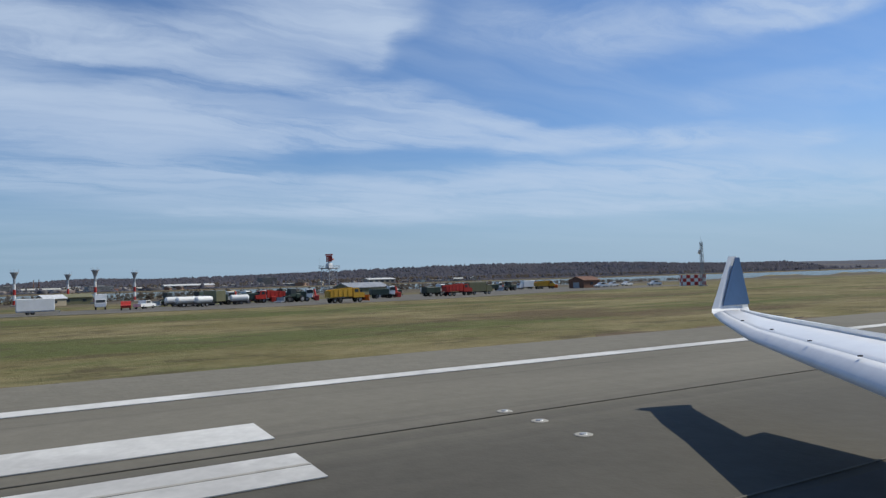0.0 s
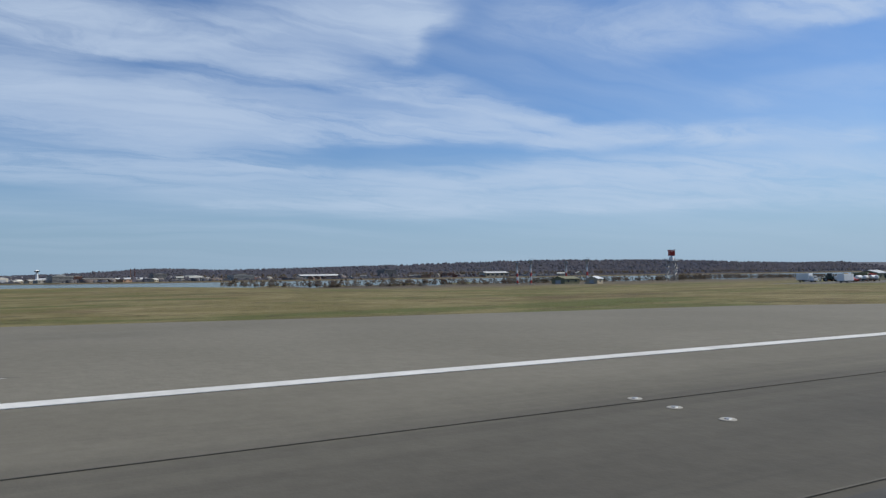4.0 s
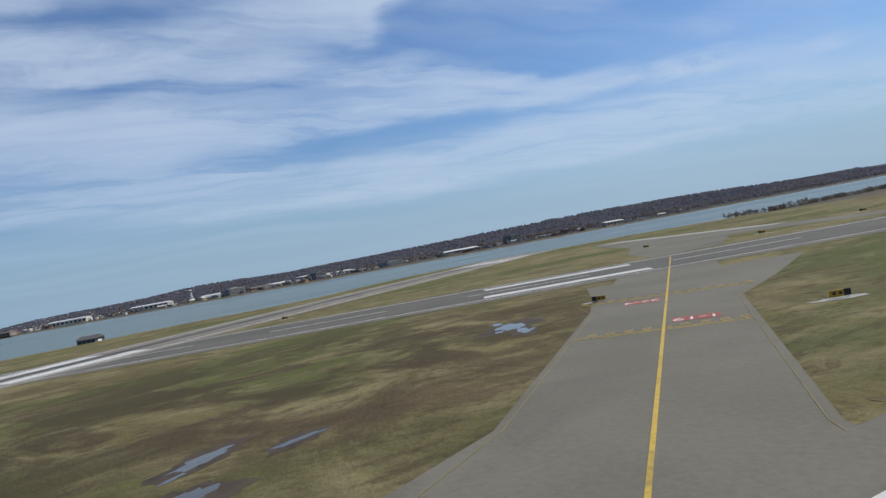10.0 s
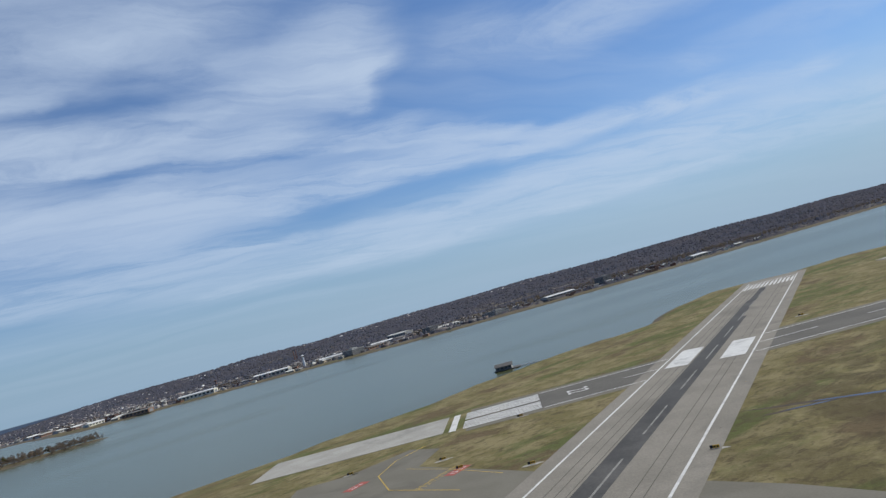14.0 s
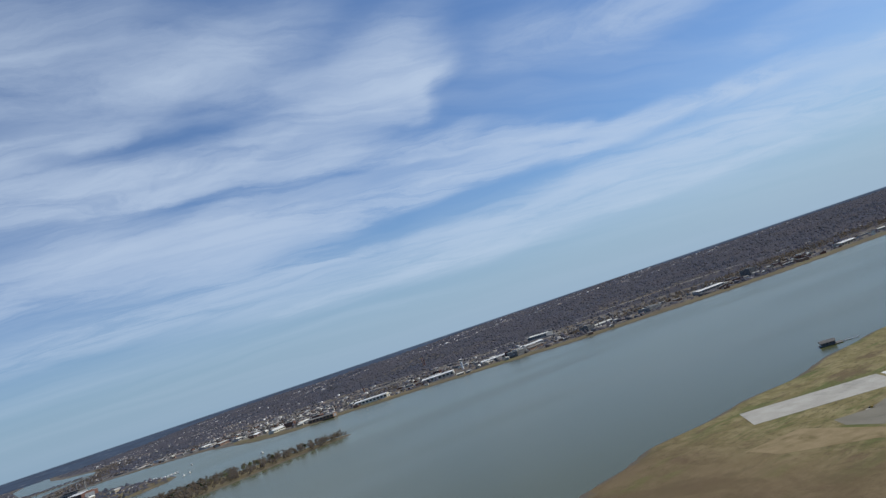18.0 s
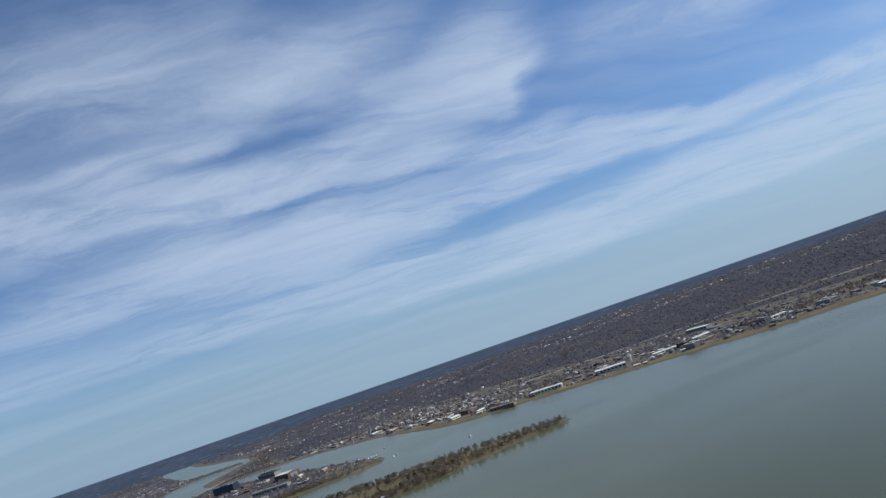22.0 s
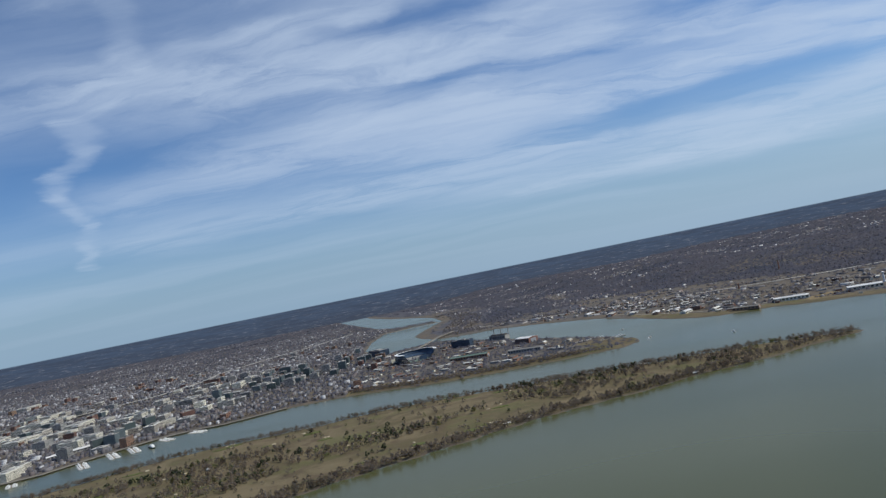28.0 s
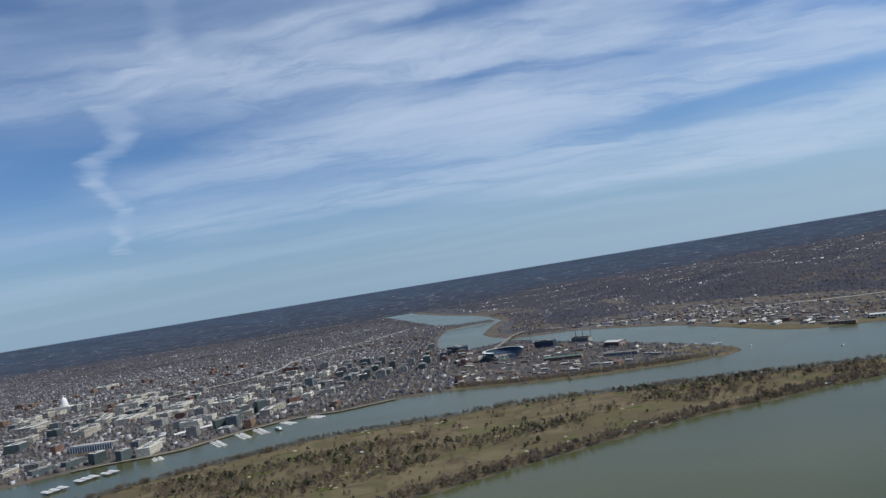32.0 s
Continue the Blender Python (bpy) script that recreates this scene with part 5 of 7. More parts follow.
# ---- trees and woods ----
BARK = material("grey_brown_bark", [(0.075, 0.058, 0.044), (0.10, 0.080, 0.062)], 0.9, scale=1.0, scale2=8)
TWIGS = material("bare_twigs", [(0.175, 0.142, 0.115), (0.210, 0.170, 0.135), (0.145, 0.120, 0.098)], 0.95, scale=0.25, scale2=1.6, spec=0.1, per="object")
BUDS = material("budding_leaves", [(0.125, 0.130, 0.040), (0.165, 0.165, 0.060), (0.09, 0.10, 0.035)], 0.9, scale=0.25, scale2=1.6, spec=0.1, per="object")
NEEDLES = material("dark_evergreen", [(0.024, 0.034, 0.018), (0.036, 0.048, 0.024)], 0.9, scale=0.3, scale2=1.8, spec=0.1, per="object")
# distance haze is painted into this base colour as a blue-grey tint
HAZY_WOODS = material("haze_tinted_woods", [(0.088, 0.092, 0.117), (0.104, 0.100, 0.118), (0.073, 0.080, 0.106)], 0.95, scale=0.004, scale2=0.2, spec=0.05, per="island", vary=0.25, fine=0.15)
THICKET = material("shore_thicket", [(0.205, 0.168, 0.136), (0.245, 0.202, 0.160), (0.165, 0.140, 0.106)], 0.95, scale=0.02, scale2=0.5, spec=0.05, per="island", vary=0.5, fine=0.25)

for m in (TWIGS, BUDS, HAZY_WOODS, THICKET):
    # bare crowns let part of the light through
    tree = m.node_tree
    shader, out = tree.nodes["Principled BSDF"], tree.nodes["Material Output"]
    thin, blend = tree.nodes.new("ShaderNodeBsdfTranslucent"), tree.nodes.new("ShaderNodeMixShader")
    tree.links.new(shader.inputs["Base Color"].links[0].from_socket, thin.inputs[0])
    blend.inputs[0].default_value = 0.12 if m is HAZY_WOODS else 0.35
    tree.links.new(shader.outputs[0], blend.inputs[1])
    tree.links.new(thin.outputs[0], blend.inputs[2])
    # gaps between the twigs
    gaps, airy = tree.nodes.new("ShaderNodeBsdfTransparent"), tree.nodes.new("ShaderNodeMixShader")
    airy.inputs[0].default_value = 0.22 if m is HAZY_WOODS else 0.45
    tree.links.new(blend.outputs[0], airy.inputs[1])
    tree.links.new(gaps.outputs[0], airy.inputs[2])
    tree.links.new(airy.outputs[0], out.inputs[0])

OCT = np.array([(1, 0, 0), (-1, 0, 0), (0, 1, 0), (0, -1, 0), (0, 0, 1), (0, 0, -1)], float)
OCT_FACES = np.array([(0, 2, 4), (2, 1, 4), (1, 3, 4), (3, 0, 4), (2, 0, 5), (1, 2, 5), (3, 1, 5), (0, 3, 5)])


def clumps(centres, sizes, rng, squash=0.8, jitter=0.45, cap=False):
    """Many uneven little tufts as one set of triangles."""
    n = len(centres)
    v = OCT[None] * (1 + jitter * rng.uniform(-1, 1, (n, 6, 1)))
    if cap:
        v[:, 5, 2] *= 0.05
    a = rng.uniform(0, 2 * np.pi, n)
    c, s = np.cos(a)[:, None], np.sin(a)[:, None]
    v = np.stack([v[..., 0] * c - v[..., 1] * s, v[..., 0] * s + v[..., 1] * c, v[..., 2] * squash], -1)
    v = v * np.asarray(sizes)[:, None, None] + np.asarray(centres)[:, None]
    f = OCT_FACES[None] + 6 * np.arange(n)[:, None, None]
    return v.reshape(-1, 3), f.reshape(-1, 3)


def domes(centres, radii, heights, rng):
    """Low uneven crowns seen from afar: a ring and a top each."""
    n = len(centres)
    a = np.array([0, 0.5, 1.0, 1.5]) * np.pi + rng.uniform(0, 2 * np.pi, (n, 1))
    r = np.asarray(radii)[:, None] * rng.uniform(0.65, 1.25, (n, 4))
    z = np.asarray(heights)[:, None]
    ring = np.stack([r * np.cos(a), r * np.sin(a), z * rng.uniform(0.15, 0.55, (n, 4))], -1)
    top = np.concatenate([rng.uniform(-0.3, 0.3, (n, 2)) * np.asarray(radii)[:, None], z], 1)[:, None]
    v = np.concatenate([ring, top], 1) + np.asarray(centres)[:, None]
    f = np.array([(0, 1, 4), (1, 2, 4), (2, 3, 4), (3, 0, 4)])[None] + 5 * np.arange(n)[:, None, None]
    return v.reshape(-1, 3), f.reshape(-1, 3)


def crown_mesh(name, rng, kind, mat):
    """Tufts set round limbs: an uneven outline with gaps."""
    centres, sizes = [], []
    if kind == "pine":
        for k in range(46):
            z = rng.uniform(0.15, 1.0)
            r = (1.05 - z) * 0.34 * rng.uniform(0.5, 1.15)
            a = rng.uniform(0, 6.28)
            centres.append((r * math.cos(a), r * math.sin(a), z))
            sizes.append(rng.uniform(0.05, 0.11))
    else:
        wide = 0.30 if kind == "tall" else 0.40
        for k in range(64):
            a, u = rng.uniform(0, 6.28), rng.uniform(0.0, 1.0)
            z = 0.30 + 0.68 * u
            r = wide * math.sin(math.pi * min(0.95, 0.16 + 0.8 * u)) * math.sqrt(rng.uniform(0.15, 1.1))
            centres.append((r * math.cos(a) + 0.05 * math.sin(5 * z), r * math.sin(a), z))
            sizes.append(rng.uniform(0.05, 0.12))
    v, f = clumps(centres, sizes, rng, 0.85, 0.5)
    return mesh_fast(name, v, f, mat, True)


def trunk_mesh(rng, kind):
    f = Form()
    if kind == "pine":
        f.rod((0, 0, -0.03), (0, 0, 0.9), 0.025, 0.006, 6)
    else:
        f.rod((0, 0, -0.03), (0.01, 0, 0.35), 0.032, 0.022, 7).rod((0.01, 0, 0.35), (0.03, 0.01, 0.8), 0.02, 0.005, 6)
        for k in range(7):
            a, z = k * 0.9 + rng.uniform(0, 0.6), 0.25 + 0.07 * k
            f.rod((0.01, 0, z), (0.26 * math.cos(a), 0.26 * math.sin(a), z + rng.uniform(0.15, 0.3)), 0.012, 0.003, 5)
    return f


tree_rng = np.random.default_rng(7)
TREES = []
for name, kind, mat, label in (("bare_tree", "tall", TWIGS, "tall bare winter tree on the river island"), ("bare_tree", "broad", TWIGS, "broad bare winter tree on the river island"),
                               ("bare_tree", "broad", TWIGS, "spreading bare tree among the fairways"), ("budding_tree", "broad", BUDS, "young tree budding yellow-green"), ("evergreen_tree", "pine", NEEDLES, "dark evergreen tree on the golf course"),
                               ("evergreen_tree", "broad", NEEDLES, "dense dark evergreen clump")):
    t = thing(name, label, "tree", "trees of the island")
    t.scale = (10, 10, 10)
    part("trunk", trunk_mesh(tree_rng, kind), BARK, t)
    part("crown", crown_mesh("crown", tree_rng, kind, mat), None, t)
    TREES.append(t)


rng = np.random.default_rng(11)
px, py = rng.uniform(900, 1690, 14000), rng.uniform(940, 3350, 14000)
gap = shore_gap(ISLAND, px, py)
keep = (gap > 8) & (py > 960)
px, py, gap = px[keep], py[keep], gap[keep]
west = px < 1420 - (py - 1400) * 0.21
rows = swell(px * 9, py * 3.6) + 0.7 * swell(px * 21 + 300, py * 11)
take = np.where((rows > 0.36) | (gap < 14), 1.0, np.where(rows > 0.12, 0.4, 0.07))
take = np.where(west & (gap < 46), np.maximum(take, 0.75), take)
take = np.where(py < 1600, np.maximum(take, 0.14), take)
pick = rng.uniform(0, 1, len(px)) < take * 0.95
px, py, gap = px[pick], py[pick], gap[pick]
heights = land_height(px, py)[0]
single = np.zeros(len(px), bool)
single[rng.permutation(len(px))[:270]] = True
for i in np.where(single)[0]:
    u = rng.uniform()
    k = 3 if u > 0.86 and gap[i] > 25 else 4 if u > 0.78 and gap[i] > 25 else 5 if u > 0.66 and gap[i] > 40 else int(u * 4) % 3
    size = rng.uniform(8, 15) * (0.8 if k == 4 else 1.0)
    src = TREES[k]
    at = pose(px[i], py[i], heights[i], 0, 0, rng.uniform(0, 360))
    if src.location.length < 1:
        src.matrix_basis = at @ Matrix.Diagonal((size, size, size, 1))
    else:
        made = copy_thing(src, at)
        made.scale = (size, size, size)
for src in TREES:
    if src.location.length < 1:
        src.matrix_basis = pose(1350, 2300 + 9 * TREES.index(src), 1.0) @ Matrix.Diagonal((11, 11, 11, 1))


def thicket(name, xs, ys, zs, low, high, seed, mat, label, category="woods", tufts=9):
    """Many trees as one mesh: each a handful of uneven tufts over a thin stem."""
    r = np.random.default_rng(seed)
    n = len(xs)
    h = r.uniform(low, high, n)
    base = np.stack([xs, ys, zs], -1)
    k = np.repeat(np.arange(n), tufts)
    u = r.uniform(0.28, 1.0, len(k))
    a = r.uniform(0, 6.28, len(k))
    rad = h[k] * 0.46 * np.sin(np.pi * (0.15 + 0.8 * u)) * np.sqrt(r.uniform(0.1, 1.0, len(k)))
    c = base[k] + np.stack([rad * np.cos(a), rad * np.sin(a), h[k] * u], -1)
    v, f = clumps(c, h[k] * r.uniform(0.08, 0.19, len(k)), r, 0.9, 0.5)
    sv, sf = clumps(base + np.stack([0 * h, 0 * h, h * 0.3], -1), h * 0.045, r, 8.0, 0.2)
    me = mesh_fast(name, np.concatenate([v, sv]), np.concatenate([f, sf + len(v)]), mat, True)
    return tagged(new(name, me), label, category, kind="stuff")


hue = swell(px * 23 + 400, py * 16) + 0.25 * rng.uniform(-1, 1, len(px))
green = ~single & (hue > 0.62) & (gap > 20)
dark = ~single & ~green & (rng.uniform(0, 1, len(px)) < np.where(hue < -0.45, 0.5, 0.05)) & (gap > 25)
brown = ~single & ~green & ~dark
thicket("island_trees", px[brown], py[brown], heights[brown], 5, 13, 3, THICKET, "bare winter trees and scrub of the river island", tufts=15)
thicket("budding_trees", px[green], py[green], heights[green], 5, 11, 13, BUDS, "trees budding yellow-green on the river island", tufts=15)
thicket("evergreen_clumps", px[dark], py[dark], heights[dark], 7, 14, 23, NEEDLES, "dark evergreen clumps of the river island", tufts=15)
# willows and scrub along the island's two shores
sx, sy = [], []
for (x0, y0), (x1, y1) in zip(ISLAND, ISLAND[1:] + ISLAND[:1]):
    if min(y0, y1) > 3300:
        continue
    k = int(math.hypot(x1 - x0, y1 - y0) / (3.6 if y0 < 1300 else 2.2 if y0 < 1500 else 1.5 if x0 < 1400 or y0 > 2900 else 2.2))
    u = rng.uniform(0, 1, k)
    nx, ny = (y1 - y0), -(x1 - x0)
    q = math.hypot(nx, ny)
    off = 1.5 + 34 * rng.uniform(0, 1, k) ** 1.6
    for way in (1, -1):
        sx.append(x0 + u * (x1 - x0) + way * off * nx / q)
        sy.append(y0 + u * (y1 - y0) + way * off * ny / q)
sx, sy = np.concatenate(sx), np.concatenate(sy)
ok = shore_gap(ISLAND, sx, sy) > 0.5
thicket("island_shore_trees", sx[ok], sy[ok], land_height(sx[ok], sy[ok])[0], 4, 14, 4, THICKET, "bare trees lining the island's shore", tufts=12)

PARKWAY = [(1900, -2200), (2020, -1700), (2150, -1300), (2300, -1000), (2480, -700), (2620, -450), (2750, -220), (2830, 0), (2880, 200), (2960, 420), (3080, 640), (3220, 880), (3360, 1120), (3500, 1350), (3640, 1600), (3780, 1800)]

# woods of the eastern hills and the wooded far country
rng = np.random.default_rng(21)
n = 430000
far = rng.uniform(0, 1, n) ** 1.7
hx = 1400 + far * 9500
hy = rng.uniform(-1.75, 1, n) * (900 + 0.62 * hx) + 700 - 0.12 * hx
h, (ga, gm, gc, gi) = land_height(hx, hy)
lots = ramp(swell(hx * 5.3 + 200, hy * 4.7) + 0.5 * swell(hx * 17, hy * 15), 0.28, 0.55)
wood = np.where(gm > 0, ramp(gm, np.where(hy > 1150, 60, flats(hy)), np.where(hy > 1150, 320, flats(hy) + 150)) * (0.5 + 0.5 * wooded(hx, hy)) * (1 - 0.75 * lots * ramp(gm, 1300, 2000)), 0) + np.where(gc > 0, ramp(gc, 3800, 6500) * 0.7 + 0.10, 0)
wood = np.where((gm > 90) & (gm < flats(hy)), 0.05 + 0.25 * (swell(hx * 9, hy * 8) > 0.3), wood)
for (ax, ay), (bx, by) in zip(PARKWAY, PARKWAY[1:]):
    t = np.clip(((hx - ax) * (bx - ax) + (hy - ay) * (by - ay)) / ((bx - ax) ** 2 + (by - ay) ** 2), 0, 1)
    wood = np.where(np.hypot(hx - ax - t * (bx - ax), hy - ay - t * (by - ay)) < 38, 0, wood)
ok = (rng.uniform(0, 1, n) < wood)
hx, hy, h = hx[ok], hy[ok], h[ok]
size = 3.6 + (hx - 1400) * 0.0011 + rng.uniform(-1.0, 2.0, len(hx))
tall = rng.uniform(2.0, 4.5, len(hx)) + 10.0 * (rng.uniform(0, 1, len(hx)) < 0.07)
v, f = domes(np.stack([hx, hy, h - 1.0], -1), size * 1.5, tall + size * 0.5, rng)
tagged(new("hill_woods", mesh_fast("hill_woods", v, f, HAZY_WOODS, True)), "leafless winter woods over the hills, tinted with painted blue haze", "woods", kind="stuff")

# trees by the airfield side of the hills' foot and along the far shores
def line_trees(name, pts, gap_m, depth, seed, low, high, label, mat=THICKET):
    r = np.random.default_rng(seed)
    xs, ys = [], []
    for (x0, y0), (x1, y1) in zip(pts, pts[1:]):
        k = int(math.hypot(x1 - x0, y1 - y0) / gap_m)
        u = r.uniform(0, 1, k)
        q = math.hypot(x1 - x0, y1 - y0)
        o = r.uniform(0, depth, k)
        xs.append(x0 + u * (x1 - x0) - o * (y1 - y0) / q * -1)
        ys.append(y0 + u * (y1 - y0) + o * (x1 - x0) / q * -1)
    xs, ys = np.concatenate(xs), np.concatenate(ys)
    z, gaps = land_height(xs, ys)
    ok = np.max(gaps, axis=0) > 3
    return thicket(name, xs[ok], ys[ok], z[ok], low, high, seed, mat, label)


line_trees("airfield_scrub", [(374, -420), (380, -150), (386, 60), (392, 175)], 0.7, 9, 30, 2.0, 4.6, "low brown scrub along the airfield shore")
line_trees("bank_trees", [(1700, -2500), (1720, -600), (1760, -100), (1800, 150)], 3.0, 220, 31, 9, 16, "bare trees behind the far river bank")
line_trees("base_trees", [(2150, 300), (2350, 700), (2500, 1000), (3100, 1150), (3600, 1500)], 5.0, 260, 32, 7, 13, "bare trees between the sheds of the far bank")
line_trees("point_trees", [(1895, 1450), (1895, 1600), (1900, 1780), (1945, 2000), (2010, 2180), (2045, 2290)], 1.0, 60, 33, 6, 12, "bare trees along the point")
line_trees("channel_trees", [(1905, 1700), (1925, 1900), (1965, 2050), (2050, 2270), (2075, 2400), (2065, 2510), (2015, 2610), (1980, 2690), (1995, 2780), (1965, 2890), (1890, 2990)], 3.2, 40, 34, 6, 10, "bare street trees along the channel quay")
line_trees("anacostia_trees", [(3420, 1700), (3560, 1980), (3950, 1990), (4900, 1900), (6000, 2100)], 4.0, 220, 35, 8, 14, "reddish bare trees along the side river")

# ---- the city across the channel ----
STONE = material("pale_limestone", [(0.54, 0.51, 0.43), (0.62, 0.585, 0.50)], 0.85, scale=0.05, scale2=0.6, per="object")
BRICK = material("red_brown_brick", [(0.20, 0.11, 0.08), (0.26, 0.15, 0.11)], 0.9, scale=0.05, scale2=0.8, per="object")
GREY_WALL = material("grey_concrete_wall", [(0.24, 0.24, 0.23), (0.31, 0.30, 0.29)], 0.85, scale=0.05, scale2=0.6, per="object")
TEAL_GLASS = material("teal_curtain_glass", [(0.085, 0.11, 0.115), (0.11, 0.135, 0.14)], 0.3, scale=0.05, scale2=0.5, per="object")
ROOF_PALE = material("pale_roof_membrane", [(0.42, 0.41, 0.38), (0.52, 0.51, 0.47), (0.30, 0.295, 0.28)], 0.9, scale=0.06, scale2=0.7, per="object")
ROOF_DARK = material("dark_roof_gravel", [(0.12, 0.115, 0.11), (0.17, 0.16, 0.15)], 0.9, scale=0.06, scale2=0.7, per="object")
ROOF_WHITE = material("white_roof_sheet", [(0.55, 0.55, 0.54), (0.64, 0.64, 0.63)], 0.7, scale=0.05, scale2=0.5, fine=0.12)
ROOF_GREEN = material("dull_green_roof", [(0.10, 0.15, 0.12), (0.13, 0.18, 0.15)], 0.7, scale=0.06, scale2=0.7)
BLUE_CLAD = material("dark_blue_cladding", [(0.035, 0.06, 0.10), (0.05, 0.08, 0.13)], 0.4, scale=0.05, scale2=0.5)


def block(name, w, d, h, wall, roof, label, storey=3.6, group="", piers=0, top=True, category="building"):
    """An office or apartment block: floor bands standing proud of recessed window bands, piers, parapet roof, plant room."""
    t = thing(name, label, category, group)
    n = max(1, round(h / storey))
    s = h / n
    # one skin of rings: proud floor bands and recessed window strips
    rings = []
    for k in range(n):
        rings += [(k * s, 0.45, 1), (k * s + s * 0.42, 0.45, 1), (k * s + s * 0.42, 0.0, 0), (k * s + s, 0.0, 0), (k * s + s, 0.45 if k < n - 1 else 0.0, 0)]
    verts, faces, slots = [], [], []
    for z, e, slot in rings:
        x, y = w / 2 - e, d / 2 - e
        verts += [(-x, -y, z), (x, -y, z), (x, y, z), (-x, y, z)]
    for k in range(len(rings) - 1):
        for i in range(4):
            j = (i + 1) % 4
            faces.append((4 * k + i, 4 * k + j, 4 * k + 4 + j, 4 * k + 4 + i))
            slots.append(1 if rings[k][2] and rings[k + 1][2] else 0)
    part("wall", mesh_from("wall", verts, faces, [wall, GLASS if wall is not TEAL_GLASS else TEAL_GLASS], slots), None, t, "walls with bands of dark windows")
    roof_ob = part("roof", Form().box(-w / 2 - 0.2, -d / 2 - 0.2, h, w / 2 + 0.2, d / 2 + 0.2, h + 0.5), roof, t)
    edge = Form()
    for a in ((-w / 2, -d / 2, w / 2, -d / 2 + 0.6), (-w / 2, d / 2 - 0.6, w / 2, d / 2), (-w / 2, -d / 2, -w / 2 + 0.6, d / 2), (w / 2 - 0.6, -d / 2, w / 2, d / 2)):
        edge.box(a[0], a[1], h + 0.5, a[2], a[3], h + 1.3)
    part("parapet", edge, wall if wall is not TEAL_GLASS else GREY_WALL, roof_ob)
    if top:
        part("plant_room", Form().box(-w * 0.18, -d * 0.22, h + 0.5, w * 0.22, d * 0.2, h + 4.5, 0.1), GREY_WALL, roof_ob)
        part("vent", Form().box(-w * 0.36, -d * 0.1, h + 0.5, -w * 0.27, d * 0.1, h + 2.2, 0.1), STEEL_GREY, roof_ob)
    return t


DESIGNS = [block("office_building", 62, 36, 30, STONE, ROOF_PALE, "pale stone office block with banded windows", piers=10, group="city blocks"),
           block("office_building", 84, 44, 26, STONE, ROOF_PALE, "long pale stone government office", piers=14, group="city blocks"),
           block("office_building", 44, 40, 36, GREY_WALL, ROOF_DARK, "grey concrete office block with dark windows", piers=7, group="city blocks"),
           block("apartment_building", 48, 22, 28, BRICK, ROOF_DARK, "brown brick apartment block with flat roof", storey=3.0, piers=9, group="city blocks"),
           block("apartment_building", 36, 20, 20, BRICK, ROOF_PALE, "low red-brown brick apartments", storey=3.0, piers=6, group="city blocks"),
           block("glass_building", 40, 34, 38, TEAL_GLASS, ROOF_PALE, "teal glass office tower with flat roof", group="city blocks"),
           block("glass_building", 60, 30, 32, TEAL_GLASS, ROOF_DARK, "dark glass block near the waterfront", group="city blocks"),
           block("apartment_building", 56, 18, 24, STONE, ROOF_PALE, "cream apartment slab with banded windows", storey=3.0, piers=12, group="city blocks"),
           block("office_building", 50, 50, 18, GREY_WALL, ROOF_PALE, "low grey block with a pale roof", group="city blocks")]
used = set()


def put(design, x, y, turn=0.0, k=1.0, kz=1.0):
    z = float(land_height(np.array([x]), np.array([y]))[0][0]) - 0.3
    m = pose(x, y, z, 0, 0, turn)
    if design not in used:
        used.add(design)
        design.matrix_basis = m @ Matrix.Diagonal((k, k, kz, 1))
        return design
    ob = copy_thing(design, m)
    ob.scale = (k, k, kz)
    return ob


# streets run with the compass: blocks in a loose grid, tall by the channel and the side river, lower inland
rng = np.random.default_rng(5)
TAKEN = [(2690, 2090, 150), (2850, 1880, 90), (2860, 1700, 80), (2500, 1630, 90), (2220, 1660, 100), (2340, 1860, 110), (3260, 2310, 90), (1992, 3200, 105), (1940, 3535, 115), (1690, 3370, 60), (3398, 4535, 150)]
spots = []
for bx in np.arange(1330, 4700, 96):
    for by in np.arange(2280, 5200, 88):
        x, y = bx + rng.uniform(-16, 16), by + rng.uniform(-14, 14)
        if any(math.hypot(x - a, y - b) < c for a, b, c in TAKEN):
            continue
        spots.append((x, y))
spots = np.array(spots)
gc = shore_gap(CITY, spots[:, 0], spots[:, 1])
rest = []
for (x, y), g in zip(spots, gc):
    if g < 38:
        continue
    navy = 2650 < x < 3700 and 2200 < y < 2950
    centre = 1330 < x < 3700 and 2750 < y < 4700
    south = x < 2500 and y < 2750
    chance = 0.7 if navy else 0.42 if centre else 0.36 if south else 0.12
    chance *= 1.35 if swell(x * 4.1, y * 4.7) > -0.1 else 0.25
    if rng.uniform() > chance:
        rest.append((x, y))
        continue
    if navy:
        k = rng.choice([2, 5, 6, 8, 3], p=[0.25, 0.25, 0.2, 0.15, 0.15])
    elif centre:
        k = rng.choice([0, 1, 2, 3, 5, 7, 8], p=[0.24, 0.26, 0.14, 0.08, 0.08, 0.08, 0.12])
    else:
        k = rng.choice([3, 4, 7, 8], p=[0.3, 0.4, 0.15, 0.15])
    put(DESIGNS[int(k)], x, y, rng.choice([0, 90, 0, 12]), rng.uniform(0.8, 1.1), rng.uniform(0.55, 1.05))

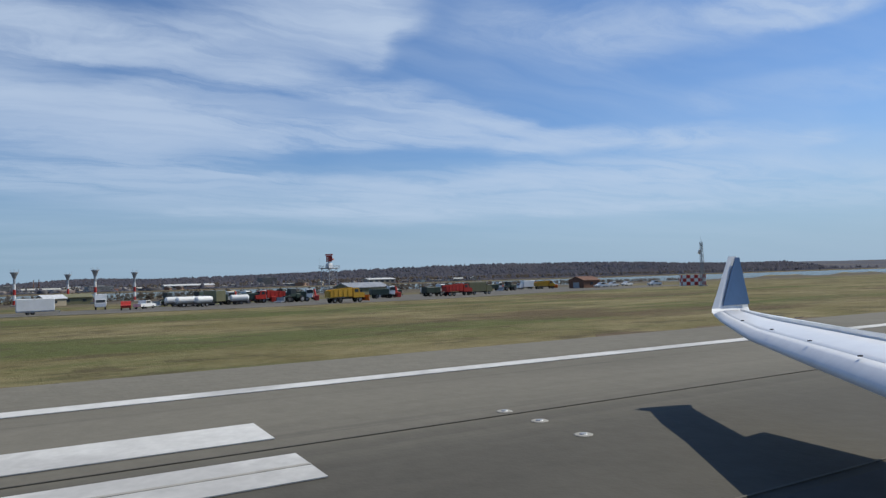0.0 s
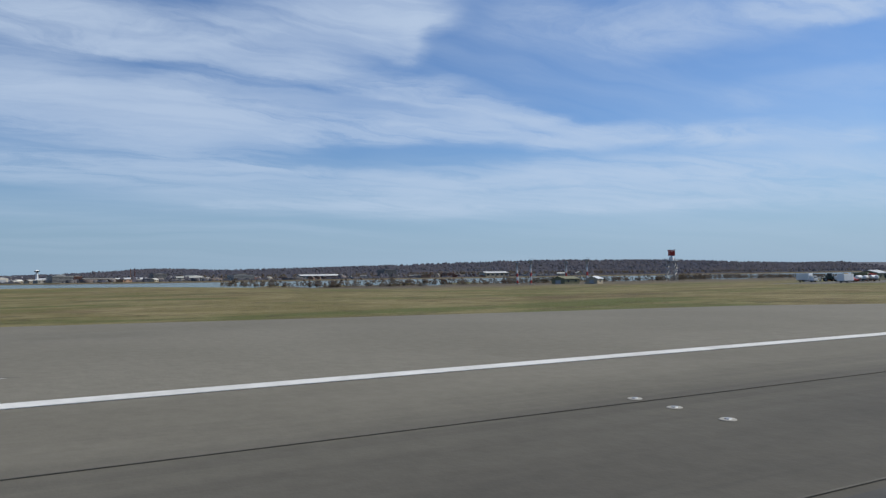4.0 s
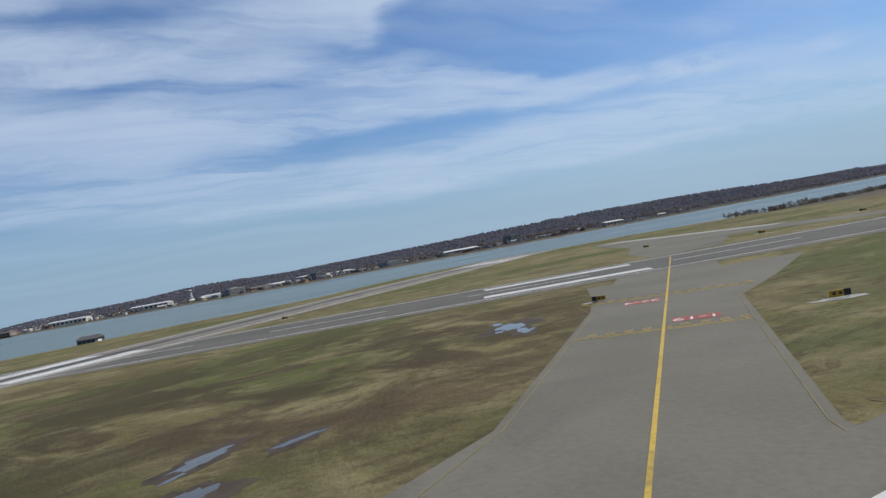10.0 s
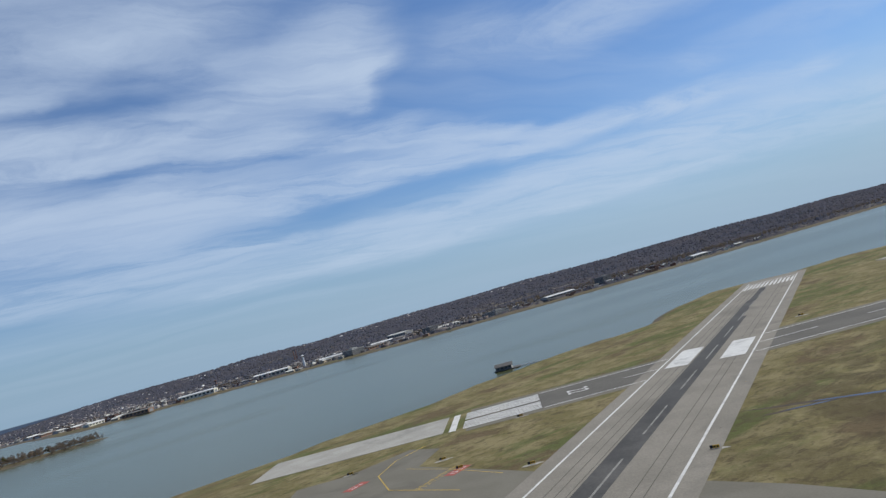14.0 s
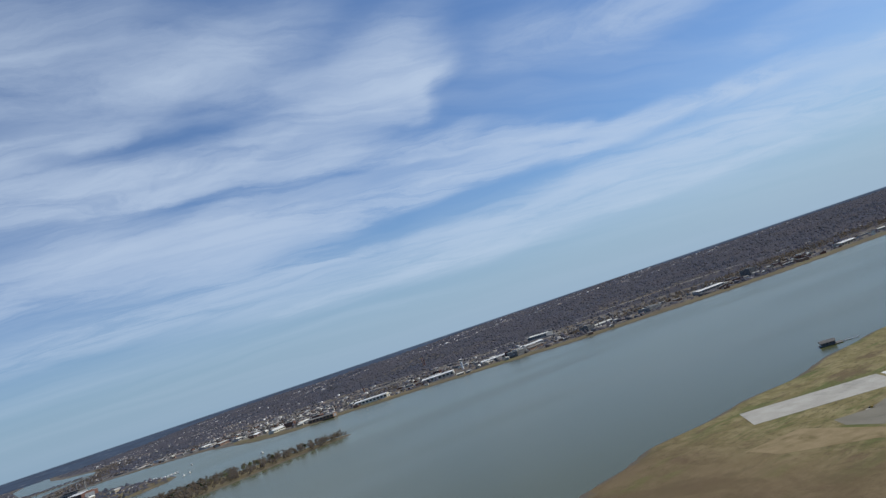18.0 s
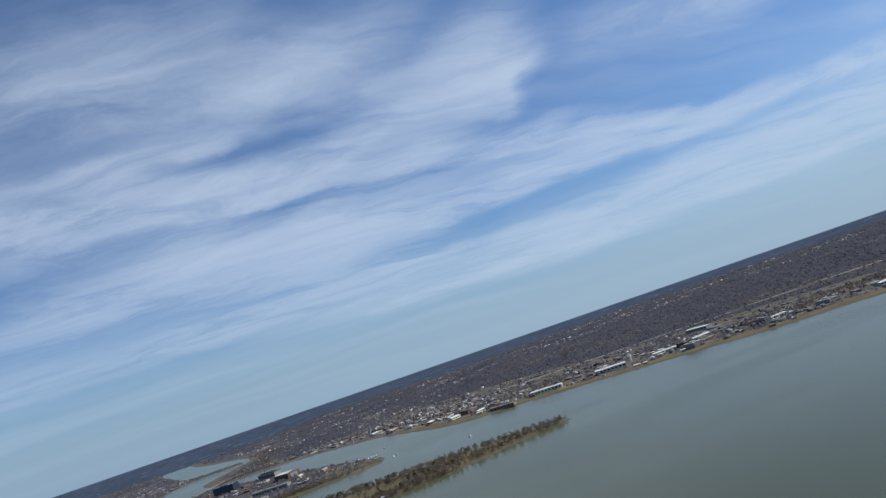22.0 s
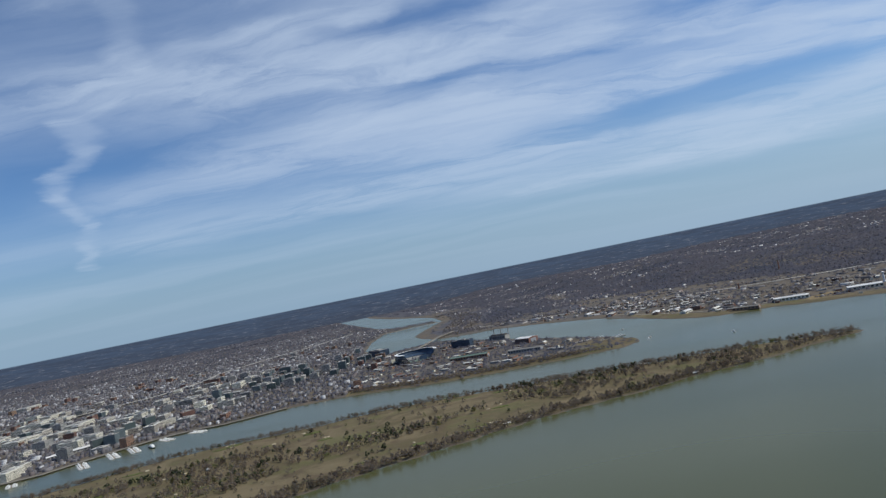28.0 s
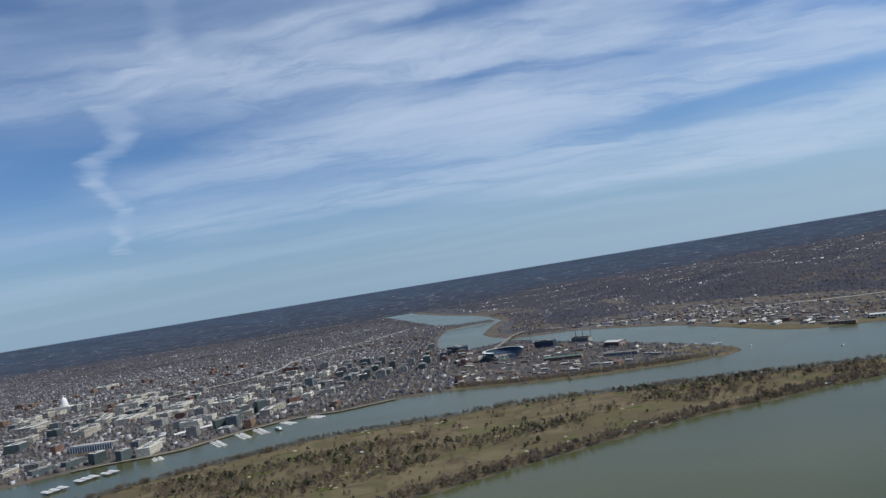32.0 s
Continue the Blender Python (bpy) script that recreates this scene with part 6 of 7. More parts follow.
# known large buildings
for k, x, y, turn, s, sz in ((6, 2010, 3115, -45, 0.9, 0.9), (5, 2075, 3085, -45, 0.9, 1.0), (5, 2165, 3090, -45, 0.9, 1.1), (5, 2215, 3040, -45, 0.9, 1.15), (7, 2130, 2985, -45, 1.0, 0.9), (7, 2185, 2960, -45, 0.9, 1.0),
                             (3, 2300, 2935, -45, 1.0, 0.9), (5, 1700, 3385, -30, 1.0, 0.85), (5, 1685, 3295, -30, 0.9, 0.8), (6, 1690, 3455, -30, 1.0, 0.7), (6, 1650, 3530, -35, 1.1, 0.6), (5, 2176, 3970, 5, 1.7, 0.8), (2, 1840, 3325, -20, 0.9, 0.7),
                             (1, 2518, 3707, 0, 1.5, 0.9), (1, 2500, 3526, 90, 1.3, 0.8),
                             (1, 2732, 3578, 0, 1.5, 0.8), (1, 3405, 4100, 0, 1.6, 0.9), (1, 3005, 3640, 0, 1.2, 0.8), (1, 2753, 4287, 0, 1.8, 0.9), (0, 2307, 3782, 0, 1.6, 0.9), (1, 3066, 3990, 90, 1.4, 0.9),
                             (0, 2946, 3305, 0, 1.2, 0.9), (8, 2767, 3113, 0, 1.2, 1.3), (1, 4380, 4833, 0, 2.0, 1.0), (2, 2250, 3450, 0, 1.2, 0.8), (2, 2120, 3300, 0, 1.2, 0.8)):
    put(DESIGNS[k], x, y, turn, s, sz)


def stadium():
    t = thing("stadium", "open baseball stadium with tiered dark stands and pale roof rim", "stadium")
    n = 40
    for tier, (r0, r1, z0, z1, mat) in enumerate(((58, 74, 2, 11, GREY_WALL), (72, 88, 13, 23, BLUE_CLAD), (86, 98, 25, 35, BLUE_CLAD))):
        verts, faces = [], []
        span = range(6, n - 5)
        for k in span:
            a = 2 * math.pi * k / n
            c, s = math.cos(a), math.sin(a) * 0.88
            verts += [(r0 * c, r0 * s, z0), (r1 * c, r1 * s, z1), (r1 * c, r1 * s, z1 - 2.5), (r0 * c, r0 * s, z0 - 1.5)]
        for k in range(len(span) - 1):
            for i in range(4):
                j = (i + 1) % 4
                faces.append((4 * k + i, 4 * k + 4 + i, 4 * k + 4 + j, 4 * k + j))
        part("stand", mesh_from("stand", verts, faces, mat), None, t)
    verts, faces = [], []
    for k in range(6, n - 5):
        a = 2 * math.pi * k / n
        c, s = math.cos(a), math.sin(a) * 0.88
        verts += [(88 * c, 88 * s, 38), (103 * c, 103 * s, 37), (103 * c, 103 * s, 35.5), (88 * c, 88 * s, 37)]
    for k in range(n - 12):
        for i in range(4):
            j = (i + 1) % 4
            faces.append((4 * k + i, 4 * k + 4 + i, 4 * k + 4 + j, 4 * k + j))
    part("roof_rim", mesh_from("roof_rim", verts, faces, WHITE), None, t)
    f = Form()
    for k in range(6, n - 5):
        a = 2 * math.pi * k / n
        c, s = math.cos(a), math.sin(a) * 0.88
        f.rod((101 * c, 101 * s, 0), (101 * c, 101 * s, 36), 0.9, 0.7, 6)
        f.rod((90 * c, 90 * s, 0), (90 * c, 90 * s, 24), 0.8, 0.7, 6)
        f.rod((76 * c, 76 * s, 0), (76 * c, 76 * s, 11), 0.8, 0.7, 6)
    part("column_ring", f, GREY_WALL, t)
    part("outer_wall", Form().box(-104, -86, 0, -98, 30, 16), STONE, t)
    part("scoreboard", Form().box(96, -16, 8, 99, 16, 24).rod((97, -10, 0), (97, -10, 9), 0.8).rod((97, 10, 0), (97, 10, 9), 0.8), BLUE_CLAD, t)
    part("field", Form().prism([(57 * math.cos(a * 0.2), 50 * math.sin(a * 0.2)) for a in range(31)], -0.5, 0.4), ROOF_GREEN, t, "green playing field")
    return t


def on_land(ob, x, y, turn=0.0):
    ob.matrix_basis = pose(x, y, float(land_height(np.array([x]), np.array([y]))[0][0]) - 0.2, 0, 0, turn)
    return ob


on_land(stadium(), 2690, 2090, 200)


def power_plant():
    t = thing("power_plant", "old power plant hall with three slim chimneys", "power plant")
    part("hall", Form().box(-45, -18, 0, 45, 18, 20, 0.3), GREY_WALL, t)
    part("roof", Form().box(-46, -19, 20, 46, 19, 21.2).box(-40, -8, 21.2, 40, 8, 25), ROOF_DARK, t)
    for k in range(9):
        for y in (-18.15, 18.15):
            part("window", Form().box(-41 + k * 9.5, y - 0.2, 5, -35 + k * 9.5, y + 0.2, 16), GLASS, t)
    for x in (-36, 6, 44):
        c = part("chimney", Form().rod((x, -26, 0), (x, -26, 46), 2.4, 1.7, 14), GREY_WALL, t)
        part("rim", Form().rod((x, -26, 44), (x, -26, 46.5), 2.1, 2.1, 14), BLACK, c)
    return t


on_land(power_plant(), 2858, 1716, 50)


def hall(name, w, d, h, wall, roof, label, bays=8, pitch=3.0):
    t = thing(name, label, "hall")
    walls = part("wall", Form().prism([(-d / 2, 0), (d / 2, 0), (d / 2, h), (0, h + pitch), (-d / 2, h)], -w / 2, w / 2, axis="x"), wall, t)
    f = Form()
    for s in (-1, 1):
        f.prism([(0, h + pitch + 0.1), (s * (d / 2 + 0.8), h - 0.2), (s * (d / 2 + 0.8), h + 0.3), (0, h + pitch + 0.7)], -w / 2 - 0.6, w / 2 + 0.6, axis="x")
    part("roof", f, roof, t)
    for k in range(bays):
        x = -w / 2 + (k + 0.5) * w / bays
        for y in (-d / 2 - 0.1, d / 2 + 0.1):
            part("window", Form().box(x - w / bays * 0.3, y - 0.12, h * 0.35, x + w / bays * 0.3, y + 0.12, h * 0.8), GLASS, walls)
    for x in (-w / 2 - 0.1, w / 2 + 0.1):
        part("door", Form().box(x - 0.12, -d * 0.28, 0, x + 0.12, d * 0.28, h * 0.8), STEEL_GREY, walls)
    part("ridge_vent", Form().box(-w * 0.4, -1.2, h + pitch + 0.4, w * 0.4, 1.2, h + pitch + 1.6), roof, t)
    return t


on_land(hall("green_hall", 150, 34, 13, BRICK, ROOF_GREEN, "long brick hall with a dull green roof", 14), 2350, 1870, 70)
on_land(hall("dark_hall", 130, 26, 12, GREY_WALL, ROOF_DARK, "long low dark-roofed hall", 12), 2230, 1670, 60)
on_land(hall("white_roof_hall", 70, 60, 20, BRICK, ROOF_WHITE, "square brick hall with a white roof", 7), 2520, 1630, 45)
on_land(hall("pier_hall", 150, 20, 9, GREY_WALL, ROOF_WHITE, "long waterside market hall with a white roof", 14), 1992, 3200, -50)
on_land(block("blue_building", 95, 40, 30, BLUE_CLAD, ROOF_DARK, "broad dark blue office slab", piers=12), 2850, 1885, 60)
on_land(block("dark_glass_building", 120, 55, 28, BLUE_CLAD, ROOF_DARK, "wide dark glass building by the side river", piers=14), 3255, 2310, 35)


def arcade():
    t = thing("arcade_building", "long white concrete building with a row of tall arches", "building")
    part("body", Form().box(-85, -14, 0, 85, 14, 21, 0.3), GREY_WALL, t)
    part("roof", Form().box(-87, -16, 21, 87, 16, 23, 0.2), ROOF_PALE, t)
    for k in range(18):
        x = -81 + k * 9.5
        for y in (-15.2, 15.2):
            part("pier", Form().prism([(x - 1.1, 0), (x + 1.1, 0), (x + 1.1, 16), (x + 4.2, 20.8), (x - 4.2, 20.8), (x - 1.1, 16)], y - 0.9, y + 0.9, axis="y"), WHITE, t)
    return t


on_land(arcade(), 1940, 3535, 82)


def capitol():
    t = thing("domed_building", "white stone parliament with a tall dome", "domed building")
    part("wing", Form().box(-110, -35, 0, -40, 35, 20, 0.4), STONE, t)
    part("wing", Form().box(40, -35, 0, 110, 35, 20, 0.4), STONE, t)
    part("middle_block", Form().box(-40, -28, 0, 40, 28, 22, 0.4), STONE, t)
    part("drum", Form().rod((0, 0, 22), (0, 0, 46), 20, 18, 24), WHITE, t)
    f = Form()
    for k in range(8):
        a, b = k * math.pi / 16, (k + 1) * math.pi / 16
        f.rod((0, 0, 46 + 26 * math.sin(a)), (0, 0, 46 + 26 * math.sin(b)), 17 * math.cos(a), max(0.5, 17 * math.cos(b)), 24)
    part("dome", f, WHITE, t)
    part("lantern", Form().rod((0, 0, 71), (0, 0, 82), 3, 2, 10).rod((0, 0, 82), (0, 0, 88), 1.2, 0.3, 8), WHITE, t)
    for k in range(20):
        a = 2 * math.pi * k / 20
        part("column", Form().rod((21.5 * math.cos(a), 21.5 * math.sin(a), 24), (21.5 * math.cos(a), 21.5 * math.sin(a), 38), 0.9, 0.8, 7), WHITE, t)
    return t


on_land(capitol(), 3398, 4535, 90)

# the far bank: sheds, hangars and towers
for name, w, d, h, wall, roof, label, x, y, turn in (
        ("hangar", 112, 30, 12, STONE, ROOF_WHITE, "long white-roofed hangar by the far bank", 2168, 722, 60), ("hangar", 105, 46, 13, STONE, ROOF_WHITE, "large hangar with a white roof", 2078, 515, 66),
        ("warehouse", 70, 26, 8, BRICK, ROOF_WHITE, "brick warehouse with a white roof", 2598, 1072, -20), ("warehouse", 90, 24, 10, BRICK, ROOF_DARK, "dark brick waterside warehouse", 2160, 888, 50),
        ("warehouse", 60, 22, 7, TAN, ROOF_PALE, "low tan store with a pale roof", 2330, 930, -40), ("warehouse", 80, 22, 8, STONE, ROOF_WHITE, "white-roofed store in the naval yard", 2060, 170, -80),
        ("warehouse", 90, 24, 9, STONE, ROOF_WHITE, "long pale store with a white roof", 2000, 345, 82), ("warehouse", 70, 20, 8, GREY_WALL, ROOF_PALE, "grey store with a pale roof", 2760, 1130, -15),
        ("warehouse", 110, 26, 9, GREY_WALL, ROOF_WHITE, "long white shed near the far bank", 1640, -240, -84), ("warehouse", 90, 22, 9, STONE, ROOF_PALE, "pale shed near the far bank", 1800, 60, -80),
        ("warehouse", 100, 40, 14, GREY_WALL, ROOF_PALE, "grey research hall on the far bank", 2350, -15, 20), ("warehouse", 70, 30, 10, TAN, ROOF_WHITE, "tan test hall with a white roof", 1480, -640, -85),
        ("warehouse", 80, 26, 8, BRICK, ROOF_DARK, "long brick barracks with a dark roof", 1900, 250, -60), ("warehouse", 60, 24, 8, STONE, ROOF_WHITE, "white boathouse hall near the bank", 2420, 1010, -45),
        ("warehouse", 84, 30, 9, BRICK, ROOF_PALE, "brick depot with a pale roof", 2900, 1190, -25), ("warehouse", 66, 22, 8, TAN, ROOF_WHITE, "tan depot with a white roof", 3120, 1250, -35)):
    on_land(hall(name, w, d, h, wall, roof, label, max(4, int(w // 12)), 2.4), x, y, turn)
for x, y, k, turn, s, sz in ((1850, 330, 8, 20, 0.9, 0.9), (1775, 120, 2, 15, 0.8, 0.5), (1700, -60, 8, 10, 1.0, 0.7), (1960, 300, 4, 20, 1.0, 0.8), (1650, -420, 2, 5, 0.9, 0.6), (2320, 880, 4, 40, 1.0, 0.6), (2450, 960, 3, 50, 0.8, 0.5), (2460, 390, 4, 30, 0.9, 0.5), (1580, -560, 4, 0, 1, 0.6)):
    put(DESIGNS[k], x, y, turn, s, sz)


def round_tower(name, h, r, label, mat=WHITE):
    t = thing(name, label, "tower")
    part("shaft", Form().rod((0, 0, 0), (0, 0, h * 0.85), r, r * 0.75, 12), mat, t)
    part("gallery", Form().rod((0, 0, h * 0.85), (0, 0, h * 0.93), r * 1.5, r * 1.7, 12), GLASS, t)
    part("cap", Form().rod((0, 0, h * 0.93), (0, 0, h), r * 1.7, r * 0.3, 12), mat, t)
    return t


on_land(round_tower("control_tower", 36, 4.0, "white control tower on the far bank"), 2150, 400)
on_land(round_tower("water_tower", 26, 4.0, "brown brick water tower behind the far bank", BRICK), 2928, 579)


def chimney_pair():
    t = thing("chimney", "tall brick chimney behind the far bank", "chimney", "chimneys of the heating plant")
    part("stack", Form().rod((0, 0, 0), (0, 0, 52), 2.6, 1.7, 12), BRICK, t)
    part("rim", Form().rod((0, 0, 51), (0, 0, 53), 2.1, 2.1, 12), BLACK, t)
    return t


stack = chimney_pair()
on_land(stack, 3445, 131)
copy_thing(stack, pose(3478, 112, lie(3478, 112) - 0.2))

# rows of small houses, too many to count
def houses(name, xs, ys, seed, label, palette, low=6, high=11, wide=1.0, long=0.0, turn=0.0):
    r = np.random.default_rng(seed)
    n = len(xs)
    z = land_height(xs, ys)[0]
    w, d, h, e = wide * r.uniform(5, 10, n), wide * r.uniform(8, 16, n), r.uniform(low, high, n), r.uniform(0.0, 2.5, n)
    big = r.uniform(0, 1, n) < 0.06
    d = np.where(r.uniform(0, 1, n) < long, d * 3.2, d)
    w, d = np.where(big, w * 2.2, w), np.where(big, d * 2.2, d)
    e = np.where(r.uniform(0, 1, n) < 0.55, 0.05, e)
    t = [(-1, -1, 0), (1, -1, 0), (1, 1, 0), (-1, 1, 0), (-1, -1, 1), (1, -1, 1), (1, 1, 1), (-1, 1, 1), (0, -1, 2), (0, 1, 2)]
    q = np.array(t, float)
    v = np.zeros((n, 10, 3))
    v[..., 0] = q[None, :, 0] * w[:, None] / 2
    v[..., 1] = q[None, :, 1] * d[:, None] / 2
    v[..., 2] = np.where(q[None, :, 2] == 0, -1.0, np.where(q[None, :, 2] == 1, h[:, None], (h + e)[:, None]))
    a = turn + r.choice([0, np.pi / 2], n) + r.uniform(-0.06, 0.06, n)
    c, s = np.cos(a)[:, None], np.sin(a)[:, None]
    v = np.stack([v[..., 0] * c - v[..., 1] * s + xs[:, None], v[..., 0] * s + v[..., 1] * c + ys[:, None], v[..., 2] + z[:, None]], -1)
    tri = np.array([(0, 1, 5), (0, 5, 4), (1, 2, 6), (1, 6, 5), (2, 3, 7), (2, 7, 6), (3, 0, 4), (3, 4, 7), (4, 5, 8), (6, 7, 9), (5, 6, 9), (5, 9, 8), (7, 4, 8), (7, 8, 9)])
    f = tri[None] + 10 * np.arange(n)[:, None, None]
    me = mesh_fast(name, v.reshape(-1, 3), f.reshape(-1, 3), speckled(name + "_tones", palette))
    return tagged(new(name, me), label, "houses", kind="stuff")


TOWN = [(0.130, 0.105, 0.098), (0.150, 0.132, 0.125), (0.200, 0.190, 0.185), (0.105, 0.095, 0.096), (0.265, 0.250, 0.235), (0.120, 0.108, 0.106), (0.46, 0.45, 0.435), (0.086, 0.082, 0.086), (0.165, 0.150, 0.145), (0.120, 0.112, 0.114),
        (0.095, 0.092, 0.098), (0.125, 0.098, 0.090), (0.100, 0.100, 0.106), (0.140, 0.136, 0.140), (0.175, 0.165, 0.160), (0.090, 0.084, 0.088)]
rng = np.random.default_rng(41)
n = 46000
u = rng.uniform(0, 1, n) ** 1.3
x = 1300 + u * 8700
y = rng.uniform(0, 1, n) * (900 + 0.75 * x) + 2200 + 0.05 * x
x, y = np.round(x / 9) * 9 + rng.uniform(-2, 2, n), np.round(y / 34) * 34 + rng.uniform(-5, 5, n)
g = shore_gap(CITY, x, y)
dens = np.where(x < 3600, 0.40, 0.9) * (0.6 + 0.4 * (swell(x * 3, y * 3) > -0.2)) * (1 - 0.85 * ramp(x, 4500, 6500) * ramp(swell(x * 1.9 + 500, y * 2.3), -0.15, 0.1))
ok = (g > 30) & (rng.uniform(0, 1, n) < dens)
for a, b, c in TAKEN:
    ok &= np.hypot(x - a, y - b) > c * 0.8
houses("row_houses", x[ok], y[ok], 42, "packed brick row houses of the city", [(r * 0.96, g1 * 1.0, b * 1.08) for r, g1, b in TOWN])
n = 30000
x, y = 2000 + rng.uniform(0, 1, n) ** 1.4 * 7500, rng.uniform(-4500, 2500, n)
g = shore_gap(MAINLAND, x, y)
lots = ramp(swell(x * 5.3 + 200, y * 4.7) + 0.5 * swell(x * 17, y * 15), 0.28, 0.55)
ok = (g > 160) & (rng.uniform(0, 1, n) < (0.05 + 0.95 * lots) * np.maximum(ramp(y, 300, 1100), ramp(x, 4600, 5400))) & (g < 7000)
houses("hill_houses", x[ok], y[ok], 43, "scattered houses among the wooded hills", [tuple(1.75 * v for v in c) for c in TOWN], 6, 11)
n = 3000
x, y = rng.uniform(1480, 3700, n), rng.uniform(-350, 1700, n)
x, y = np.round(x / 36) * 36 + rng.uniform(-4, 4, n), np.round(y / 22) * 22 + rng.uniform(-4, 4, n)
g = shore_gap(MAINLAND, x, y)
ok = (g > 90) & (g < flats(y)) & (rng.uniform(0, 1, n) < 0.12 + 0.5 * (swell(x * 6, y * 6) > 0.1))
houses("bank_sheds", x[ok], y[ok], 47, "rows of low sheds and quarters along the far bank", [tuple(1.05 * v for v in c) for c in TOWN], 4, 7, 1.4, 0.35, radians(58))


def small_house(name, w, d, h, wall, roof, label, flat=False):
    """A low house or store: walls, pitched or flat roof, door, windows and chimney."""
    t = thing(name, label, "house", "low houses by the river")
    e = 0.3 if flat else d * 0.22
    walls = part("wall", Form().prism([(-d / 2, -1), (d / 2, -1), (d / 2, h), (0, h + e), (-d / 2, h)], -w / 2, w / 2, axis="x"), wall, t)
    f = Form().prism([(-d / 2 - 0.6, h - 0.2), (0, h + e + 0.05), (d / 2 + 0.6, h - 0.2), (d / 2 + 0.6, h + 0.2), (0, h + e + 0.45), (-d / 2 - 0.6, h + 0.2)], -w / 2 - 0.5, w / 2 + 0.5, axis="x")
    part("roof", f, roof, t)
    part("door", Form().box(-0.7, -d / 2 - 0.06, 0, 0.7, -d / 2 + 0.06, 2.2), STEEL_GREY, walls)
    for s in (-1, 1):
        part("window", Form().box(s * w * 0.3 - w * 0.12, -d / 2 - 0.05, h * 0.35, s * w * 0.3 + w * 0.12, -d / 2 + 0.05, h * 0.75), GLASS, walls)
    return t


LOW = [small_house("low_house", 16, 10, 5, BRICK, ROOF_DARK, "low red brick quarters with a dark roof"), small_house("low_house", 24, 12, 6, TAN, ROOF_PALE, "low tan quarters with a pale roof"),
       small_house("low_store", 30, 14, 6, GREY_WALL, ROOF_PALE, "low grey store with a flat pale roof", True), small_house("low_store", 40, 16, 7, BRICK, ROOF_DARK, "long brick store with a flat dark roof", True),
       small_house("low_house", 12, 9, 6, STONE, ROOF_DARK, "small cream house with a dark roof")]


def scatter(xs, ys, ok, turn_of, seed):
    r = np.random.default_rng(seed)
    for x, y in zip(xs[ok], ys[ok]):
        put(LOW[int(r.choice(5, p=[0.3, 0.2, 0.2, 0.15, 0.15]))], float(x), float(y), turn_of + float(r.choice([0, 90, 4])), float(r.uniform(0.8, 1.25)), float(r.uniform(0.8, 1.2)))


n = 900
x, y = rng.uniform(1450, 3500, n), rng.uniform(-900, 1500, n)
g = shore_gap(MAINLAND, x, y)
scatter(x, y, (g > 45) & (g < 480), -30, 44)
n = 900
x, y = rng.uniform(2000, 3100, n), rng.uniform(1500, 2300, n)
g = shore_gap(CITY, x, y)
ok = (g > 75) & (rng.uniform(0, 1, n) < 0.24)
for a, b, c in TAKEN:
    ok &= np.hypot(x - a, y - b) > c * 0.75
scatter(x, y, ok, 55, 45)
# street trees between the houses
n = 120000
x, y = 1300 + rng.uniform(0, 1, n) ** 1.3 * 8500, rng.uniform(0, 1, n) * 7500 + 1500
g = shore_gap(CITY, x, y)
ok = (g > 25) & (rng.uniform(0, 1, n) < 0.75)
x, y = x[ok], y[ok]
size = rng.uniform(3.6, 7.0, len(x)) + (x - 1300) * 0.0006
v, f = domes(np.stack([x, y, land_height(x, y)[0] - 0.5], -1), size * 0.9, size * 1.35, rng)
tagged(new("street_trees", mesh_fast("street_trees", v, f, HAZY_WOODS, True)), "bare street trees between the houses", "trees", kind="stuff")


def highway(name, pts, width, height, label, mat=CONCRETE):
    f = Form()
    for (x0, y0), (x1, y1) in zip(pts, pts[1:]):
        k = width / 2 / math.hypot(x1 - x0, y1 - y0)
        ox, oy = -(y1 - y0) * k, (x1 - x0) * k
        g0 = float(land_height(np.array([(x0 + x1) / 2]), np.array([(y0 + y1) / 2]))[0][0])
        g0 = max(g0, -2)
        f.prism([(x0 + ox, y0 + oy), (x0 - ox, y0 - oy), (x1 - ox, y1 - oy), (x1 + ox, y1 + oy)], g0 + height - 1.8, g0 + height)
        q = max(1, int(math.hypot(x1 - x0, y1 - y0) // 40))
        for j in range(q):
            u = (j + 0.5) / q
            f.rod((x0 + u * (x1 - x0), y0 + u * (y1 - y0), g0 - 8), (x0 + u * (x1 - x0), y0 + u * (y1 - y0), g0 + height - 1.7), 1.4, sides=6)
    return tagged(new(name, f.done(name, mat)), label, "road", kind="structure")


highway("elevated_freeway", [(2700, 4260), (2869, 4140), (3248, 3830), (3441, 3550), (3800, 3420), (4171, 3450), (4654, 3290), (5137, 3020), (5800, 2800)], 26, 9, "pale elevated city freeway")
highway("river_bridge", [(2990, 2130), (3230, 2080), (3560, 2010), (3760, 1920)], 20, 9, "grey road bridge over the side river", ASPHALT_PALE)
highway("far_bridge", [(4820, 2520), (4900, 2250), (4960, 1960)], 24, 10, "grey road bridge over the side river", ASPHALT_PALE)
highway("bank_road", [(1500, -900), (1590, -300), (1690, 60), (1820, 280), (1985, 425), (2120, 620), (2240, 800), (2330, 960), (2600, 1090), (2950, 1195)], 12, 0.6, "grey service road along the far bank", ASPHALT_PALE)
highway("parkway", PARKWAY, 26, 1.0, "pale parkway along the foot of the hills", CONCRETE)
highway("depot_road", [(2260, -200), (2330, 60), (2400, 300), (2520, 520), (2640, 700), (2800, 900), (3000, 1080)], 14, 0.6, "grey road between the sheds of the far bank", ASPHALT_PALE)
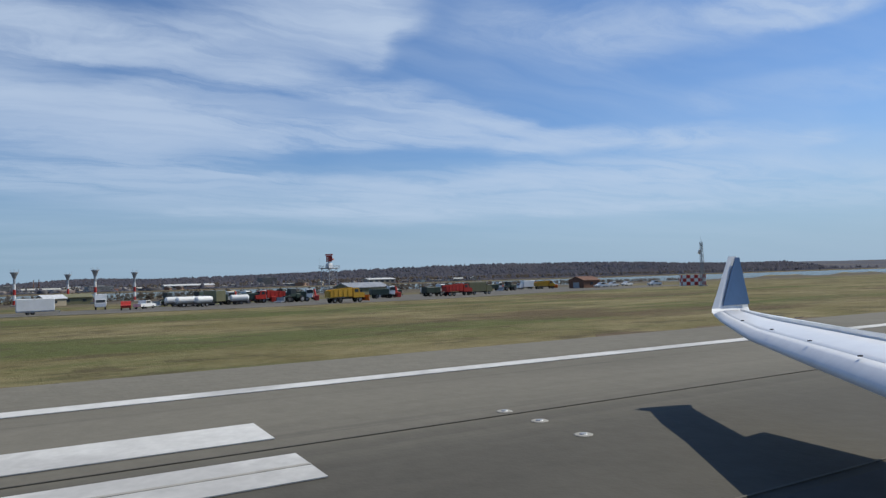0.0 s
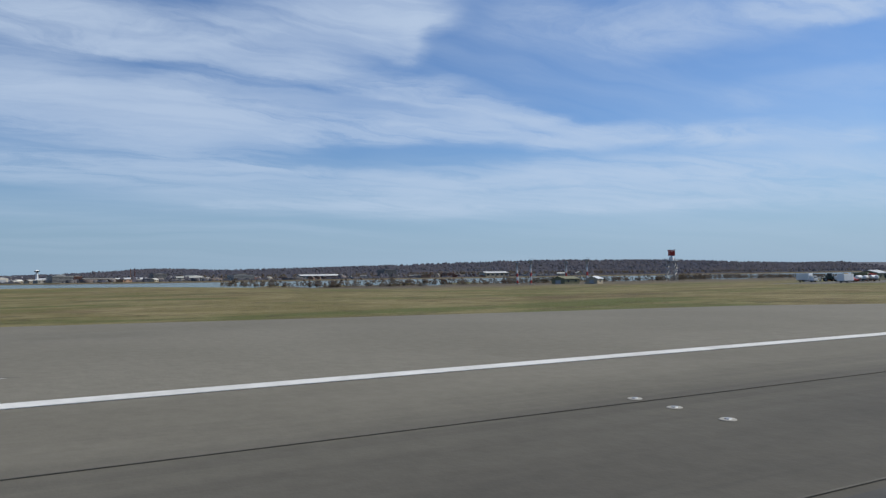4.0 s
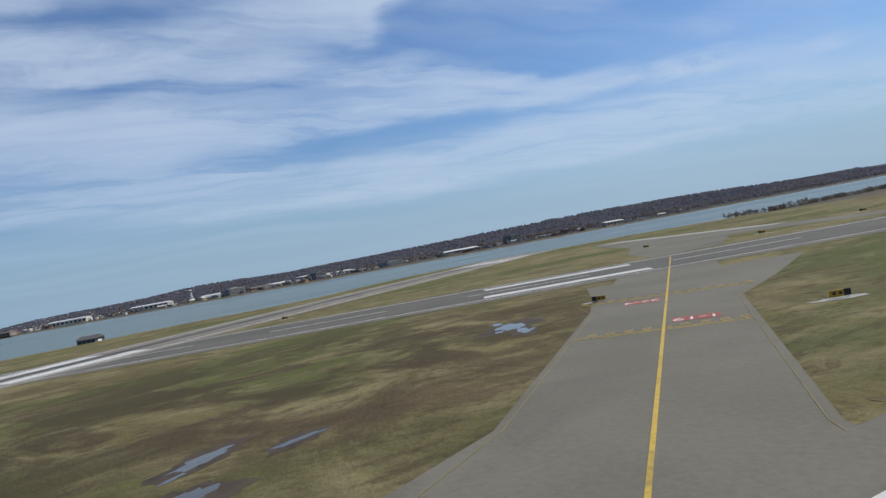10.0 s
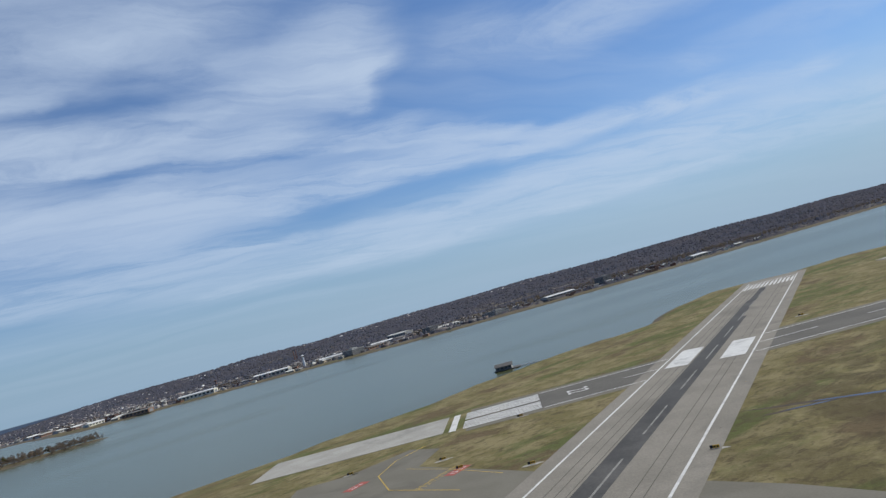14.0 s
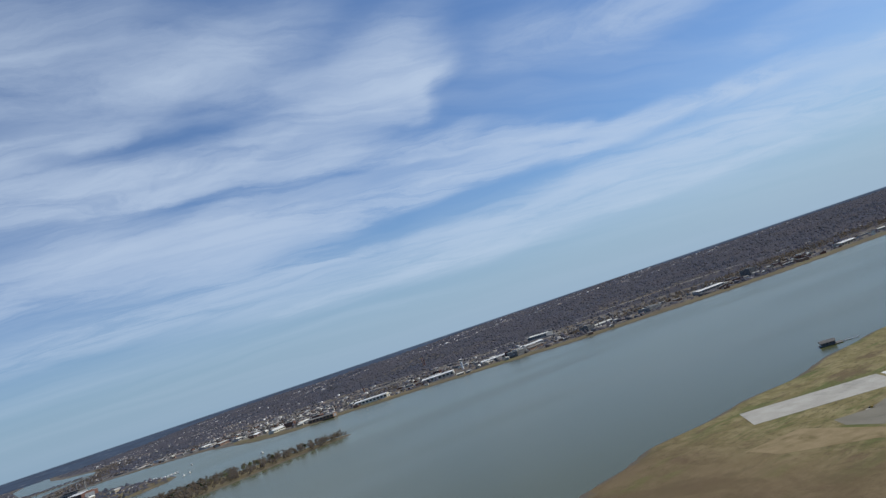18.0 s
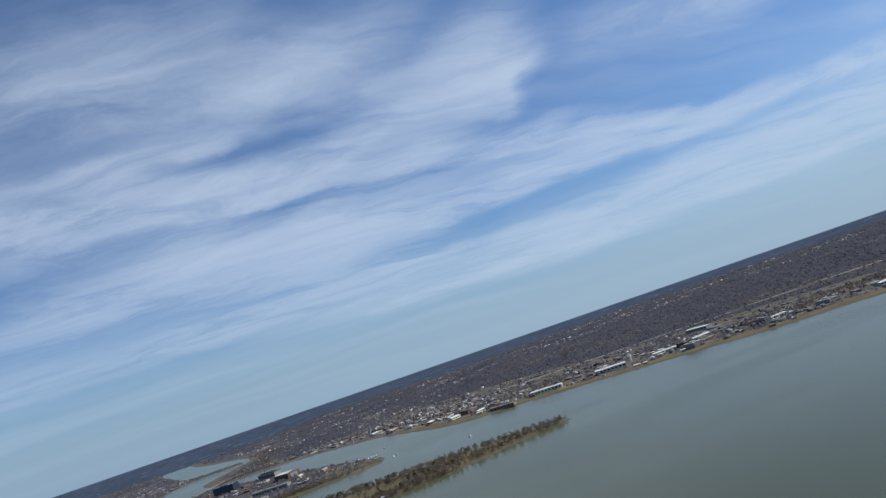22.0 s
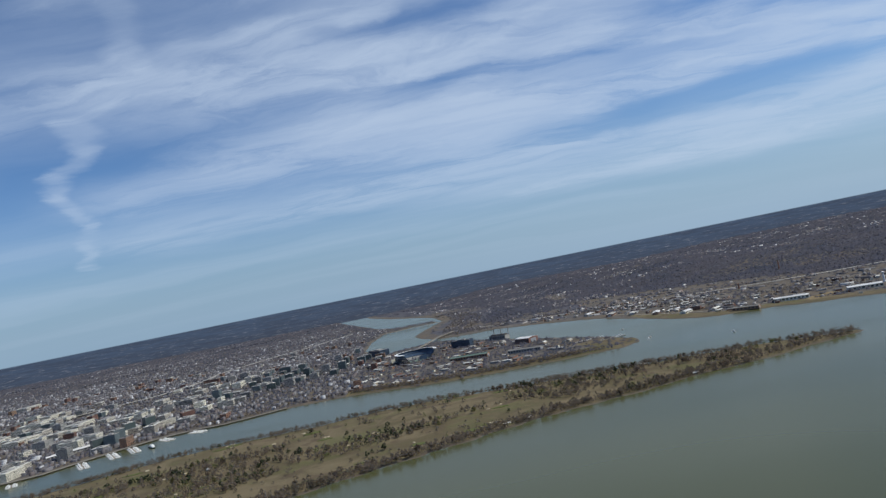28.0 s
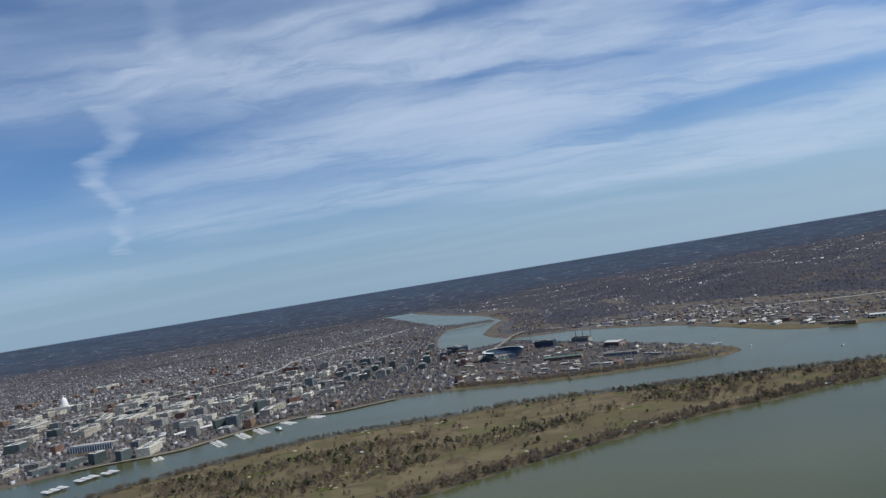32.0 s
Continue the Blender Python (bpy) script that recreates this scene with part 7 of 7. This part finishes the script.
slab("parade_field", [(2062, 690), (2095, 610), (2150, 545), (2185, 545), (2150, 660), (2095, 720)], 0.6, TAN_TURF, "dry tan field between the hangars")

# ---- marina, quays and boats ----
HULL = material("white_boat_hull", [(0.78, 0.78, 0.77), (0.84, 0.84, 0.83)], 0.3, scale=0.5, scale2=4, fine=0.1)
TIMBER = material("grey_dock_timber", [(0.24, 0.21, 0.17), (0.31, 0.27, 0.22)], 0.9, scale=0.5, scale2=4)


def motor_boat(name, label, group=""):
    t = thing(name, label, "boat", group)
    part("hull", Form().prism([(-6, -1.9), (3, -1.9), (5.2, -1.0), (6.5, 0), (5.2, 1.0), (3, 1.9), (-6, 1.9)], -0.4, 1.5), HULL, t)
    cabin = part("cabin", Form().box(-3.6, -1.5, 1.5, 2.0, 1.5, 3.3, 0.25, taper=0.9), WHITE, t)
    part("window_band", Form().box(-3.3, -1.53, 2.2, 1.95, 1.53, 2.75), GLASS, cabin)
    part("flybridge", Form().box(-2.8, -1.2, 3.3, 0.2, 1.2, 4.1, 0.15), HULL, t)
    part("swim_platform", Form().box(-7.2, -1.6, 0.2, -6, 1.6, 0.45), TIMBER, t)
    return t


boat = motor_boat("motor_boat", "white motor cruiser moored at a floating dock", "moored boats")
boats_at = []


def dock(x, y, turn, length, fingers, label="grey timber floating dock with finger piers"):
    t = thing("floating_dock", label, "dock", "marina docks")
    part("spine", Form().box(0, -1.2, -0.3, length, 1.2, 0.5, 0.05), TIMBER, t)
    step = length / (fingers + 0.5)
    for k in range(fingers):
        for s in (-1, 1):
            part("finger", Form().box(step * (k + 0.5) - 0.5, 1.2 * s if s > 0 else -14, -0.3, step * (k + 0.5) + 0.5, 14 if s > 0 else -1.2, 0.45), TIMBER, t)
            part("pile", Form().rod((step * (k + 0.5), 14.2 * s, -6), (step * (k + 0.5), 14.2 * s, 2.6), 0.25, sides=7), TIMBER, t)
    m = pose(x, y, -3.0, 0, 0, turn)
    t.matrix_basis = m
    for k in range(fingers):
        for s in (-1, 1):
            boats_at.append(m @ pose(step * (k + 1.0), 8.2 * s, -0.1, 0, 0, 90 * s))
    return t


for x, y, turn, length, n in ((1770, 3052, 213, 125, 10), (1838, 2998, 213, 125, 10), (1872, 2950, 212, 125, 10), (1930, 2880, 222, 90, 6), (1950, 2795, 235, 80, 6),
                              (1650, 3180, 213, 60, 5), (2180, 1500, -60, 130, 12), (2120, 1420, -60, 110, 10)):
    dock(x, y, turn, length, n)
boat.matrix_basis = boats_at[0]
for m in boats_at[1:]:
    copy_thing(boat, m)
for x, y, a in ((1991, 1287, 20), (1752, 1110, 30), (1956, 1301, 160), (1600, 1900, 70), (2320, 1290, 200)):
    copy_thing(boat, pose(x, y, -3.1, 0, 0, a))


def ferry(label):
    t = thing("excursion_boat", label, "boat")
    part("hull", Form().prism([(-22, -5), (14, -5), (22, -2), (25, 0), (22, 2), (14, 5), (-22, 5)], -0.6, 2.4), GREEN_DARK, t)
    for k in range(2):
        d = part("deck_house", Form().box(-19 + k * 3, -4.4 + 0.4 * k, 2.4 + 3 * k, 13 - k * 4, 4.4 - 0.4 * k, 5.4 + 3 * k, 0.1), WHITE, t)
        part("window_band", Form().box(-18 + k * 3, -4.45 + 0.4 * k, 3.6 + 3 * k, 12 - k * 4, 4.45 - 0.4 * k, 4.7 + 3 * k), GLASS, d)
    part("wheelhouse", Form().box(3, -2, 8.4, 8, 2, 10.8, 0.15), WHITE, t)
    return t


ferry("dark green excursion boat moored at the quay").matrix_basis = pose(1795, 2850, -3.0, 0, 0, 222)
slab("quay", [(2028, 2500), (1983, 2600), (1948, 2690), (1958, 2773), (1932, 2877), (1861, 2968), (1785, 3043), (1690, 3121), (1660, 3238), (1647, 3328), (1618, 3422), (1630, 3428), (1662, 3332), (1676, 3242), (1704, 3131), (1799, 3054), (1875, 2979), (1948, 2884), (1972, 2773), (1962, 2692), (1997, 2602), (2042, 2502)], 0.5, ASPHALT_PALE, "grey concrete quay along the channel")


def boat_shed(x, y, turn, label):
    """Covered slips: a long white roof on piles over the water."""
    t = thing("boat_shed", label, "boat shed", "covered boat slips")
    for a in range(-3, 4):
        for b in (-6.5, 6.5):
            part("pile", Form().rod((a * 6.5, b, -5), (a * 6.5, b, 5.2), 0.25, sides=6), TIMBER, t)
    part("deck", Form().box(-21, -1, 0.1, 21, 1, 0.5), TIMBER, t)
    part("roof", Form().prism([(-8, 5), (8, 5), (8, 5.4), (0, 7.2), (-8, 5.4)], -22, 22, axis="x"), ROOF_WHITE, t)
    t.matrix_basis = pose(x, y, -3.0, 0, 0, turn)
    return t


for x, y in ((1388, 3345), (1404, 3334), (1420, 3323), (1470, 3307), (1486, 3296), (1502, 3285), (1512, 3255), (1528, 3244)):
    boat_shed(x, y, 56, "white-roofed covered boat slips on piles in the channel")


def pavilion(x, y, turn, label):
    t = thing("shelter", label, "shelter", "white park shelters")
    for a in (-6, 6):
        for b in (-3, 3):
            part("post", Form().rod((a, b, 0), (a, b, 3), 0.15, sides=6), TIMBER, t)
    part("roof", Form().prism([(-4.2, 3), (4.2, 3), (0, 5)], -7.5, 7.5, axis="x"), ROOF_WHITE, t)
    return on_land(t, x, y, turn)


for x, y, turn in ((1150, 1835, 110), (1165, 1790, 110), (1272, 1400, 100), (1290, 2500, 20), (1500, 1450, 60)):
    pavilion(x, y, turn, "open park shelter with a white roof")
# golf greens, bunkers and paths of the island
GREEN = material("mown_green", [(0.090, 0.108, 0.036), (0.112, 0.126, 0.046)], 0.95, scale=0.1, scale2=1.5, spec=0.1)
SAND = material("bunker_sand", [(0.46, 0.40, 0.28), (0.52, 0.46, 0.33)], 0.95, scale=0.2, scale2=2)
rng = np.random.default_rng(77)
made = 0
while made < 26:
    x, y = rng.uniform(1000, 1650), rng.uniform(1350, 3100)
    if shore_gap(ISLAND, np.array([x]), np.array([y]))[0] < 45:
        continue
    z = float(land_height(np.array([x]), np.array([y]))[0][0])
    r = rng.uniform(10, 26)
    tagged(new("putting_green", Form().prism(blob(x, y, r, r * rng.uniform(0.3, 0.6), 1.7, made), z - 0.8, z + 1.1).done("putting_green", GREEN)), "mown green of the golf course", "golf green", kind="structure")
    for k in range(2):
        a = rng.uniform(0, 6.28)
        tagged(new("bunker", Form().prism(blob(x + 1.3 * r * math.cos(a), y + 1.3 * r * math.sin(a), 5, 2.6, a, made + 9 * k), z - 0.8, z + 1.15).done("bunker", SAND)), "pale sand bunker beside the green", "bunker", kind="structure")
    made += 1

# ---- the aircraft's wing, as it stands where the walk begins ----
WING_WHITE = material("white_aircraft_paint", [(0.74, 0.75, 0.77), (0.79, 0.80, 0.81)], 0.3, scale=0.4, scale2=3, fine=0.08)
WING_GREY = material("bare_grey_slat", [(0.60, 0.61, 0.64), (0.66, 0.67, 0.69)], 0.38, 0.1, scale=0.5, scale2=4, fine=0.1)
WING_BLUE = material("deep_blue_paint", [(0.075, 0.135, 0.25), (0.09, 0.155, 0.28)], 0.3, scale=0.6, scale2=4, fine=0.15)


def aerofoil(n=9, thick=0.11):
    """Upper surface from nose to tail, then back underneath: u along the chord, v up."""
    us = [0.5 - 0.5 * math.cos(math.pi * k / (n - 1)) for k in range(n)]
    t = [thick * 5 * (0.2969 * math.sqrt(u) - 0.126 * u - 0.3516 * u * u + 0.2843 * u ** 3 - 0.1036 * u ** 4) for u in us]
    return [(u, v) for u, v in zip(us, t)] + [(u, -0.3 * v) for u, v in list(zip(us, t))[-2:0:-1]]


def loft(stations, ring, u0=0.0, u1=1.0, thick=1.0):
    """stations: nose point and tail point; the part of the ring between u0 and u1 is kept."""
    ring = [(min(max(u, u0), u1), v) for u, v in ring]
    verts, faces, n = [], [], len(ring)
    for nose, tail in stations:
        nose, tail = Vector(nose), Vector(tail)
        chord = (tail - nose).length
        for u, v in ring:
            verts.append(nose.lerp(tail, u) + Vector((0, 0, v * chord * thick)))
    for k in range(len(stations) - 1):
        for i in range(n):
            j = (i + 1) % n
            faces.append((k * n + i, k * n + j, k * n + n + j, k * n + n + i))
    faces += [tuple(range(n))[::-1], tuple(range(len(verts) - n, len(verts)))]
    return verts, faces


def wing():
    t = thing("aircraft_wing", "white airliner wing with an upturned blue winglet", "aircraft wing")
    st = [((3.5, -7.06, 1.62), (5.8, -10.99, 2.22)), ((5.75, -8.68, 1.81), (7.5, -11.98, 2.27)), ((7.46, -9.91, 1.90), (8.8, -12.74, 2.31)),
          ((9.95, -11.71, 2.04), (10.6, -13.80, 2.36)), ((11.5, -12.85, 2.26), (11.6, -14.40, 2.39)), ((12.2, -13.45, 2.37), (12.3, -14.85, 2.42))]
    ring = aerofoil()
    for name, u0, u1, mat, label, grow in (("wing_skin", 0.22, 0.74, WING_WHITE, "white painted upper skin", 1.0), ("leading_edge_slat", 0.0, 0.225, WING_GREY, "grey metal leading edge", 1.02)):
        v, f = loft(st, ring, u0, u1, grow)
        part(name, mesh_from(name, v, f, mat, smooth=True), None, t, label)
    v, f = loft(st[:3], ring, 0.742, 1.0, 1.0)
    part("flap", mesh_from("flap", v, f, WING_WHITE), None, t)
    flap = [((3.6, -8.3, 1.7), (4.6, -12.2, 1.15)), ((6.4, -10.1, 1.95), (7.0, -12.75, 1.42)), ((9.6, -12.2, 2.15), (9.8, -13.45, 1.80))]
    v, f = loft(flap, aerofoil(7, 0.09))
    part("lowered_flap", mesh_from("lowered_flap", v, f, WING_WHITE, smooth=True), None, t, "slotted flap let down behind the wing")
    v, f = loft(st[2:], ring, 0.742, 1.0, 1.0)
    part("aileron", mesh_from("aileron", v, f, WING_WHITE), None, t)
    up = [((12.2, -13.47, 2.38), (12.3, -14.87, 2.42)), ((12.42, -13.66, 2.42), (12.42, -15.02, 2.44)), ((12.55, -13.82, 2.50), (12.55, -15.16, 2.48)), ((12.72, -14.72, 3.78), (12.72, -15.03, 3.78))]
    verts, faces = [], []
    for nose, tail in up:
        nose, tail = Vector(nose), Vector(tail)
        c = (tail - nose).length
        for u, v in ((0, 0), (0.12, 0.035), (0.45, 0.045), (1, 0.004), (1, -0.004), (0.45, -0.045), (0.12, -0.035)):
            verts.append(nose.lerp(tail, u) + Vector((-v * c, 0, 0)))
    n = 7
    for k in range(len(up) - 1):
        for i in range(n):
            j = (i + 1) % n
            faces.append((k * n + i, k * n + j, k * n + n + j, k * n + n + i))
    faces += [tuple(range(n))[::-1], tuple(range(len(verts) - n, len(verts)))]
    let = part("winglet", mesh_from("winglet", verts, faces, WING_WHITE), None, t, "white upturned winglet")
    for side, off in ((1, -0.075), (-1, 0.075)):
        pts = [(-14.13, 2.56), (-15.12, 2.56), (-15.02, 3.75), (-14.86, 3.75)]
        ob = Form()
        ob.prism(pts, 12.54 + off - 0.006, 12.54 + off + 0.006, axis="x")
        me = ob.done("winglet_panel", WING_BLUE)
        for v in me.vertices:
            v.co.x += 0.135 * (v.co.z - 2.5)
        part("winglet_panel", me, None, let, "blue painted panel")
    for k in range(5):
        at = Vector((5.3, -8.8, 2.09)).lerp(Vector((11.3, -12.9, 2.38)), k / 4.5)
        part("fastener", Form().box(at.x - 0.02, at.y - 0.03, at.z, at.x + 0.02, at.y + 0.03, at.z + 0.02), BLACK, t)
    for x in (10.2, 11.0, 11.8):
        part("static_wick", Form().rod((x, -13.8 - 0.62 * (x - 10.6), 2.37), (x, -14.1 - 0.62 * (x - 10.6), 2.37), 0.012, 0.006, 5), BLACK, t)
    return t


wing()

# ---- everything stands at half size ----
for ob in list(scene.objects):
    if ob.parent is None and ob.type not in ("CAMERA", "LIGHT"):
        ob.matrix_basis = Matrix.Scale(HALF, 4) @ ob.matrix_basis
